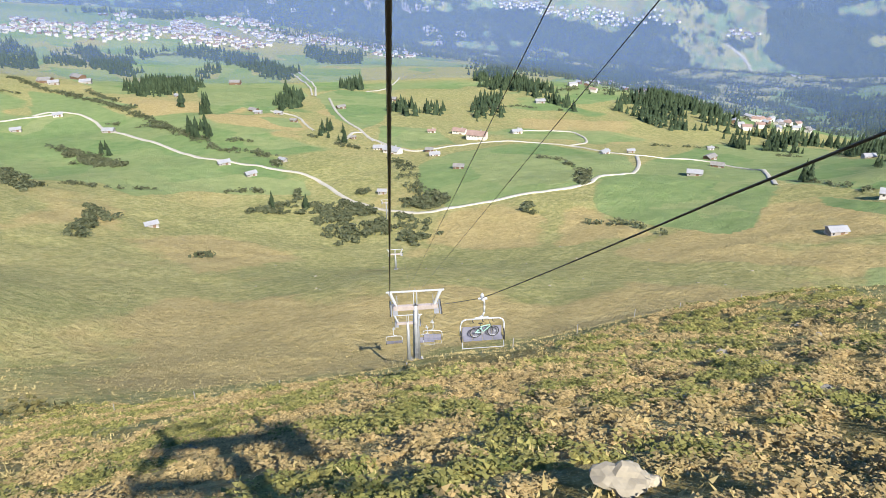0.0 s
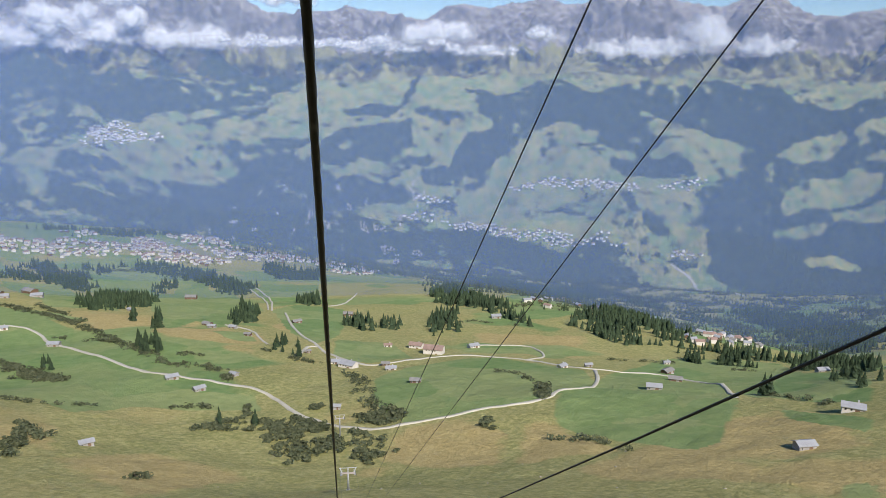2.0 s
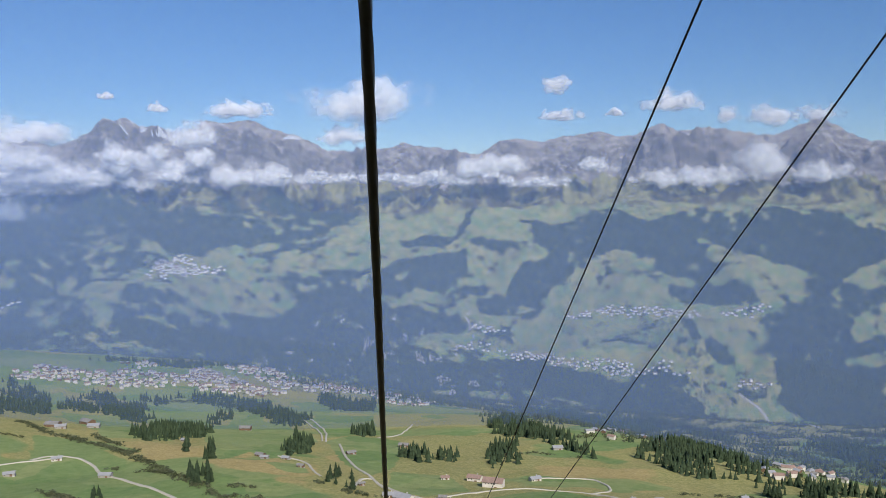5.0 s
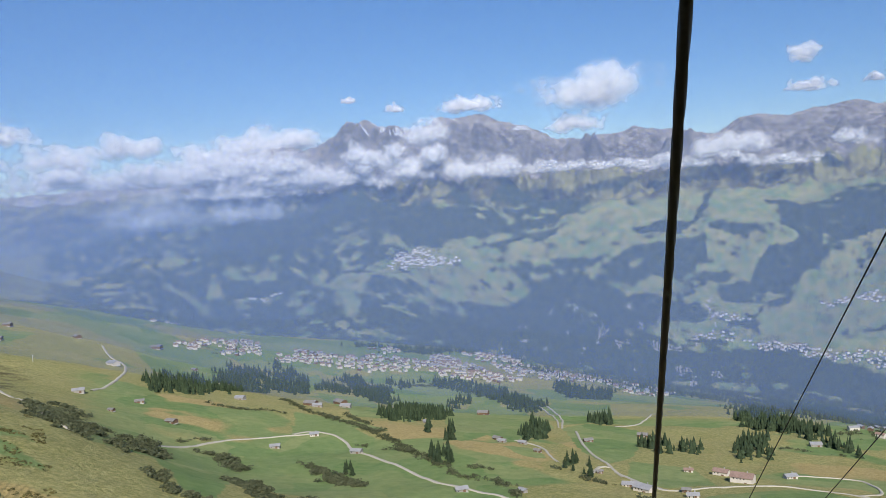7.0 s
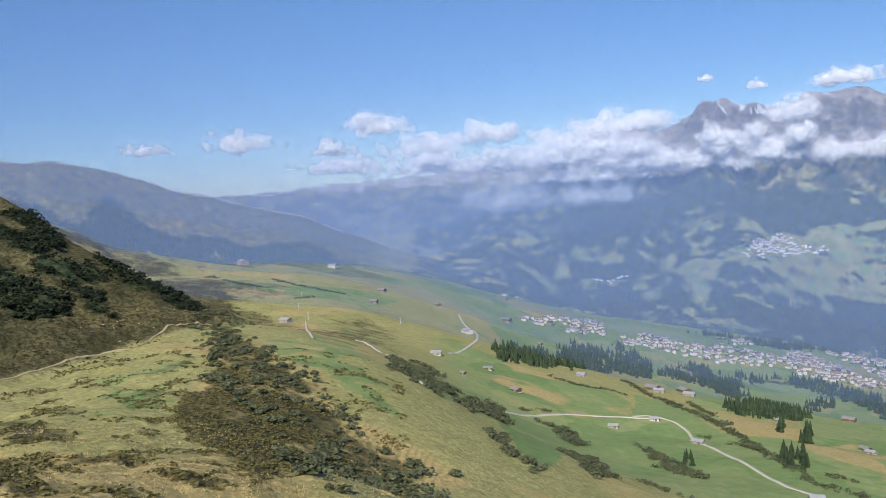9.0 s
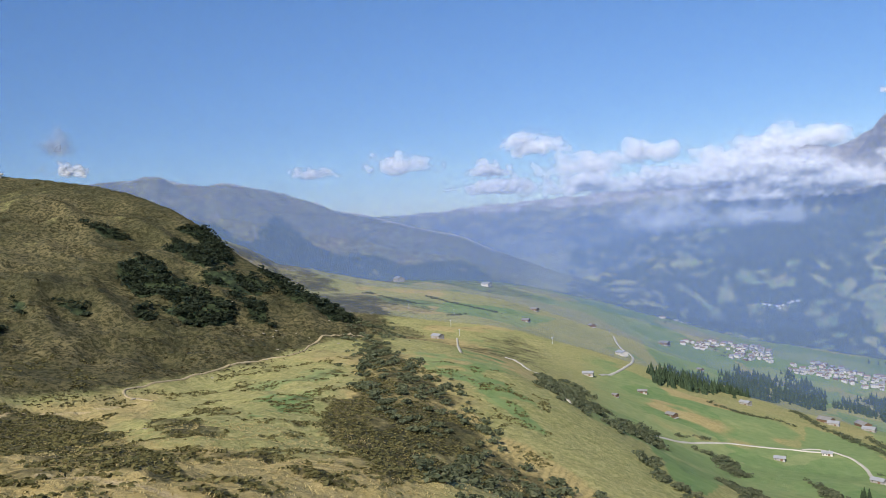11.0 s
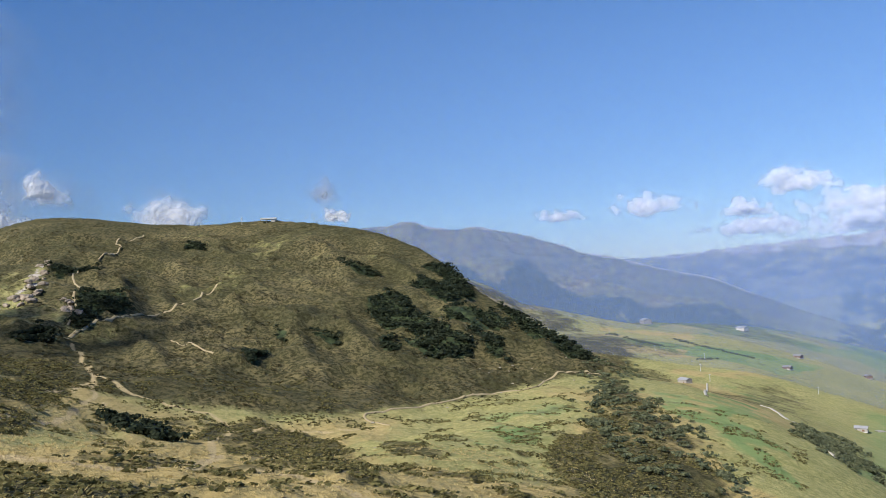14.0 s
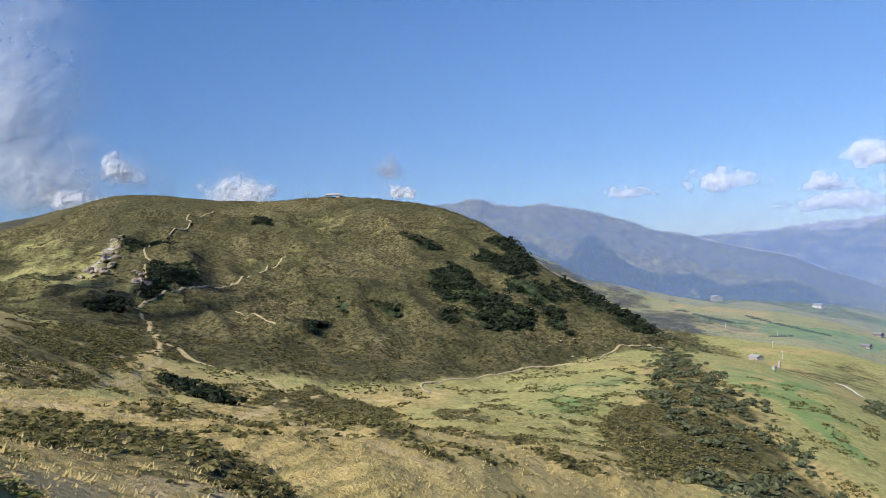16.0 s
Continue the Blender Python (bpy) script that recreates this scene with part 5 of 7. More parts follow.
SIDE = LINE.cross(Vector((0, 0, 1))).normalized()
OVER = SIDE.cross(LINE)
UP = Vector((0, 0, 1))


def at_line(side, over, along):
    return SIDE * side + OVER * over + LINE * along


def height(x, y):
    return float(land(np.array([float(x)]), np.array([float(y)]))[0])


def heights(x, y):
    return land(np.asarray(x, float), np.asarray(y, float))


def thing(name, label, category, group="", m=None):
    ob = tagged(new(name), label, category, group)
    ob.empty_display_size = 0.3
    if m is not None:
        ob.matrix_world = m
    return ob


def part(name, bm, mat, parent, label="", smooth_it=False):
    me = bpy.data.meshes.new(name)
    bm.to_mesh(me)
    bm.free()
    if smooth_it:
        me.shade_smooth()
    me.materials.append(mat)
    ob = new(name, me)
    ob.parent = parent
    if label:
        ob["label"] = label
    return ob


def box(bm, size, m=Matrix(), bevel=0.0):
    r = bmesh.ops.create_cube(bm, size=1, matrix=m @ Matrix.Diagonal((*size, 1)))
    if bevel:
        edges = {e for v in r["verts"] for e in v.link_edges}
        bmesh.ops.bevel(bm, geom=list(edges), offset=bevel, segments=2, affect="EDGES")


def rod(bm, a, b, ra, rb=None, sides=10):
    a, b = Vector(a), Vector(b)
    d = b - a
    m = Matrix.Translation((a + b) / 2) @ d.to_track_quat("Z", "Y").to_matrix().to_4x4()
    bmesh.ops.create_cone(bm, cap_ends=True, segments=sides, radius1=ra, radius2=ra if rb is None else rb, depth=d.length, matrix=m)


def bent(bm, pts, radius, sides=8):
    """A bent tube through points, with balls at the bends."""
    for a, b in zip(pts, pts[1:]):
        rod(bm, a, b, radius, sides=sides)
    for p in pts[1:-1]:
        bmesh.ops.create_uvsphere(bm, u_segments=sides, v_segments=5, radius=radius, matrix=Matrix.Translation(p))


def ring(bm, m, major, minor, seg=24, sides=6):
    rows = []
    for i in range(seg):
        a = 2 * math.pi * i / seg
        rows.append([bm.verts.new(m @ Vector((math.cos(a) * (major + minor * math.cos(b)), math.sin(a) * (major + minor * math.cos(b)), minor * math.sin(b)))) for b in (2 * math.pi * j / sides for j in range(sides))])
    for i in range(seg):
        for j in range(sides):
            bm.faces.new((rows[i][j], rows[(i + 1) % seg][j], rows[(i + 1) % seg][(j + 1) % sides], rows[i][(j + 1) % sides]))


def numpy_mesh(name, co, faces, mat, flat=True):
    """A mesh from arrays of corners and of triangles or quads."""
    me = bpy.data.meshes.new(name)
    me.vertices.add(len(co))
    me.vertices.foreach_set("co", np.asarray(co, np.float32).ravel())
    n = faces.shape[1]
    me.loops.add(faces.size)
    me.loops.foreach_set("vertex_index", faces.ravel().astype(np.int32))
    me.polygons.add(len(faces))
    me.polygons.foreach_set("loop_start", (np.arange(len(faces)) * n).astype(np.int32))
    me.update(calc_edges=True)
    if not flat:
        me.shade_smooth()
    me.materials.append(mat)
    return me


def strew(templates, places, sizes, turns, rng):
    """Copies of small templates (corners, faces) at places, as two arrays."""
    cos, fs, base = [], [], 0
    pick = rng.randint(0, len(templates), len(places))
    for k, (tv, tf) in enumerate(templates):
        sel = np.where(pick == k)[0]
        if not len(sel):
            continue
        c, s = np.cos(turns[sel])[:, None], np.sin(turns[sel])[:, None]
        sz = sizes[sel]
        x = (tv[None, :, 0] * c - tv[None, :, 1] * s) * sz[:, None, 0] + places[sel, 0][:, None]
        y = (tv[None, :, 0] * s + tv[None, :, 1] * c) * sz[:, None, 0] + places[sel, 1][:, None]
        z = tv[None, :, 2] * sz[:, None, 1] + places[sel, 2][:, None]
        cos.append(np.stack([x, y, z], -1).reshape(-1, 3))
        fs.append((tf[None] + (np.arange(len(sel)) * len(tv))[:, None, None] + base).reshape(-1, tf.shape[1]))
        base += len(sel) * len(tv)
    return np.vstack(cos), np.vstack(fs)


# ---- the lift ----
def lobed_rope(points, radius, lobes=6, step=0.05, lay=0.33):
    """A laid rope: strands turn round the core."""
    rows, co = 0, []
    pts = [Vector(p) for p in points]
    run = 0.0
    n = lobes * 2
    for a, b in zip(pts, pts[1:]):
        d = (b - a).normalized()
        u = d.cross(UP).normalized()
        v = u.cross(d)
        k = max(1, int((b - a).length / step))
        for i in range(k + 1):
            p = a.lerp(b, i / k)
            turn = (run + (p - a).length) / lay * 2 * math.pi
            for j in range(n):
                w = turn / lobes + math.pi * j / lobes
                r = radius * (1.0 if j % 2 == 0 else 0.78)
                co.append(p + u * (r * math.cos(w)) + v * (r * math.sin(w)))
            rows += 1
        run += (b - a).length
    i, j = np.meshgrid(np.arange(rows - 1), np.arange(n), indexing="ij")
    k = (j + 1) % n
    f = np.stack([i * n + j, i * n + k, (i + 1) * n + k, (i + 1) * n + j], -1).reshape(-1, 4)
    return np.array(co), f


def rope_sag(along):
    """How far the uphill rope hangs below its chord, with a kink at the loaded seat."""
    return 0.35 * math.sin(math.pi * (along + 12.4) / 95.4) + 0.42 * max(0.0, min((along - 12) / 33.2, (83 - along) / 37.8))


HEADS = [at_line(2.6, 1.9, -12.4), at_line(2.6, 1.9, 83.0), Vector((0.5, 137.5, -91.0)), Vector((-2.5, 252.6, -138.0)), Vector((-8.0, 420.0, -196.0))]
for side, name in ((-2.6, "long dark laid steel haul rope over the downhill seats"), (2.6, "long dark laid steel haul rope over the uphill seats")):
    first = HEADS[0] + SIDE * side
    pts = [first.lerp(HEADS[1] + SIDE * side, (a + 12.4) / 95.4) - UP * (rope_sag(a) if side > 0 else 0) for a in (-12.4, 0, 12, 22, 34, 45.2, 58, 70, 83)]
    co, f = lobed_rope(pts, 0.0225, step=0.06)
    far = []
    for a, b in zip(HEADS[1:], HEADS[2:]):
        far += [(a + SIDE * side).lerp(b + SIDE * side, k / 6) - UP * 2.0 * math.sin(math.pi * k / 6) for k in range(7)]
    co2, f2 = lobed_rope(far, 0.0225, step=4.0)
    me = numpy_mesh("haul_rope", np.vstack([co, co2]), np.vstack([f, f2 + len(co)]), ROPE, False)
    tagged(new("haul_rope", me), name, "rope")
for side in (2.05, 3.42):
    a, b = at_line(side, 3.8, -12.4), at_line(side, 3.8, 83.0)
    co, f = lobed_rope([a, b, b.lerp(HEADS[2] + UP * 2.2 + SIDE * (side - 2.6), 1.0)], 0.009, lobes=3, step=2.0)
    tagged(new("signal_cable", numpy_mesh("signal_cable", co, f, ROPE, False)), "thin black signal cable strung between lift towers", "cable")


def lift_tower(head, foot_z):
    """Galvanised tube mast, a cross beam with wheel trains, and a service gantry above."""
    t = thing("lift_tower", "galvanised steel chairlift tower with crossbeam and gantry", "lift tower", "towers of the chairlift", Matrix.Translation((head.x, head.y, foot_z)) @ SIDE.to_track_quat("X", "Z").to_matrix().to_4x4())
    h = head.z - foot_z
    bm = bmesh.new()
    rod(bm, (0, 0, 0), (0, 0, h + 0.1), 0.42, 0.27, 20)
    part("mast", bm, STEEL, t, smooth_it=True)
    bm = bmesh.new()
    box(bm, (1.3, 1.3, 0.9), Matrix.Translation((0, 0, -0.2)), 0.06)
    part("footing", bm, CONCRETE, t, "square concrete footing")
    bm = bmesh.new()
    rod(bm, (0, 0, 0.22), (0, 0, 0.3), 0.6, sides=20)
    for k in range(8):
        a = k * math.pi / 4
        rod(bm, (0.52 * math.cos(a), 0.52 * math.sin(a), 0.2), (0.52 * math.cos(a), 0.52 * math.sin(a), 0.42), 0.035, sides=6)
    part("base_flange", bm, STEEL, t)
    bm = bmesh.new()
    box(bm, (4.5, 0.42, 0.5), Matrix.Translation((0, 0, h - 0.15)), 0.03)
    part("crossbeam", bm, BEAM, t, "weathered brownish box beam")
    bm = bmesh.new()
    box(bm, (5.9, 0.16, 0.16), Matrix.Translation((0, 0, h + 1.75)), 0.02)
    part("gantry_bar", bm, FRAME_PAINT, t)
    for s in (-1, 1):
        bm = bmesh.new()
        rod(bm, (s * 0.16, 0, h), (s * 0.16, 0, h + 1.75), 0.05, sides=8)
        part("gantry_post", bm, FRAME_PAINT, t)
        bm = bmesh.new()
        rod(bm, (s * 1.95, 0, h + 0.1), (s * 2.6, 0, h + 1.75), 0.13, 0.2, 8)
        part("strut", bm, FRAME_PAINT, t)
        train = bmesh.new()
        box(train, (0.12, 2.6, 0.22), Matrix.Translation((s * 2.48, 0, h - 0.22)), 0.02)
        tr = part("wheel_train", train, STEEL, t)
        for k in range(6):
            bm = bmesh.new()
            y = -1.1 + k * 0.44
            m = Matrix.Translation((s * 2.6, y, h - 0.24)) @ Matrix.Rotation(math.pi / 2, 4, "Y")
            bmesh.ops.create_cone(bm, cap_ends=True, segments=14, radius1=0.2, radius2=0.2, depth=0.09, matrix=m)
            part("wheel", bm, RUBBER, tr)
        bm = bmesh.new()
        box(bm, (0.5, 2.2, 0.05), Matrix.Translation((s * 2.1, 0, h - 0.35)))
        part("catwalk", bm, STEEL, t)
        bm = bmesh.new()
        for y in (-1.0, 0, 1.0):
            rod(bm, (s * 1.85, y, h - 0.35), (s * 1.85, y, h + 0.65), 0.025, sides=6)
        rod(bm, (s * 1.85, -1.0, h + 0.65), (s * 1.85, 1.0, h + 0.65), 0.025, sides=6)
        part("handrail", bm, STEEL, t)
    bm = bmesh.new()
    for s in (-0.18, 0.18):
        rod(bm, (s, -0.48, 0.4), (s, -0.36, h - 0.3), 0.022, sides=6)
    for k in range(int(h / 0.32)):
        z = 0.5 + k * 0.32
        if z < h - 0.4:
            rod(bm, (-0.18, -0.47 + 0.12 * z / h, z), (0.18, -0.47 + 0.12 * z / h, z), 0.014, sides=5)
    part("ladder", bm, STEEL, t)
    bm = bmesh.new()
    rod(bm, (0, 0, h + 1.7), (0, 0, h + 2.1), 0.03, sides=6)
    part("cable_post", bm, STEEL, t)
    return t


for h in [at_line(2.6, 1.9, -5.0)] + HEADS[1:]:
    lift_tower(h, height(h.x, h.y) - 0.1)


def build_chair():
    """Four-place hanger: grip, bent arm, tube frame, cushions, bar."""
    c = thing("lift_chair", "grey four-seat lift chair hanging from the rope", "chair", "chairs of the lift")
    bm = bmesh.new()
    box(bm, (0.2, 0.55, 0.16), Matrix.Translation((0, 0, 0.02)), 0.03)
    rod(bm, (0, -0.22, -0.02), (0, -0.22, 0.16), 0.06, sides=10)
    rod(bm, (0, 0.22, -0.02), (0, 0.22, 0.16), 0.06, sides=10)
    rod(bm, (-0.25, 0, -0.05), (0.25, 0, -0.05), 0.07, sides=10)
    part("grip", bm, FRAME_PAINT, c)
    bm = bmesh.new()
    bent(bm, [Vector(p) for p in ((0.08, 0, -0.05), (0.1, 0, -0.5), (0.1, 0, -0.95), (0.0, 0, -1.2), (-0.2, 0, -1.32), (-0.45, 0, -1.36))], 0.055, 10)
    part("hanger", bm, FRAME_PAINT, c, smooth_it=True)
    bm = bmesh.new()
    bent(bm, [Vector(p) for p in ((-1.28, 0.1, -2.55), (-1.26, 0, -1.75), (-1.16, 0, -1.5), (-0.95, 0, -1.4), (0.95, 0, -1.4), (1.16, 0, -1.5), (1.26, 0, -1.75), (1.28, 0.1, -2.55))], 0.045, 10)
    part("frame", bm, FRAME_PAINT, c, smooth_it=True)
    bm = bmesh.new()
    bent(bm, [Vector(p) for p in ((-0.4, 0, -1.34), (0.35, 0, -1.34))], 0.07, 8)
    part("crosshead", bm, FRAME_PAINT, c)
    for k in range(4):
        bm = bmesh.new()
        box(bm, (0.56, 0.1, 0.55), Matrix.Translation((-0.87 + 0.58 * k, 0.2, -2.35)) @ Matrix.Rotation(radians(-10), 4, "X"), 0.035)
        part("backrest", bm, SEAT, c)
        bm = bmesh.new()
        box(bm, (0.56, 0.5, 0.1), Matrix.Translation((-0.87 + 0.58 * k, -0.08, -2.64)) @ Matrix.Rotation(radians(8), 4, "X"), 0.035)
        part("seat", bm, SEAT, c)
    for s in (-1, 1):
        bm = bmesh.new()
        bent(bm, [Vector(p) for p in ((s * 1.24, 0.18, -2.15), (s * 1.24, -0.35, -2.3), (s * 1.24, -0.3, -2.72), (s * 1.24, 0.15, -2.72))], 0.035, 8)
        part("armrest", bm, RUBBER, c)
    for k in range(3):
        bm = bmesh.new()
        bent(bm, [Vector(p) for p in ((-0.58 + 0.58 * k, -0.02, -1.42), (-0.58 + 0.58 * k, -0.14, -1.5), (-0.5 + 0.58 * k, -0.18, -1.52))], 0.025, 6)
        part("bar_lug", bm, RUBBER, c)
    bm = bmesh.new()
    bent(bm, [Vector(p) for p in ((-1.2, -0.3, -2.75), (-1.2, -0.5, -3.05), (1.2, -0.5, -3.05), (1.2, -0.3, -2.75))], 0.025, 8)
    part("footrest", bm, STEEL, c)
    return c


def rope_spot(side, along):
    """Where a grip holds the rope."""
    if along <= 83:
        f = (along + 12.4) / 95.4
        sag = rope_sag(along) if side > 0 else 0.0
        return HEADS[0].lerp(HEADS[1], f) + SIDE * side - UP * sag
    a, b = HEADS[1] + SIDE * side, HEADS[2] + SIDE * side
    f = (along - 83) / (b - a).length
    return a.lerp(b, f) - UP * 2.0 * math.sin(math.pi * f)


chair = build_chair()
chair.matrix_world = Matrix.Translation(rope_spot(2.6, 45.2)) @ pose(0, 0, 0, 0, 0, 2)
for side, along, turn in ((2.6, -9.0, 3), (2.6, 106.0, -4), (2.6, 128.0, 2), (-2.6, 124.0, 182), (-2.6, -2.6, 180)):
    copy_thing(chair, Matrix.Translation(rope_spot(side, along)) @ pose(0, 0, 0, 0, 0, turn))


def mountain_bike(m):
    b = thing("mountain_bike", "pale green mountain bike riding on a lift seat", "bicycle", m=m)
    flat = Matrix.Rotation(math.pi / 2, 4, "X")
    for x in (-0.52, 0.52):
        bm = bmesh.new()
        ring(bm, Matrix.Translation((x, 0, 0.34)) @ flat, 0.32, 0.032)
        tyre = part("tyre", bm, RUBBER, b)
        bm = bmesh.new()
        ring(bm, Matrix.Translation((x, 0, 0.34)) @ flat, 0.285, 0.012, 24, 4)
        part("rim", bm, STEEL, tyre)
        bm = bmesh.new()
        for k in range(12):
            a = k * math.pi / 6
            rod(bm, (x, 0, 0.34), (x + 0.28 * math.cos(a), 0, 0.34 + 0.28 * math.sin(a)), 0.004, sides=4)
        rod(bm, (x, -0.06, 0.34), (x, 0.06, 0.34), 0.03, sides=8)
        part("spokes", bm, STEEL, tyre)
    bm = bmesh.new()
    for a, c in (((-0.1, 0.32), (0.36, 0.72)), ((-0.1, 0.32), (-0.2, 0.75)), ((-0.2, 0.72), (0.34, 0.8)), ((-0.1, 0.32), (-0.52, 0.34)), ((-0.18, 0.62), (-0.52, 0.34))):
        rod(bm, (a[0], 0, a[1]), (c[0], 0, c[1]), 0.028, sides=8)
    part("frame", bm, GREEN_PAINT, b)
    bm = bmesh.new()
    for y in (-0.06, 0.06):
        rod(bm, (0.52, y, 0.34), (0.36, y, 0.82), 0.022, sides=8)
    part("fork", bm, RUBBER, b)
    bm = bmesh.new()
    rod(bm, (0.35, 0, 0.78), (0.32, 0, 0.95), 0.02, sides=8)
    rod(bm, (0.3, -0.36, 0.96), (0.3, 0.36, 0.96), 0.016, sides=8)
    part("handlebar", bm, RUBBER, b)
    bm = bmesh.new()
    rod(bm, (-0.2, 0, 0.74), (-0.23, 0, 0.92), 0.015, sides=8)
    box(bm, (0.26, 0.13, 0.05), Matrix.Translation((-0.22, 0, 0.94)), 0.02)
    part("saddle", bm, RUBBER, b)
    bm = bmesh.new()
    rod(bm, (-0.1, -0.05, 0.32), (-0.1, 0.05, 0.32), 0.09, sides=14)
    rod(bm, (-0.1, 0.06, 0.32), (0.06, 0.06, 0.27), 0.012, sides=6)
    part("crank", bm, STEEL, b)
    return b


mountain_bike(Matrix.Translation(rope_spot(2.6, 45.2) + Vector((0.1, -0.12, -2.56))) @ pose(0, 0, 0, 0, 0, 6))

# ---- roads ----
def road(width, pts, mat, name, label):
    """A gravel bed draped on the land, with rounded bends and a raised edge."""
    p = np.array(pts, float)
    for _ in range(3):
        q = np.empty((2 * len(p) - 2, 2))
        q[0::2], q[1::2] = p[:-1] * 0.75 + p[1:] * 0.25, p[:-1] * 0.25 + p[1:] * 0.75
        p = np.vstack([p[:1], q, p[-1:]])
    seg = np.hypot(*np.diff(p, axis=0).T)
    s = np.concatenate([[0], np.cumsum(seg)])
    n = max(8, int(s[-1] / (5 if width > 2.3 else 2.2)))
    at = np.linspace(0, s[-1], n)
    x, y = np.interp(at, s, p[:, 0]), np.interp(at, s, p[:, 1])
    dx, dy = np.gradient(x), np.gradient(y)
    L = np.hypot(dx, dy) + 1e-6
    nx, ny = -dy / L, dx / L
    w = width * (0.8 if width > 2.3 else 0.85) * (0.5 + 0.12 * (vnoise(at / 9, at * 0, 7) - 0.5))
    far = np.hypot(x, y - 30)
    rows = []
    for k, drop in ((-1.15, -1.2), (-1, 0.0), (-0.35, 0.06), (0.35, 0.06), (1, 0.0), (1.15, -1.2)):
        xx, yy = x + nx * w * k, y + ny * w * k
        rows.append(np.stack([xx, yy, heights(xx, yy) + (0.35 if width > 2.3 else 0.16) + 0.0005 * far + drop * (1 if width > 2.3 else 0.35)], -1))
    co = np.stack(rows, 1).reshape(-1, 3)
    i, j = np.meshgrid(np.arange(n - 1), np.arange(5), indexing="ij")
    f = np.stack([i * 6 + j, i * 6 + j + 1, (i + 1) * 6 + j + 1, (i + 1) * 6 + j], -1).reshape(-1, 4)[:, ::-1]
    tagged(new(name, numpy_mesh(name, co, f, mat, False)), label, "road", kind="structure")


for width, pts in ROADS + [p for p in PATHS if min(math.hypot(x, y - 30) for x, y in p[1]) > 435]:
    if width >= 2.4:
        road(width, pts, GRAVEL, "road", "pale gravel farm road winding through hay meadows")
    else:
        road(width, pts, TRACK, "path", "dusty trodden footpath across the alpine slope")


# ---- plants ----
def conifer_template(rng, tiers=7, arms=7):
    """Drooping whorls of boughs round a leader."""
    co, f = [], []
    for t in range(tiers):
        h = 0.1 + 0.86 * t / tiers
        reach = (0.21 - 0.195 * t / tiers) * rng.uniform(0.85, 1.15)
        for k in range(arms):
            a = 2 * math.pi * (k + rng.uniform(-0.3, 0.3)) / arms + t
            r = reach * rng.uniform(0.7, 1.2)
            w = r * 0.55
            ca, sa = math.cos(a), math.sin(a)
            b = len(co)
            co += [(0, 0, h + 0.14), (ca * r * 0.6 - sa * w, sa * r * 0.6 + ca * w, h + 0.015), (ca * r, sa * r, h - 0.05), (ca * r * 0.6 + sa * w, sa * r * 0.6 - ca * w, h + 0.015)]
            f.append((b, b + 1, b + 2, b + 3))
    b = len(co)
    co += [(-0.012, 0, 0.85), (0.012, 0, 0.85), (0.004, 0.006, 1.02), (0, -0.006, 1.02)]
    f.append((b, b + 1, b + 2, b + 3))
    return np.array(co, float), np.array(f)


def bush_template(rng, tufts=46, flat=0.75, leaf=1.0):
    """A crown of leaf tufts over a dome, uneven and open."""
    co, f = [], []
    lobes = [(rng.uniform(-0.25, 0.25), rng.uniform(-0.25, 0.25), rng.uniform(0.3, 0.6), rng.uniform(0.25, 0.4)) for _ in range(5)]
    for _ in range(tufts):
        lx, ly, lz, lr = lobes[rng.randint(5)]
        v = rng.normal(size=3)
        v /= np.linalg.norm(v)
        v[2] = abs(v[2]) * 0.9 - 0.25
        p = np.array((lx, ly, lz * flat)) + v * lr
        u = np.cross(v + rng.normal(size=3) * 0.5, (0, 0, 1))
        u /= np.linalg.norm(u) + 1e-6
        w = np.cross(v, u) + rng.normal(size=3) * 0.25
        s = rng.uniform(0.09, 0.17) * leaf
        b = len(co)
        co += [p - u * s, p - w * s, p + u * s * 1.1, p + w * s * 0.9]
        f.append((b, b + 1, b + 2, b + 3))
    return np.array(co, float), np.array(f)


def dense_template(rng, leaves=120, leaf=1.0):
    """A low mounded shrub of many small leaf sprays."""
    co, f = [], []
    lobes = [(rng.uniform(-0.3, 0.3), rng.uniform(-0.3, 0.3), rng.uniform(0.05, 0.3), rng.uniform(0.2, 0.35)) for _ in range(6)]
    for _ in range(leaves):
        lx, ly, lz, lr = lobes[rng.randint(6)]
        v = rng.normal(size=3)
        v /= np.linalg.norm(v)
        v[2] = abs(v[2])
        p = np.array((lx, ly, lz)) + v * lr * rng.uniform(0.8, 1.1)
        u = np.cross(v + rng.normal(size=3) * 0.4, (0.3, 0.2, 1))
        u /= np.linalg.norm(u) + 1e-6
        w = v * 0.5 + np.cross(v, u) + rng.normal(size=3) * 0.3
        s = rng.uniform(0.05, 0.09) * leaf
        b = len(co)
        co += [p - u * s, p + u * s, p + w * s * 1.6]
        f.append((b, b + 1, b + 2))
    return np.array(co, float), np.array(f)


def cone_template(rng):
    co = [(math.cos(a) * 0.2 * rng.uniform(0.8, 1.2), math.sin(a) * 0.2 * rng.uniform(0.8, 1.2), 0.0) for a in (0, 2.09, 4.19)] + [(0, 0, 1.0)]
    return np.array(co, float), np.array([(0, 1, 3), (1, 2, 3), (2, 0, 3)])


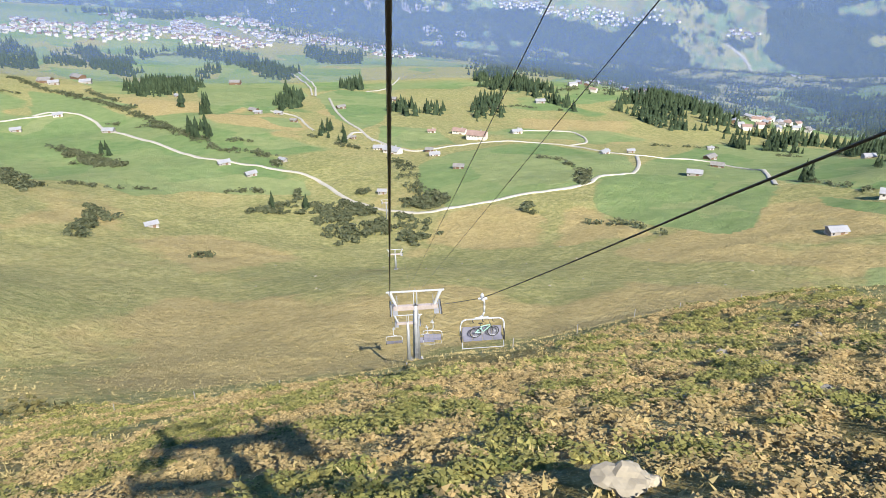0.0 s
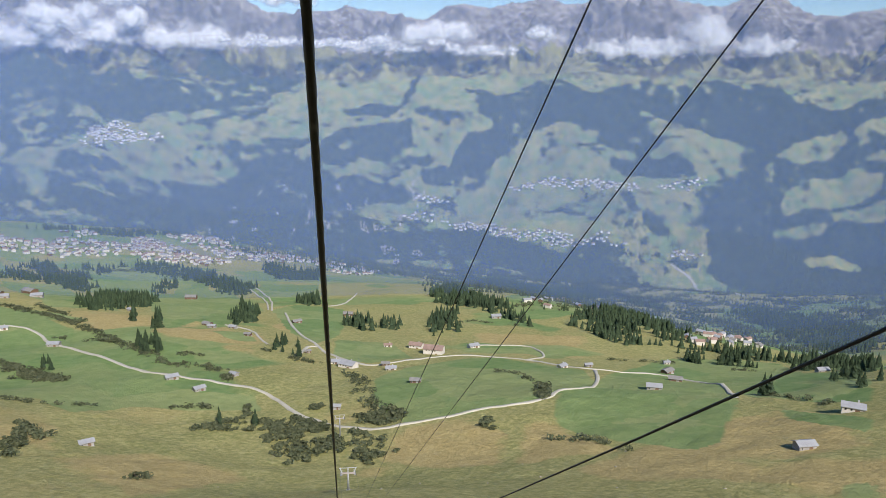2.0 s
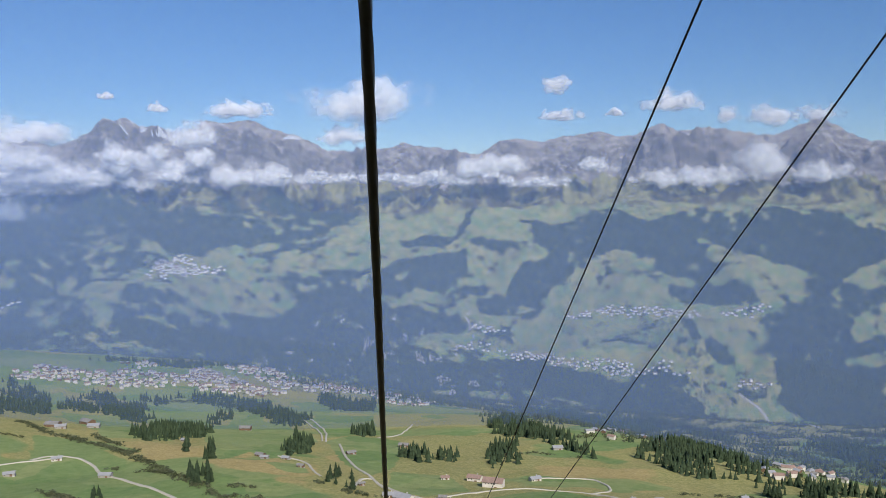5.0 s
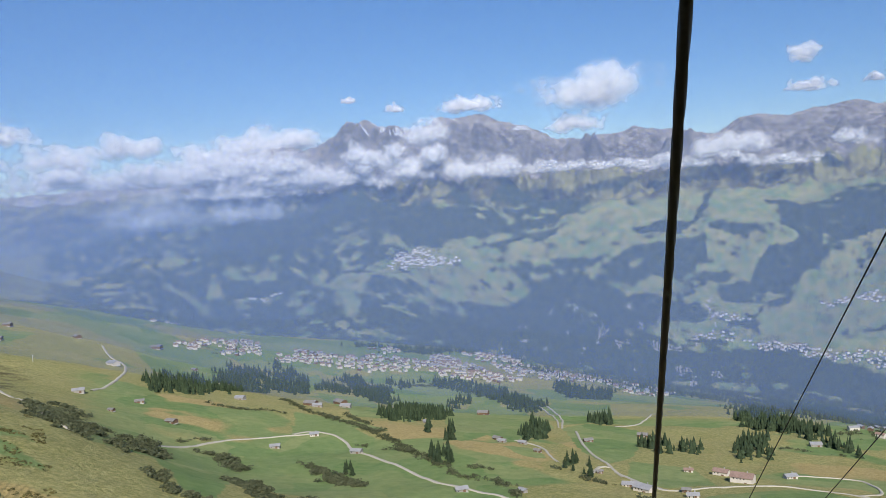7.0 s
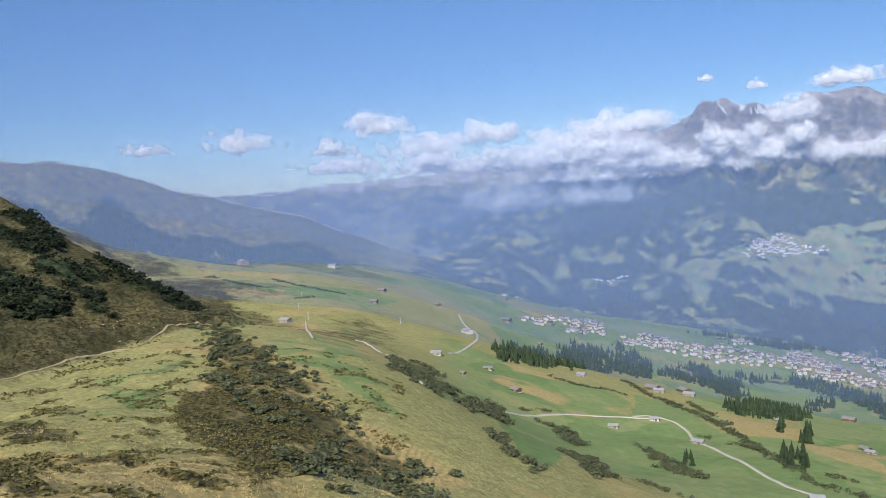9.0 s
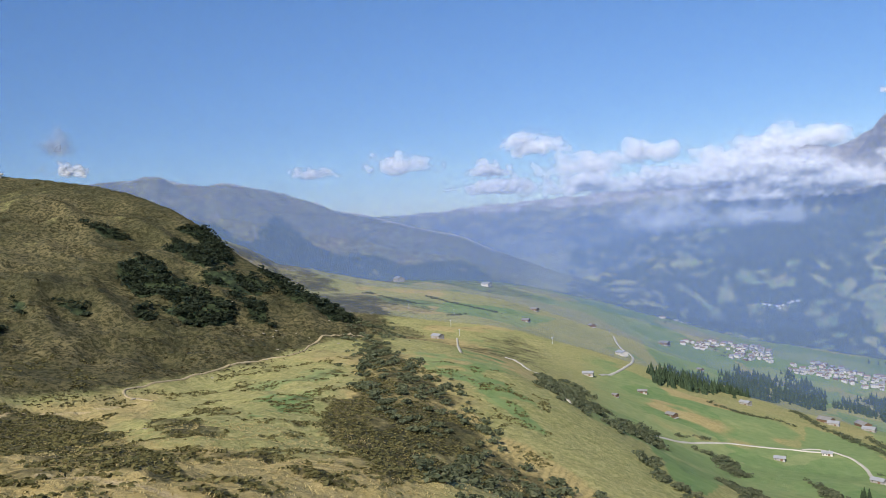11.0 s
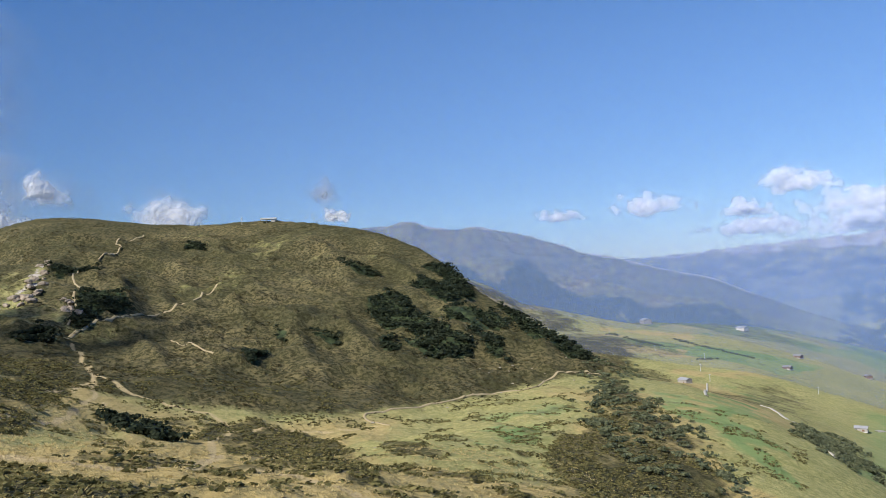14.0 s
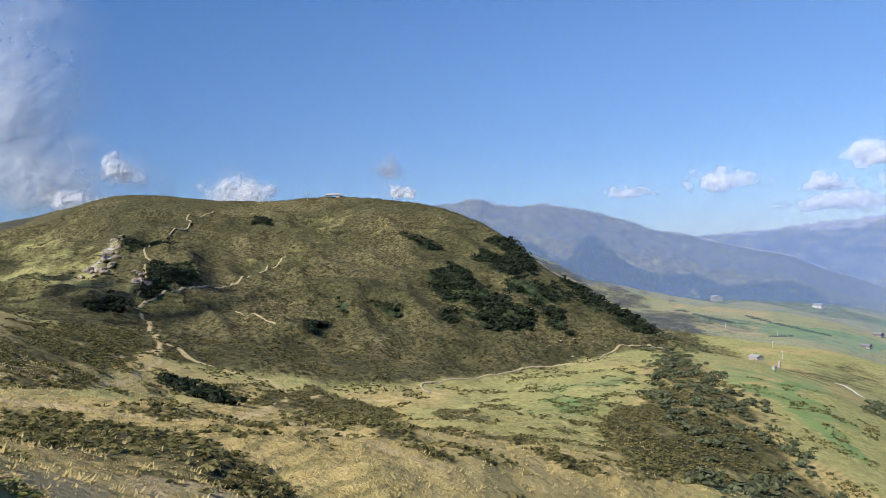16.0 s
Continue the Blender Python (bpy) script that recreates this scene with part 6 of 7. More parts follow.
def tiered_template(rng):
    """A distant spruce: three ragged skirts of boughs."""
    co, f = [], []
    for low, high, reach in ((0.06, 0.55, 0.23), (0.32, 0.8, 0.16), (0.58, 1.03, 0.09)):
        b = len(co)
        for k in range(5):
            a = 1.257 * k + rng.uniform(-0.4, 0.4) + low
            s = reach * rng.uniform(0.7, 1.3)
            co.append((math.cos(a) * s, math.sin(a) * s, low + rng.uniform(-0.05, 0.05)))
        co.append((0, 0, high))
        f += [(b + k, b + (k + 1) % 5, b + 5) for k in range(5)]
    return np.array(co, float), np.array(f)


def tuft_template(rng):
    co, f = [], []
    for _ in range(6):
        a, lean = rng.uniform(0, 6.28), rng.uniform(0.1, 0.55)
        ca, sa = math.cos(a), math.sin(a)
        b = len(co)
        ox, oy = rng.uniform(-0.35, 0.35, 2)
        co += [(ox - sa * 0.09, oy + ca * 0.09, 0), (ox + sa * 0.09, oy - ca * 0.09, 0), (ox + ca * lean, oy + sa * lean, rng.uniform(0.6, 1.1))]
        f.append((b, b + 1, b + 2))
    return np.array(co, float), np.array(f)


RNG = np.random.RandomState(5)
CONE_TREES = [conifer_template(RNG) for _ in range(4)]
BUSH_TYPES = [bush_template(RNG) for _ in range(5)]
SMALL_BUSHES = [bush_template(RNG, 26, 0.6) for _ in range(6)]
DENSE_SHRUBS = [dense_template(RNG, 130, 0.85) for _ in range(6)]
MID_SHRUBS = [dense_template(RNG, 38, 1.45) for _ in range(6)]
ROUND_BUSHES = [bush_template(RNG, 22) for _ in range(5)]
FAR_SPRUCES = [tiered_template(RNG) for _ in range(5)]
HEDGE_BUSHES = [bush_template(RNG, 10, 0.75, 1.7) for _ in range(5)]
LOW_SHRUBS = [bush_template(RNG, 6, 0.6, 2.1) for _ in range(6)]
FAR_TREES = [cone_template(RNG) for _ in range(4)]
TUFTS = [tuft_template(RNG) for _ in range(5)]


def scatter(outline, spacing, rng, most=4000, patchy=True):
    """Random places within an outline."""
    p = np.array(outline, float)
    lo, hi = p.min(0) - 4, p.max(0) + 4
    n = int(min(most * 3, (hi[0] - lo[0]) * (hi[1] - lo[1]) / spacing ** 2))
    q = rng.uniform(lo, hi, (max(n, 3), 2))
    big = np.ptp(p, axis=0).min()
    q = q[inside(q[:, 0], q[:, 1], outline, float(np.clip(0.13 * big, 4, 26)))]
    gap = fbm(q[:, 0] / 17, q[:, 1] / 17, 3, 361) + (0.9 * (fbm(q[:, 0] / 48, q[:, 1] / 48, 3, 363) - 0.5) if big > 60 else 0.0)
    if not patchy:
        gap = gap + 0.1
    q = q[rng.uniform(0.36, 0.6, len(q)) < gap + 0.06]
    return q[:most]


TREE_MESHES = []


def tree_parts():
    for tv, tf in CONE_TREES:
        bm = bmesh.new()
        rod(bm, (0, 0, -0.04), (0, 0, 0.9), 0.018, 0.003, 6)
        me = bpy.data.meshes.new("trunk")
        bm.to_mesh(me)
        bm.free()
        me.materials.append(BARK)
        TREE_MESHES.append((me, numpy_mesh("crown", tv, tf, NEEDLES)))
    for tv, tf in BUSH_TYPES:
        bm = bmesh.new()
        rod(bm, (0, 0, -0.1), (0.03, 0, 0.3), 0.05, 0.03, 6)
        for a in (0.5, 2.4, 4.4):
            rod(bm, (0.02, 0, 0.22), (0.24 * math.cos(a), 0.24 * math.sin(a), 0.55), 0.025, 0.008, 5)
        me = bpy.data.meshes.new("trunk")
        bm.to_mesh(me)
        bm.free()
        me.materials.append(BARK)
        TREE_MESHES.append((me, numpy_mesh("crown", tv, tf, LEAVES)))


tree_parts()


def single_tree(kind, x, y, size, tall, turn):
    name, label, cat, grp = (("spruce_tree", "dark green spruce tree with drooping boughs in a meadow", "tree", "spruces of the meadows") if kind < 4 else
                             ("alder_tree", "low bushy broadleaf tree in a meadow hedge", "tree", "bushy trees of the meadows"))
    t = thing(name, label, cat, grp, Matrix.Translation((x, y, height(x, y) - 0.15)) @ Matrix.Rotation(turn, 4, "Z") @ Matrix.Diagonal((size, size, tall, 1)))
    for me, n in zip(TREE_MESHES[kind], ("trunk", "crown")):
        o = new(n, me)
        o.parent = t


def plant(outlines, kind, spacing, size, tall, single, name, label, seed, patchy=True, leaf=None):
    rng = np.random.RandomState(seed)
    pts = np.vstack([scatter(o, spacing, rng, 4000, patchy) for o in outlines])
    r = np.hypot(pts[:, 0], pts[:, 1] - 30)
    order = np.argsort(r)
    pts = pts[order]
    grow = rng.uniform(0.45, 1.35, len(pts))
    turns = rng.uniform(0, 6.28, len(pts))
    first = 0 if kind == "conifer" else 4
    for i in range(min(single, len(pts))):
        single_tree(first + rng.randint(4 if kind == "conifer" else 5), *pts[i], size * grow[i], tall * grow[i], turns[i])
    cone = kind == "conifer"
    for far, kinds in ((False, CONE_TREES if cone else BUSH_TYPES), (True, FAR_SPRUCES if cone else ROUND_BUSHES)):
        sel = np.where((np.arange(len(pts)) >= single) & ((r[order] > (780 if cone else 640)) == far))[0]
        if not len(sel):
            continue
        p = np.column_stack([pts[sel], heights(pts[sel, 0], pts[sel, 1]) - 0.3])
        g = grow[sel] * (1.12 if far else 1.0)
        co, f = strew(kinds, p, np.column_stack([size * g, tall * g]), turns[sel], rng)
        tagged(new(name, numpy_mesh(name, co, f, leaf or (NEEDLES if cone else LEAVES))), label, "trees", kind="stuff")


plant(CONIFERS, "conifer", 6.4, 12.5, 11.0, 140, "spruce_wood", "dark spruce woods on the terraces above the valley", 11)
plant(BUSHES, "bush", 3.1, 5.0, 4.0, 130, "alder_thicket", "grey-green alder thickets and hedges between meadows", 12, False)
plant(ALDERS, "bush", 3.6, 7.0, 5.6, 0, "alder_scrub", "dark green alder scrub on the rounded mountain", 13, False, DARK_LEAVES)


def hedge_rows():
    """Rows of bushes along field edges and gullies."""
    rng = np.random.RandomState(23)
    xs, ys = [], []
    for _, w, pts in HEDGES:
        p = np.array(pts, float)
        seg = np.hypot(*np.diff(p, axis=0).T)
        s = np.concatenate([[0], np.cumsum(seg)])
        at = rng.uniform(0, s[-1], int(s[-1] * w / 9.0) + 4)
        at = at[fbm(at / 14, at * 0 + w, 3, 29) > 0.36]
        xs.append(np.interp(at, s, p[:, 0]) + rng.normal(0, w * 0.36, len(at)))
        ys.append(np.interp(at, s, p[:, 1]) + rng.normal(0, w * 0.36, len(at)))
    x, y = np.concatenate(xs), np.concatenate(ys)
    g = rng.uniform(0.45, 1.15, len(x)) * 5.2
    co, f = strew(ROUND_BUSHES, np.column_stack([x, y, heights(x, y) - 0.3]), np.column_stack([g, g * rng.uniform(0.65, 1.0, len(x))]), rng.uniform(0, 6.28, len(x)), rng)
    tagged(new("field_hedge", numpy_mesh("field_hedge", co, f, LEAVES)), "dark green bushy hedges along the field edges", "trees", kind="stuff")


hedge_rows()

OUTCROP = [[(-375, 55), (-350, 58), (-340, 75), (-352, 88), (-372, 82)]]
plant(OUTCROP, "bush", 3.0, 6.0, 5.0, 0, "outcrop_scrub", "dark alder scrub on a rocky knob in the saddle", 17, False, DARK_LEAVES)

# garden trees of the villages
rng = np.random.RandomState(31)
n = 90000
rr, aa = np.sqrt(rng.uniform(560 ** 2, 2350 ** 2, n)), np.radians(rng.uniform(-46, 44, n))
mx, my = rr * np.sin(aa), 30 + rr * np.cos(aa)
ok = np.zeros(n, bool)
for _, o in HOUSES:
    ok |= inside(mx, my, o, 10) & (rng.uniform(0, 1, n) < 0.12)
mx, my = mx[ok], my[ok]
tall = fbm(mx / 160, my / 160, 3, 341) > 0.62
tall = np.where(rng.uniform(0, 1, len(mx)) < 0.08, ~tall, tall)
for _, o in HOUSES:
    tall &= ~(inside(mx, my, o, 10) & (rng.uniform(0, 1, len(mx)) < 0.8))
for sel, kind, name, label in ((tall, FAR_SPRUCES, "village_spruces", "dark spruces standing among the village houses"), (~tall, HEDGE_BUSHES, "garden_trees", "bushy garden trees among the village houses")):
    x, y = mx[sel], my[sel]
    g = rng.uniform(0.6, 1.2, len(x)) * (11 if kind is FAR_SPRUCES else 6.5)
    co, f = strew(kind, np.column_stack([x, y, heights(x, y) - 0.3]), np.column_stack([g, g * (1 if kind is FAR_SPRUCES else 0.8)]), rng.uniform(0, 6.28, len(x)), rng)
    tagged(new(name, numpy_mesh(name, co, f, NEEDLES if kind is FAR_SPRUCES else LEAVES)), label, "trees", kind="stuff")

# forest across the valley
rng = np.random.RandomState(21)
n = 260000
rr, aa = np.sqrt(rng.uniform(1150 ** 2, 3900 ** 2, n)), np.radians(rng.uniform(-75, 46, n))
fx, fy = rr * np.sin(aa), 30 + rr * np.cos(aa)
ok = far_woods(fx, fy) > np.where(aa < -0.62, rng.uniform(0.4, 0.8, n), rng.uniform(0.02, 0.8, n))
fx, fy = fx[ok], fy[ok]
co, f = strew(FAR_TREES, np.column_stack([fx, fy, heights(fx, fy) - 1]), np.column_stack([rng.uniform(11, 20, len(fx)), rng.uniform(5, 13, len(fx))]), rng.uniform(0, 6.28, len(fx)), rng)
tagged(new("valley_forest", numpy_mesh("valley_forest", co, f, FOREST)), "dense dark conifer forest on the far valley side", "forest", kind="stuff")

# scattered shrubs over the knoll and the spur
n = 52000
rr, aa = np.sqrt(rng.uniform(400 ** 2, 1150 ** 2, n)), np.radians(rng.uniform(-104, -50, n))
kx, ky = rr * np.sin(aa), 30 + rr * np.cos(aa)
ok = (rr > eased(np.degrees(aa), FOOT_AZ, FOOT_R, 3.0) + 8) & (fbm(kx / 30, ky / 30, 4, 301) > 0.47)
kx, ky = kx[ok], ky[ok]
co, f = strew(LOW_SHRUBS, np.column_stack([kx, ky, heights(kx, ky) - 0.25]), np.column_stack([rng.uniform(0.9, 3.0, len(kx)), rng.uniform(0.5, 1.5, len(kx))]), rng.uniform(0, 6.28, len(kx)), rng)
tagged(new("knoll_shrubs", numpy_mesh("knoll_shrubs", co, f, KNOLL_LEAF)), "low brown-green alpine shrubs on the rounded mountain", "shrubs", kind="stuff")

# heath and dry grass close to the lift
n = 70000
rr, aa = 3 + 165 * rng.uniform(0, 1, n) ** 0.75, np.radians(rng.uniform(-112, 50, n))
hx, hy = rr * np.sin(aa), 2 + rr * np.cos(aa)
dens = np.zeros(n)
for o in HEATH[:2]:
    dens = np.maximum(dens, inside(hx, hy, o, 5).astype(float))
patch = fbm(hx / 9, hy / 9, 3, 121)
bush = (dens > 0.5) & (np.hypot((hx - 3.9) * 0.8, hy - 10.5) > 1.35) & (patch > np.where(np.hypot(hx, hy - 8) < 30, 0.2, 0.36))
bx, by = hx[bush], hy[bush]
gone = np.hypot(bx, by - 8)
green = fbm(bx / 3.2, by / 3.2, 3, 127) + 0.1 * (fbm(bx / 14, by / 14, 2, 129) - 0.5) > 0.515
for sel, most, kinds, name in ((gone < 30, 3200, DENSE_SHRUBS, "heath"), ((gone >= 30) & (gone < 75), 6500, MID_SHRUBS, "heath"), (gone >= 75, 5000, SMALL_BUSHES, "scrub")):
    for rose, mat, word, label in ((True, ROSE_LEAF, "alpine_rose_", "low green alpine rose mats covering the steep slope"), (False, HEATH_LEAF, "brown_", "brown withered heath between alpine rose on the slope")):
        k = sel & (green == rose)
        x, y = bx[k][:most // 2], by[k][:most // 2]
        wide = rng.uniform(0.5, 1.35, len(x))
        co, f = strew(kinds, np.column_stack([x, y, heights(x, y) - 0.08]), np.column_stack([wide, wide * rng.uniform(0.35, 0.62, len(x)) * (1.0 if rose else 0.7)]), rng.uniform(0, 6.28, len(x)), rng)
        tagged(new(word + name, numpy_mesh(word + name, co, f, mat)), label, "shrubs", kind="stuff")
# heath mounds of the saddle
n = 90000
rr, aa = np.sqrt(rng.uniform(50 ** 2, 520 ** 2, n)), np.radians(rng.uniform(-108, -42, n))
sx, sy = rr * np.sin(aa), 40 + rr * np.cos(aa)
ok = np.zeros(n, bool)
n3 = fbm(sx / 18, sy / 18, 3, 121)
for o in MOOR:
    ok |= (soft_inside(sx, sy, o, 3.0) > 0.5) & (n3 > 0.36)
ok |= (n3 > 0.53) & (fbm(sx / 7, sy / 7, 2, 123) > 0.5)
sx, sy = sx[ok][:24000], sy[ok][:24000]
wide = rng.uniform(0.8, 2.2, len(sx))
co, f = strew(LOW_SHRUBS, np.column_stack([sx, sy, heights(sx, sy) - 0.12]), np.column_stack([wide, wide * rng.uniform(0.45, 0.8, len(sx))]), rng.uniform(0, 6.28, len(sx)), rng)
tagged(new("saddle_heath", numpy_mesh("saddle_heath", co, f, MOOR_LEAF)), "brown heath shrubs in mounds on the saddle", "shrubs", kind="stuff")
n = 15000
rr, aa = np.sqrt(rng.uniform(55 ** 2, 330 ** 2, n)), np.radians(rng.uniform(-110, -40, n))
tx, ty = rr * np.sin(aa), 40 + rr * np.cos(aa)
ok = fbm(tx / 18, ty / 18, 3, 121) < 0.54
tx, ty = tx[ok], ty[ok]
co, f = strew(TUFTS, np.column_stack([tx, ty, heights(tx, ty) - 0.08]), np.column_stack([rng.uniform(0.8, 1.8, len(tx)), rng.uniform(0.25, 0.6, len(tx))]), rng.uniform(0, 6.28, len(tx)), rng)
tagged(new("saddle_grass", numpy_mesh("saddle_grass", co, f, STRAW)), "tall straw-coloured grass tussocks on the saddle", "grass", kind="stuff")
tall_grass = ~bush | ((fbm(hx / 5, hy / 5, 3, 125) > 0.55) & (rng.uniform(0, 1, len(hx)) < 0.5))
gx, gy = hx[tall_grass][:24000], hy[tall_grass][:24000]
co, f = strew(TUFTS, np.column_stack([gx, gy, heights(gx, gy) - 0.05]), np.column_stack([rng.uniform(0.35, 0.7, len(gx)), rng.uniform(0.1, 0.26, len(gx))]), rng.uniform(0, 6.28, len(gx)), rng)
tagged(new("dry_grass", numpy_mesh("dry_grass", co, f, STRAW)), "straw-coloured dry grass tufts between the shrubs", "grass", kind="stuff")


# ---- stones and posts ----
def boulder(x, y, size, seed, sink=0.35, mat=None):
    rng = np.random.RandomState(seed)
    bm = bmesh.new()
    bmesh.ops.create_icosphere(bm, subdivisions=3, radius=0.5)
    for v in bm.verts:
        c = v.co.copy()
        k = 1 + 0.5 * (noise.noise(c * 2.3 + Vector((seed, 0, 0))) + 0.4 * noise.noise(c * 6 + Vector((0, seed, 0))))
        v.co = Vector((c.x * k, c.y * k * 0.8, max(c.z, -0.3) * k * 0.62))
    me = bpy.data.meshes.new("boulder")
    bm.to_mesh(me)
    bm.free()
    me.materials.append(mat or STONE)
    ob = tagged(new("boulder", me), "beige broken cliff rock on the mountain flank" if mat else "pale grey lichened boulder bedded in the heath", "rock", "boulders on the slopes")
    ob.matrix_world = Matrix.Translation((x, y, height(x, y) + size * (0.3 - sink))) @ pose(0, 0, 0, -8, 4, rng.uniform(0, 360)) @ Matrix.Diagonal((size, size, size, 1))


boulder(3.75, 10.8, 1.05, 1, 0.02)
boulder(4.25, 11.0, 0.55, 9, 0.1)
for k, (x, y, s) in enumerate(((9.5, 22, 0.7), (17, 30, 0.8), (6, 24, 0.5), (14, 21, 0.45), (24, 34, 0.6), (-9, 26, 0.5), (20, 41, 0.9), (33, 55, 0.8), (28, 44, 0.6), (-250, 112, 2.2), (-300, 150, 2.0), (-420, 190, 2.5), (-480, 300, 2.2), (-500, 320, 1.8), (-455, 250, 2.0))):
    boulder(x, y, s, 20 + k)
rng = np.random.RandomState(44)
for k in range(26):
    boulder(rng.uniform(-60, 130), rng.uniform(215, 340), rng.uniform(0.6, 1.3), 60 + k)
for k in range(20):
    a, r = radians(rng.uniform(-66, -54)), rng.uniform(585, 700)
    boulder(r * math.sin(a), 30 + r * math.cos(a), rng.uniform(1.2, 2.6), 90 + k)

# the broken beige cliff on the rounded mountain
for k in range(46):
    a = rng.uniform(0, 1)
    if k < 32:
        x, y = -640 - 225 * a, 1 + 22 * a + rng.normal(0, 4)
    else:
        x, y = -612 - 85 * a, 43 - 5 * a + rng.normal(0, 3)
    boulder(x, y, rng.uniform(4, 9), 140 + k, 0.2, CLIFF_ROCK)


def fence_post(x, y, tall=1.3):
    bm = bmesh.new()
    rod(bm, (0, 0, -0.3), (0.03, 0, tall), 0.06, 0.05, 7)
    rod(bm, (0.03, 0, tall), (0.03, 0, tall + 0.05), 0.05, 0.01, 7)
    me = bpy.data.meshes.new("fence_post")
    bm.to_mesh(me)
    bm.free()
    me.materials.append(GREY_WOOD)
    ob = tagged(new("fence_post", me), "weathered pale wooden fence post on the ridge", "post", "fence posts along the edge")
    ob.location = (x, y, height(x, y))


for x, y in ((46, 92), (53, 95), (60, 97), (36, 88), (28, 82), (20, 78), (12, 75), (-14, 72), (-24, 74), (-34, 76)):
    fence_post(x, y)


# ---- houses ----
def house_meshes(w, d, h, pitch, walls, roof):
    """Walls with gables, and a roof with thickness and eaves; width along x."""
    bm = bmesh.new()
    rise = d / 2 * pitch
    v = [bm.verts.new(p) for p in ((-w / 2, -d / 2, -1), (w / 2, -d / 2, -1), (w / 2, d / 2, -1), (-w / 2, d / 2, -1), (-w / 2, -d / 2, h), (w / 2, -d / 2, h), (w / 2, d / 2, h), (-w / 2, d / 2, h), (-w / 2, 0, h + rise), (w / 2, 0, h + rise))]
    for f in ((0, 1, 5, 4), (2, 3, 7, 6), (1, 2, 6, 9, 5), (3, 0, 4, 8, 7), (3, 2, 1, 0), (4, 5, 9, 8), (6, 7, 8, 9)):
        bm.faces.new([v[i] for i in f])
    a = bpy.data.meshes.new("wall")
    bm.to_mesh(a)
    bm.free()
    a.materials.append(walls)
    bm = bmesh.new()
    o, t = 0.6, 0.22
    prof = [(-d / 2 - o, h - o * pitch + 0.05), (0, h + rise + 0.05), (d / 2 + o, h - o * pitch + 0.05), (d / 2 + o, h - o * pitch + 0.05 + t), (0, h + rise + 0.05 + t), (-d / 2 - o, h - o * pitch + 0.05 + t)]
    ends = [[bm.verts.new((s * (w / 2 + o), y, z)) for y, z in prof] for s in (-1, 1)]
    n = len(prof)
    for i in range(n):
        bm.faces.new((ends[0][i], ends[0][(i + 1) % n], ends[1][(i + 1) % n], ends[1][i]))
    bm.faces.new(ends[0][::-1])
    bm.faces.new(ends[1])
    bmesh.ops.recalc_face_normals(bm, faces=bm.faces)
    b = bpy.data.meshes.new("roof")
    bm.to_mesh(b)
    bm.free()
    b.materials.append(roof)
    return a, b


def hut(x, y, w, kind, turn):
    walls, roof, label = {"grey": (GREY_WOOD, SHEET_ROOF, "weathered wooden hay barn with a bright metal roof"), "brown": (OLD_WOOD, STONE_ROOF, "sunburnt brown wooden barn in a meadow"),
                          "white": (PLASTER, SHEET_ROOF, "whitewashed farm building with a pale roof"), "inn": (PLASTER, TILE_ROOF, "large mountain inn with pale walls and reddish roof")}[kind]
    w = w * 0.74 if kind == "inn" else w * 0.9
    d, h = w * 0.68, max(2.4, w * (0.3 if kind != "inn" else 0.34))
    t = thing("barn" if kind in ("grey", "brown") else "house", label, "barn" if kind in ("grey", "brown") else "house", "", Matrix.Translation((x, y, height(x, y))) @ pose(0, 0, 0, 0, 0, turn))
    a, b = house_meshes(w, d, h, 0.42, walls, roof)
    for n, me in (("wall", a), ("roof", b)):
        o = new(n, me)
        o.parent = t
    bm = bmesh.new()
    box(bm, (w + 0.15, d + 0.15, 1.1), Matrix.Translation((0, 0, -0.35)), 0.03)
    part("foundation", bm, CONCRETE, t)
    bm = bmesh.new()
    box(bm, (min(2.2, w * 0.22), 0.1, 2.0), Matrix.Translation((w * 0.18, -d / 2 - 0.03, 1.2)), 0.02)
    part("door", bm, OLD_WOOD if kind != "brown" else GREY_WOOD, t)
    for k in range(1 if kind in ("grey", "brown") else max(2, int(w / 4))):
        bm = bmesh.new()
        box(bm, (0.9, 0.1, 1.0), Matrix.Translation((-w * 0.34 + k * 2.6, -d / 2 - 0.03, h - 1.1)), 0.02)
        win = part("window", bm, PLASTER if kind in ("grey", "brown") else OLD_WOOD, t)
        bm = bmesh.new()
        box(bm, (0.74, 0.04, 0.84), Matrix.Translation((-w * 0.34 + k * 2.6, -d / 2 - 0.09, h - 1.1)))
        part("pane", bm, WINDOW_DARK, win)
    if kind in ("white", "inn"):
        bm = bmesh.new()
        box(bm, (0.7, 0.7, 1.5), Matrix.Translation((w * 0.2, 0.6, h + d / 2 * 0.42 + 0.4)), 0.03)
        part("chimney", bm, CONCRETE, t)


rng = np.random.RandomState(8)
for kind, rows in HUTS.items():
    for x, y, w in rows:
        hut(x, y, w, kind, rng.uniform(-35, 35))

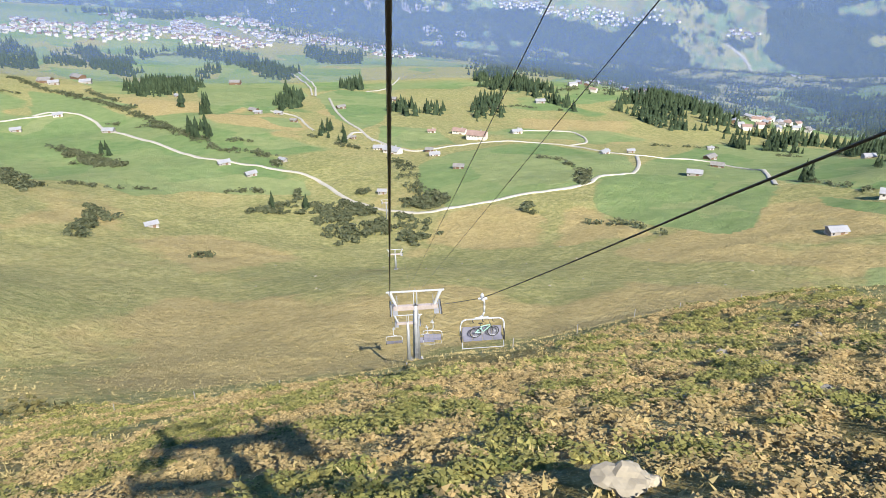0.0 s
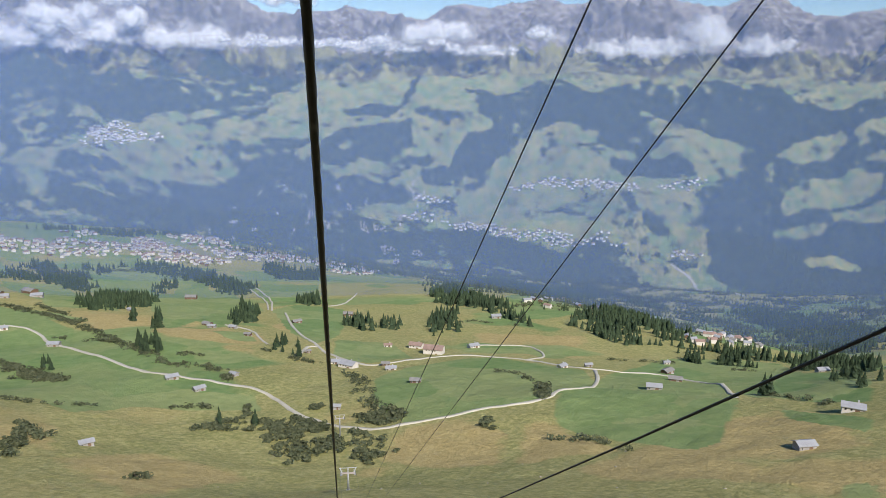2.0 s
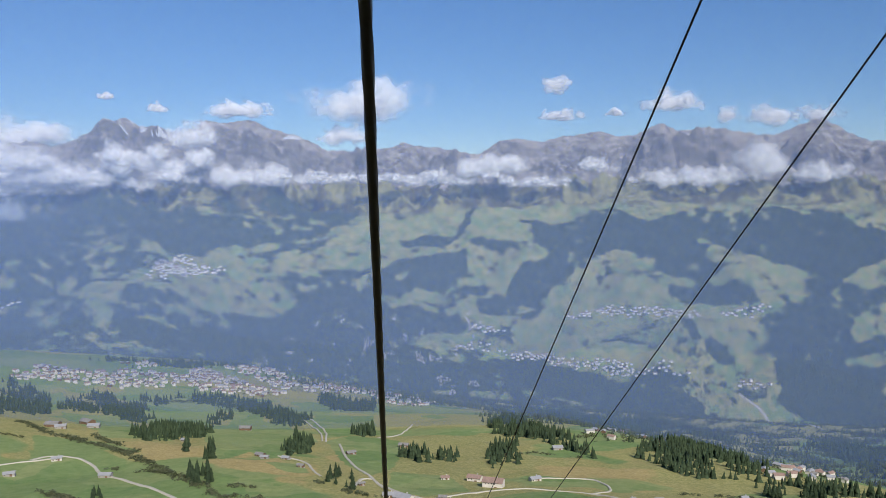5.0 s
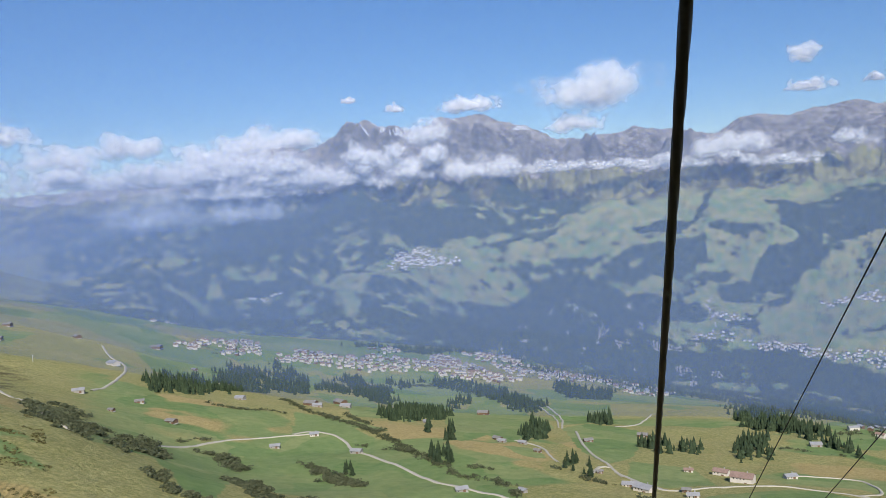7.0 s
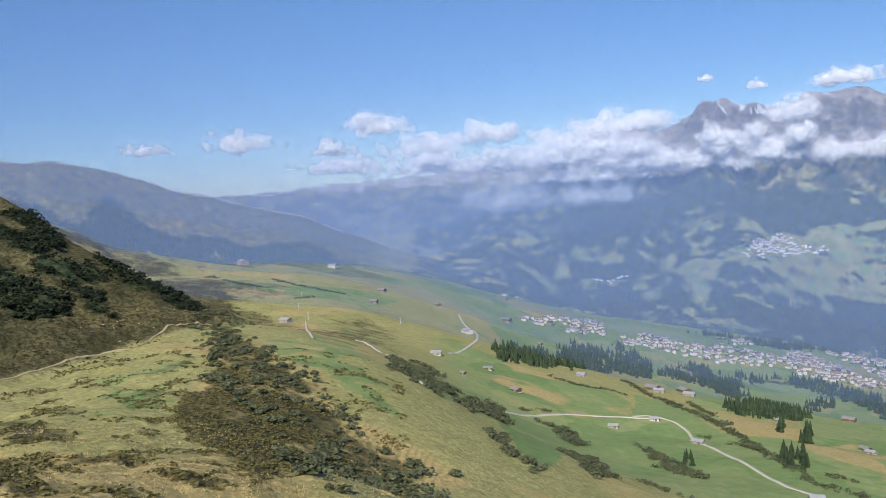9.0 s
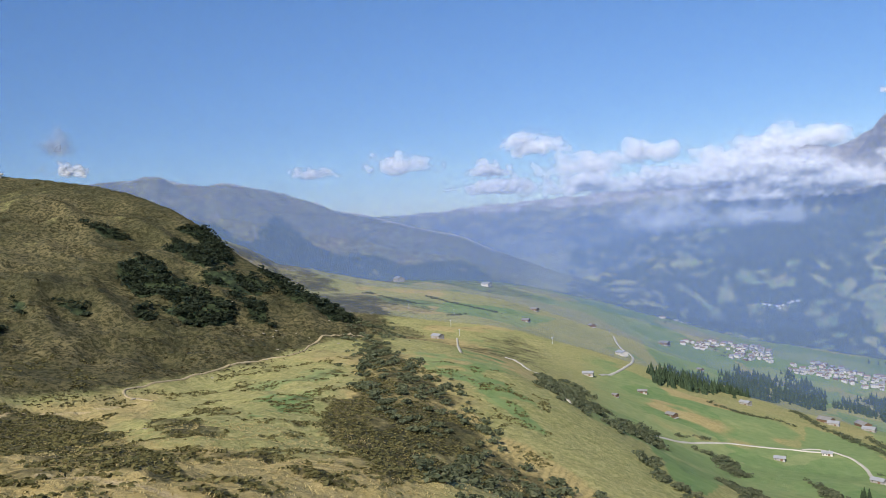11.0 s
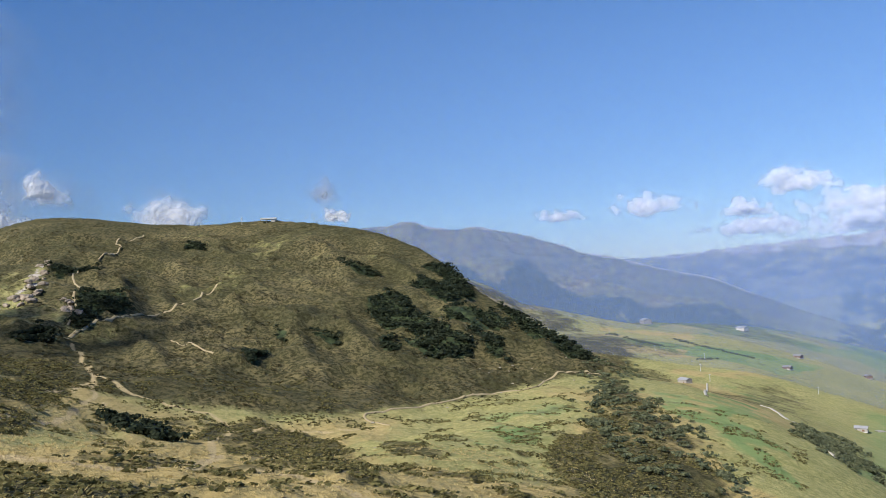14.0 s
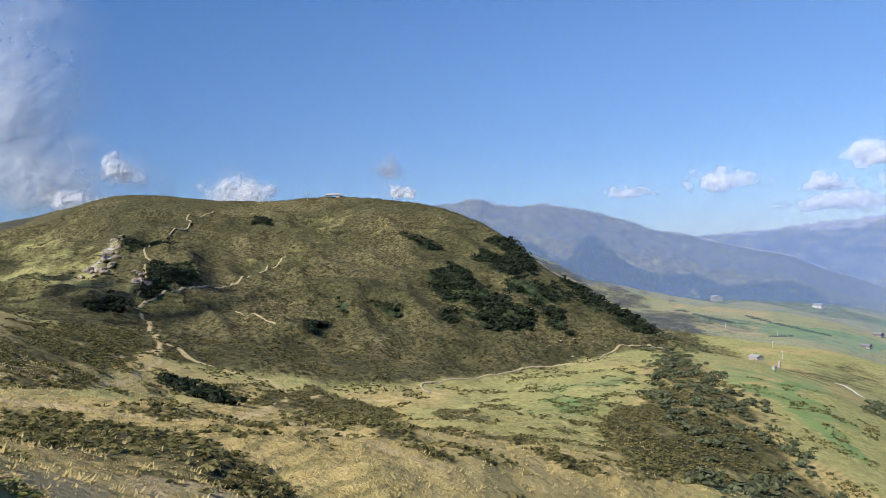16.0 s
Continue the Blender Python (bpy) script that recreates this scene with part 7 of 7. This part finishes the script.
HOUSE_KINDS = [house_meshes(w, d, h, p, wall, roof) for w, d, h, p, wall, roof in ((12, 10, 6.5, 0.5, PLASTER, SHEET_ROOF), (14, 10, 7.5, 0.5, PLASTER, TILE_ROOF), (10, 9, 5.5, 0.55, PLASTER, STONE_ROOF), (11, 9, 6, 0.5, OLD_WOOD, SHEET_ROOF), (18, 11, 8, 0.4, PLASTER, SHEET_ROOF))]
rng = np.random.RandomState(9)
made = 0
for count, outline in HOUSES:
    q = scatter(outline, 6, rng, 20000)
    rng.shuffle(q)
    keep = []
    for p in q:
        if len(keep) >= count:
            break
        if all(abs(p[0] - k[0]) + abs(p[1] - k[1]) > 15 for k in keep[-160:]):
            keep.append(p)
    hz = heights([p[0] for p in keep], [p[1] for p in keep])
    rest = {}
    for p, z in zip(keep, hz):
        k = rng.choice(5, p=(0.2, 0.42, 0.16, 0.14, 0.08))
        m = Matrix.Translation((p[0], p[1], z)) @ pose(0, 0, 0, 0, 0, rng.uniform(0, 180)) @ Matrix.Diagonal((0.74, 0.74, 0.68, 1))
        if made < 300:
            t = thing("village_house", "pale village house with a pitched roof among others", "house", "houses of the main village", m)
            for n, me in zip(("wall", "roof"), HOUSE_KINDS[k]):
                o = new(n, me)
                o.parent = t
            made += 1
        else:
            rest.setdefault(k, []).append(m)
    for k, ms in rest.items():
        for me, n, s in zip(HOUSE_KINDS[k], ("walls", "roofs"), (1.2, 1.2) if outline[0][1] > 2400 else (0.95, 0.95)):
            bm = bmesh.new()
            for m in ms:
                at = len(bm.verts)
                bm.from_mesh(me)
                bm.verts.ensure_lookup_table()
                bmesh.ops.transform(bm, matrix=m @ Matrix.Diagonal((s, s, s, 1)), verts=bm.verts[at:])
            out = bpy.data.meshes.new("far_village")
            bm.to_mesh(out)
            bm.free()
            out.materials.append(FAR_WALL if n == "walls" and outline[0][1] > 2400 else me.materials[0])
            tagged(new("far_village_" + n, out), "pale houses of a distant valley village", "houses", kind="stuff")


# the lift station on the knoll
def knoll_station():
    t = thing("lift_station", "pale flat-roofed lift station on the mountain top", "lift station", "", Matrix.Translation((-1044, 273, height(-1044, 273) + 0.4)) @ pose(0, 0, 0, 0, 0, 72))
    bm = bmesh.new()
    box(bm, (21, 7, 2.4), Matrix.Translation((0, 0, 4.2)), 0.5)
    part("canopy", bm, FRAME_PAINT, t)
    for x in (-3, 6):
        bm = bmesh.new()
        rod(bm, (x, 0, -1), (x, 0, 3.2), 0.8, sides=10)
        part("pillar", bm, CONCRETE, t)
    bm = bmesh.new()
    box(bm, (5, 5, 3), Matrix.Translation((6, 0, 1)), 0.1)
    part("cabin", bm, GREY_WOOD, t)


knoll_station()
far_head = Vector((-1055, 241, height(-1055, 241) + 8))
lift_tower(far_head, far_head.z - 8.5)
for x, y in ((-795, 757), (-860, 800), (-930, 870), (-760, 900), (-990, 830)):
    bm = bmesh.new()
    rod(bm, (0, 0, -0.5), (0, 0, 9), 0.3, 0.2, 8)
    rod(bm, (-1.5, 0, 8.8), (1.5, 0, 8.8), 0.15, sides=6)
    rod(bm, (-1.5, 0, 8.4), (-1.5, 0, 8.9), 0.25, sides=6)
    rod(bm, (1.5, 0, 8.4), (1.5, 0, 8.9), 0.25, sides=6)
    me = bpy.data.meshes.new("drag_lift_mast")
    bm.to_mesh(me)
    bm.free()
    me.materials.append(FRAME_PAINT)
    ob = tagged(new("drag_lift_mast", me), "slim pale drag lift mast in rough pasture", "mast", "drag lift masts")
    ob.location = (x, y, height(x, y))


# ---- clouds ----
def cloud(x, y, z, w, h, mat, label, seed):
    """Three curved layers of droplets, one behind the other."""
    co, f, puff, rim = [], [], [], []
    n, rings = 28, 6
    deep = min(w, h) * 0.45
    for depth in (-0.5, 0.0, 0.5):
        base = len(co)
        size = 1.15 - 0.25 * abs(depth)
        for i in range(rings + 1):
            rad = size * i / rings
            for k in range(n):
                a = 2 * math.pi * k / n
                ux, uz = rad * math.cos(a), rad * math.sin(a)
                uy = depth + 0.35 * rad * rad * (1 if depth < 0 else 0.6)
                co.append((ux * w / 2, uy * deep, uz * h / 2))
                puff.append((ux * w / h + seed * 7.3, uy * 0.8 + seed * 3.1, uz + seed * 5.7))
                rim.append(1 - math.hypot(ux, uz * (1.9 if uz < 0 else 1.0)) - 0.3 * abs(depth))
        for i in range(rings):
            for k in range(n):
                f.append((base + i * n + k, base + (i + 1) * n + k, base + (i + 1) * n + (k + 1) % n, base + i * n + (k + 1) % n))
    me = numpy_mesh("cloud", np.array(co), np.array(f), mat, False)
    me.attributes.new("puff", "FLOAT_VECTOR", "POINT").data.foreach_set("vector", np.array(puff, np.float32).ravel())
    me.attributes.new("rim", "FLOAT", "POINT").data.foreach_set("value", np.array(rim, np.float32))
    ob = tagged(new("cloud", me), label, "cloud", "clouds along the mountains")
    ob.matrix_world = Matrix.Translation((x, y, z)) @ Matrix.Rotation(-math.atan2(x, y - 30), 4, "Z")


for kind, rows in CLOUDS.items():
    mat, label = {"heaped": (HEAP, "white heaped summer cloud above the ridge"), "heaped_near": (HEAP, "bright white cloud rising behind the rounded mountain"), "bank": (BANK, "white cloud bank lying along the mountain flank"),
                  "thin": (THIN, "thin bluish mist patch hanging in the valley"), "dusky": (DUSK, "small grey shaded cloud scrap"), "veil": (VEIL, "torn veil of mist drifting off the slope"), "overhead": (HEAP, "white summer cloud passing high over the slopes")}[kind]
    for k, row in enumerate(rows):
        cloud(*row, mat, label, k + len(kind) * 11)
        if kind == "bank" and row[3] > 500 and k % 2 == 0:
            lumps = random.Random(k)
            x, y, z, w, h = row
            for j in range(3):
                off, size = (j - 1) * 0.28 * w + lumps.uniform(-0.06, 0.06) * w, lumps.uniform(0.22, 0.34)
                side = math.atan2(x, y - 30)
                cloud(x + off * math.cos(side), y - off * math.sin(side) - 60, z + h * lumps.uniform(0.05, 0.3), w * size, h * lumps.uniform(0.6, 0.95), HEAP, "white billow rising from the cloud bank", k * 3 + j + 400)
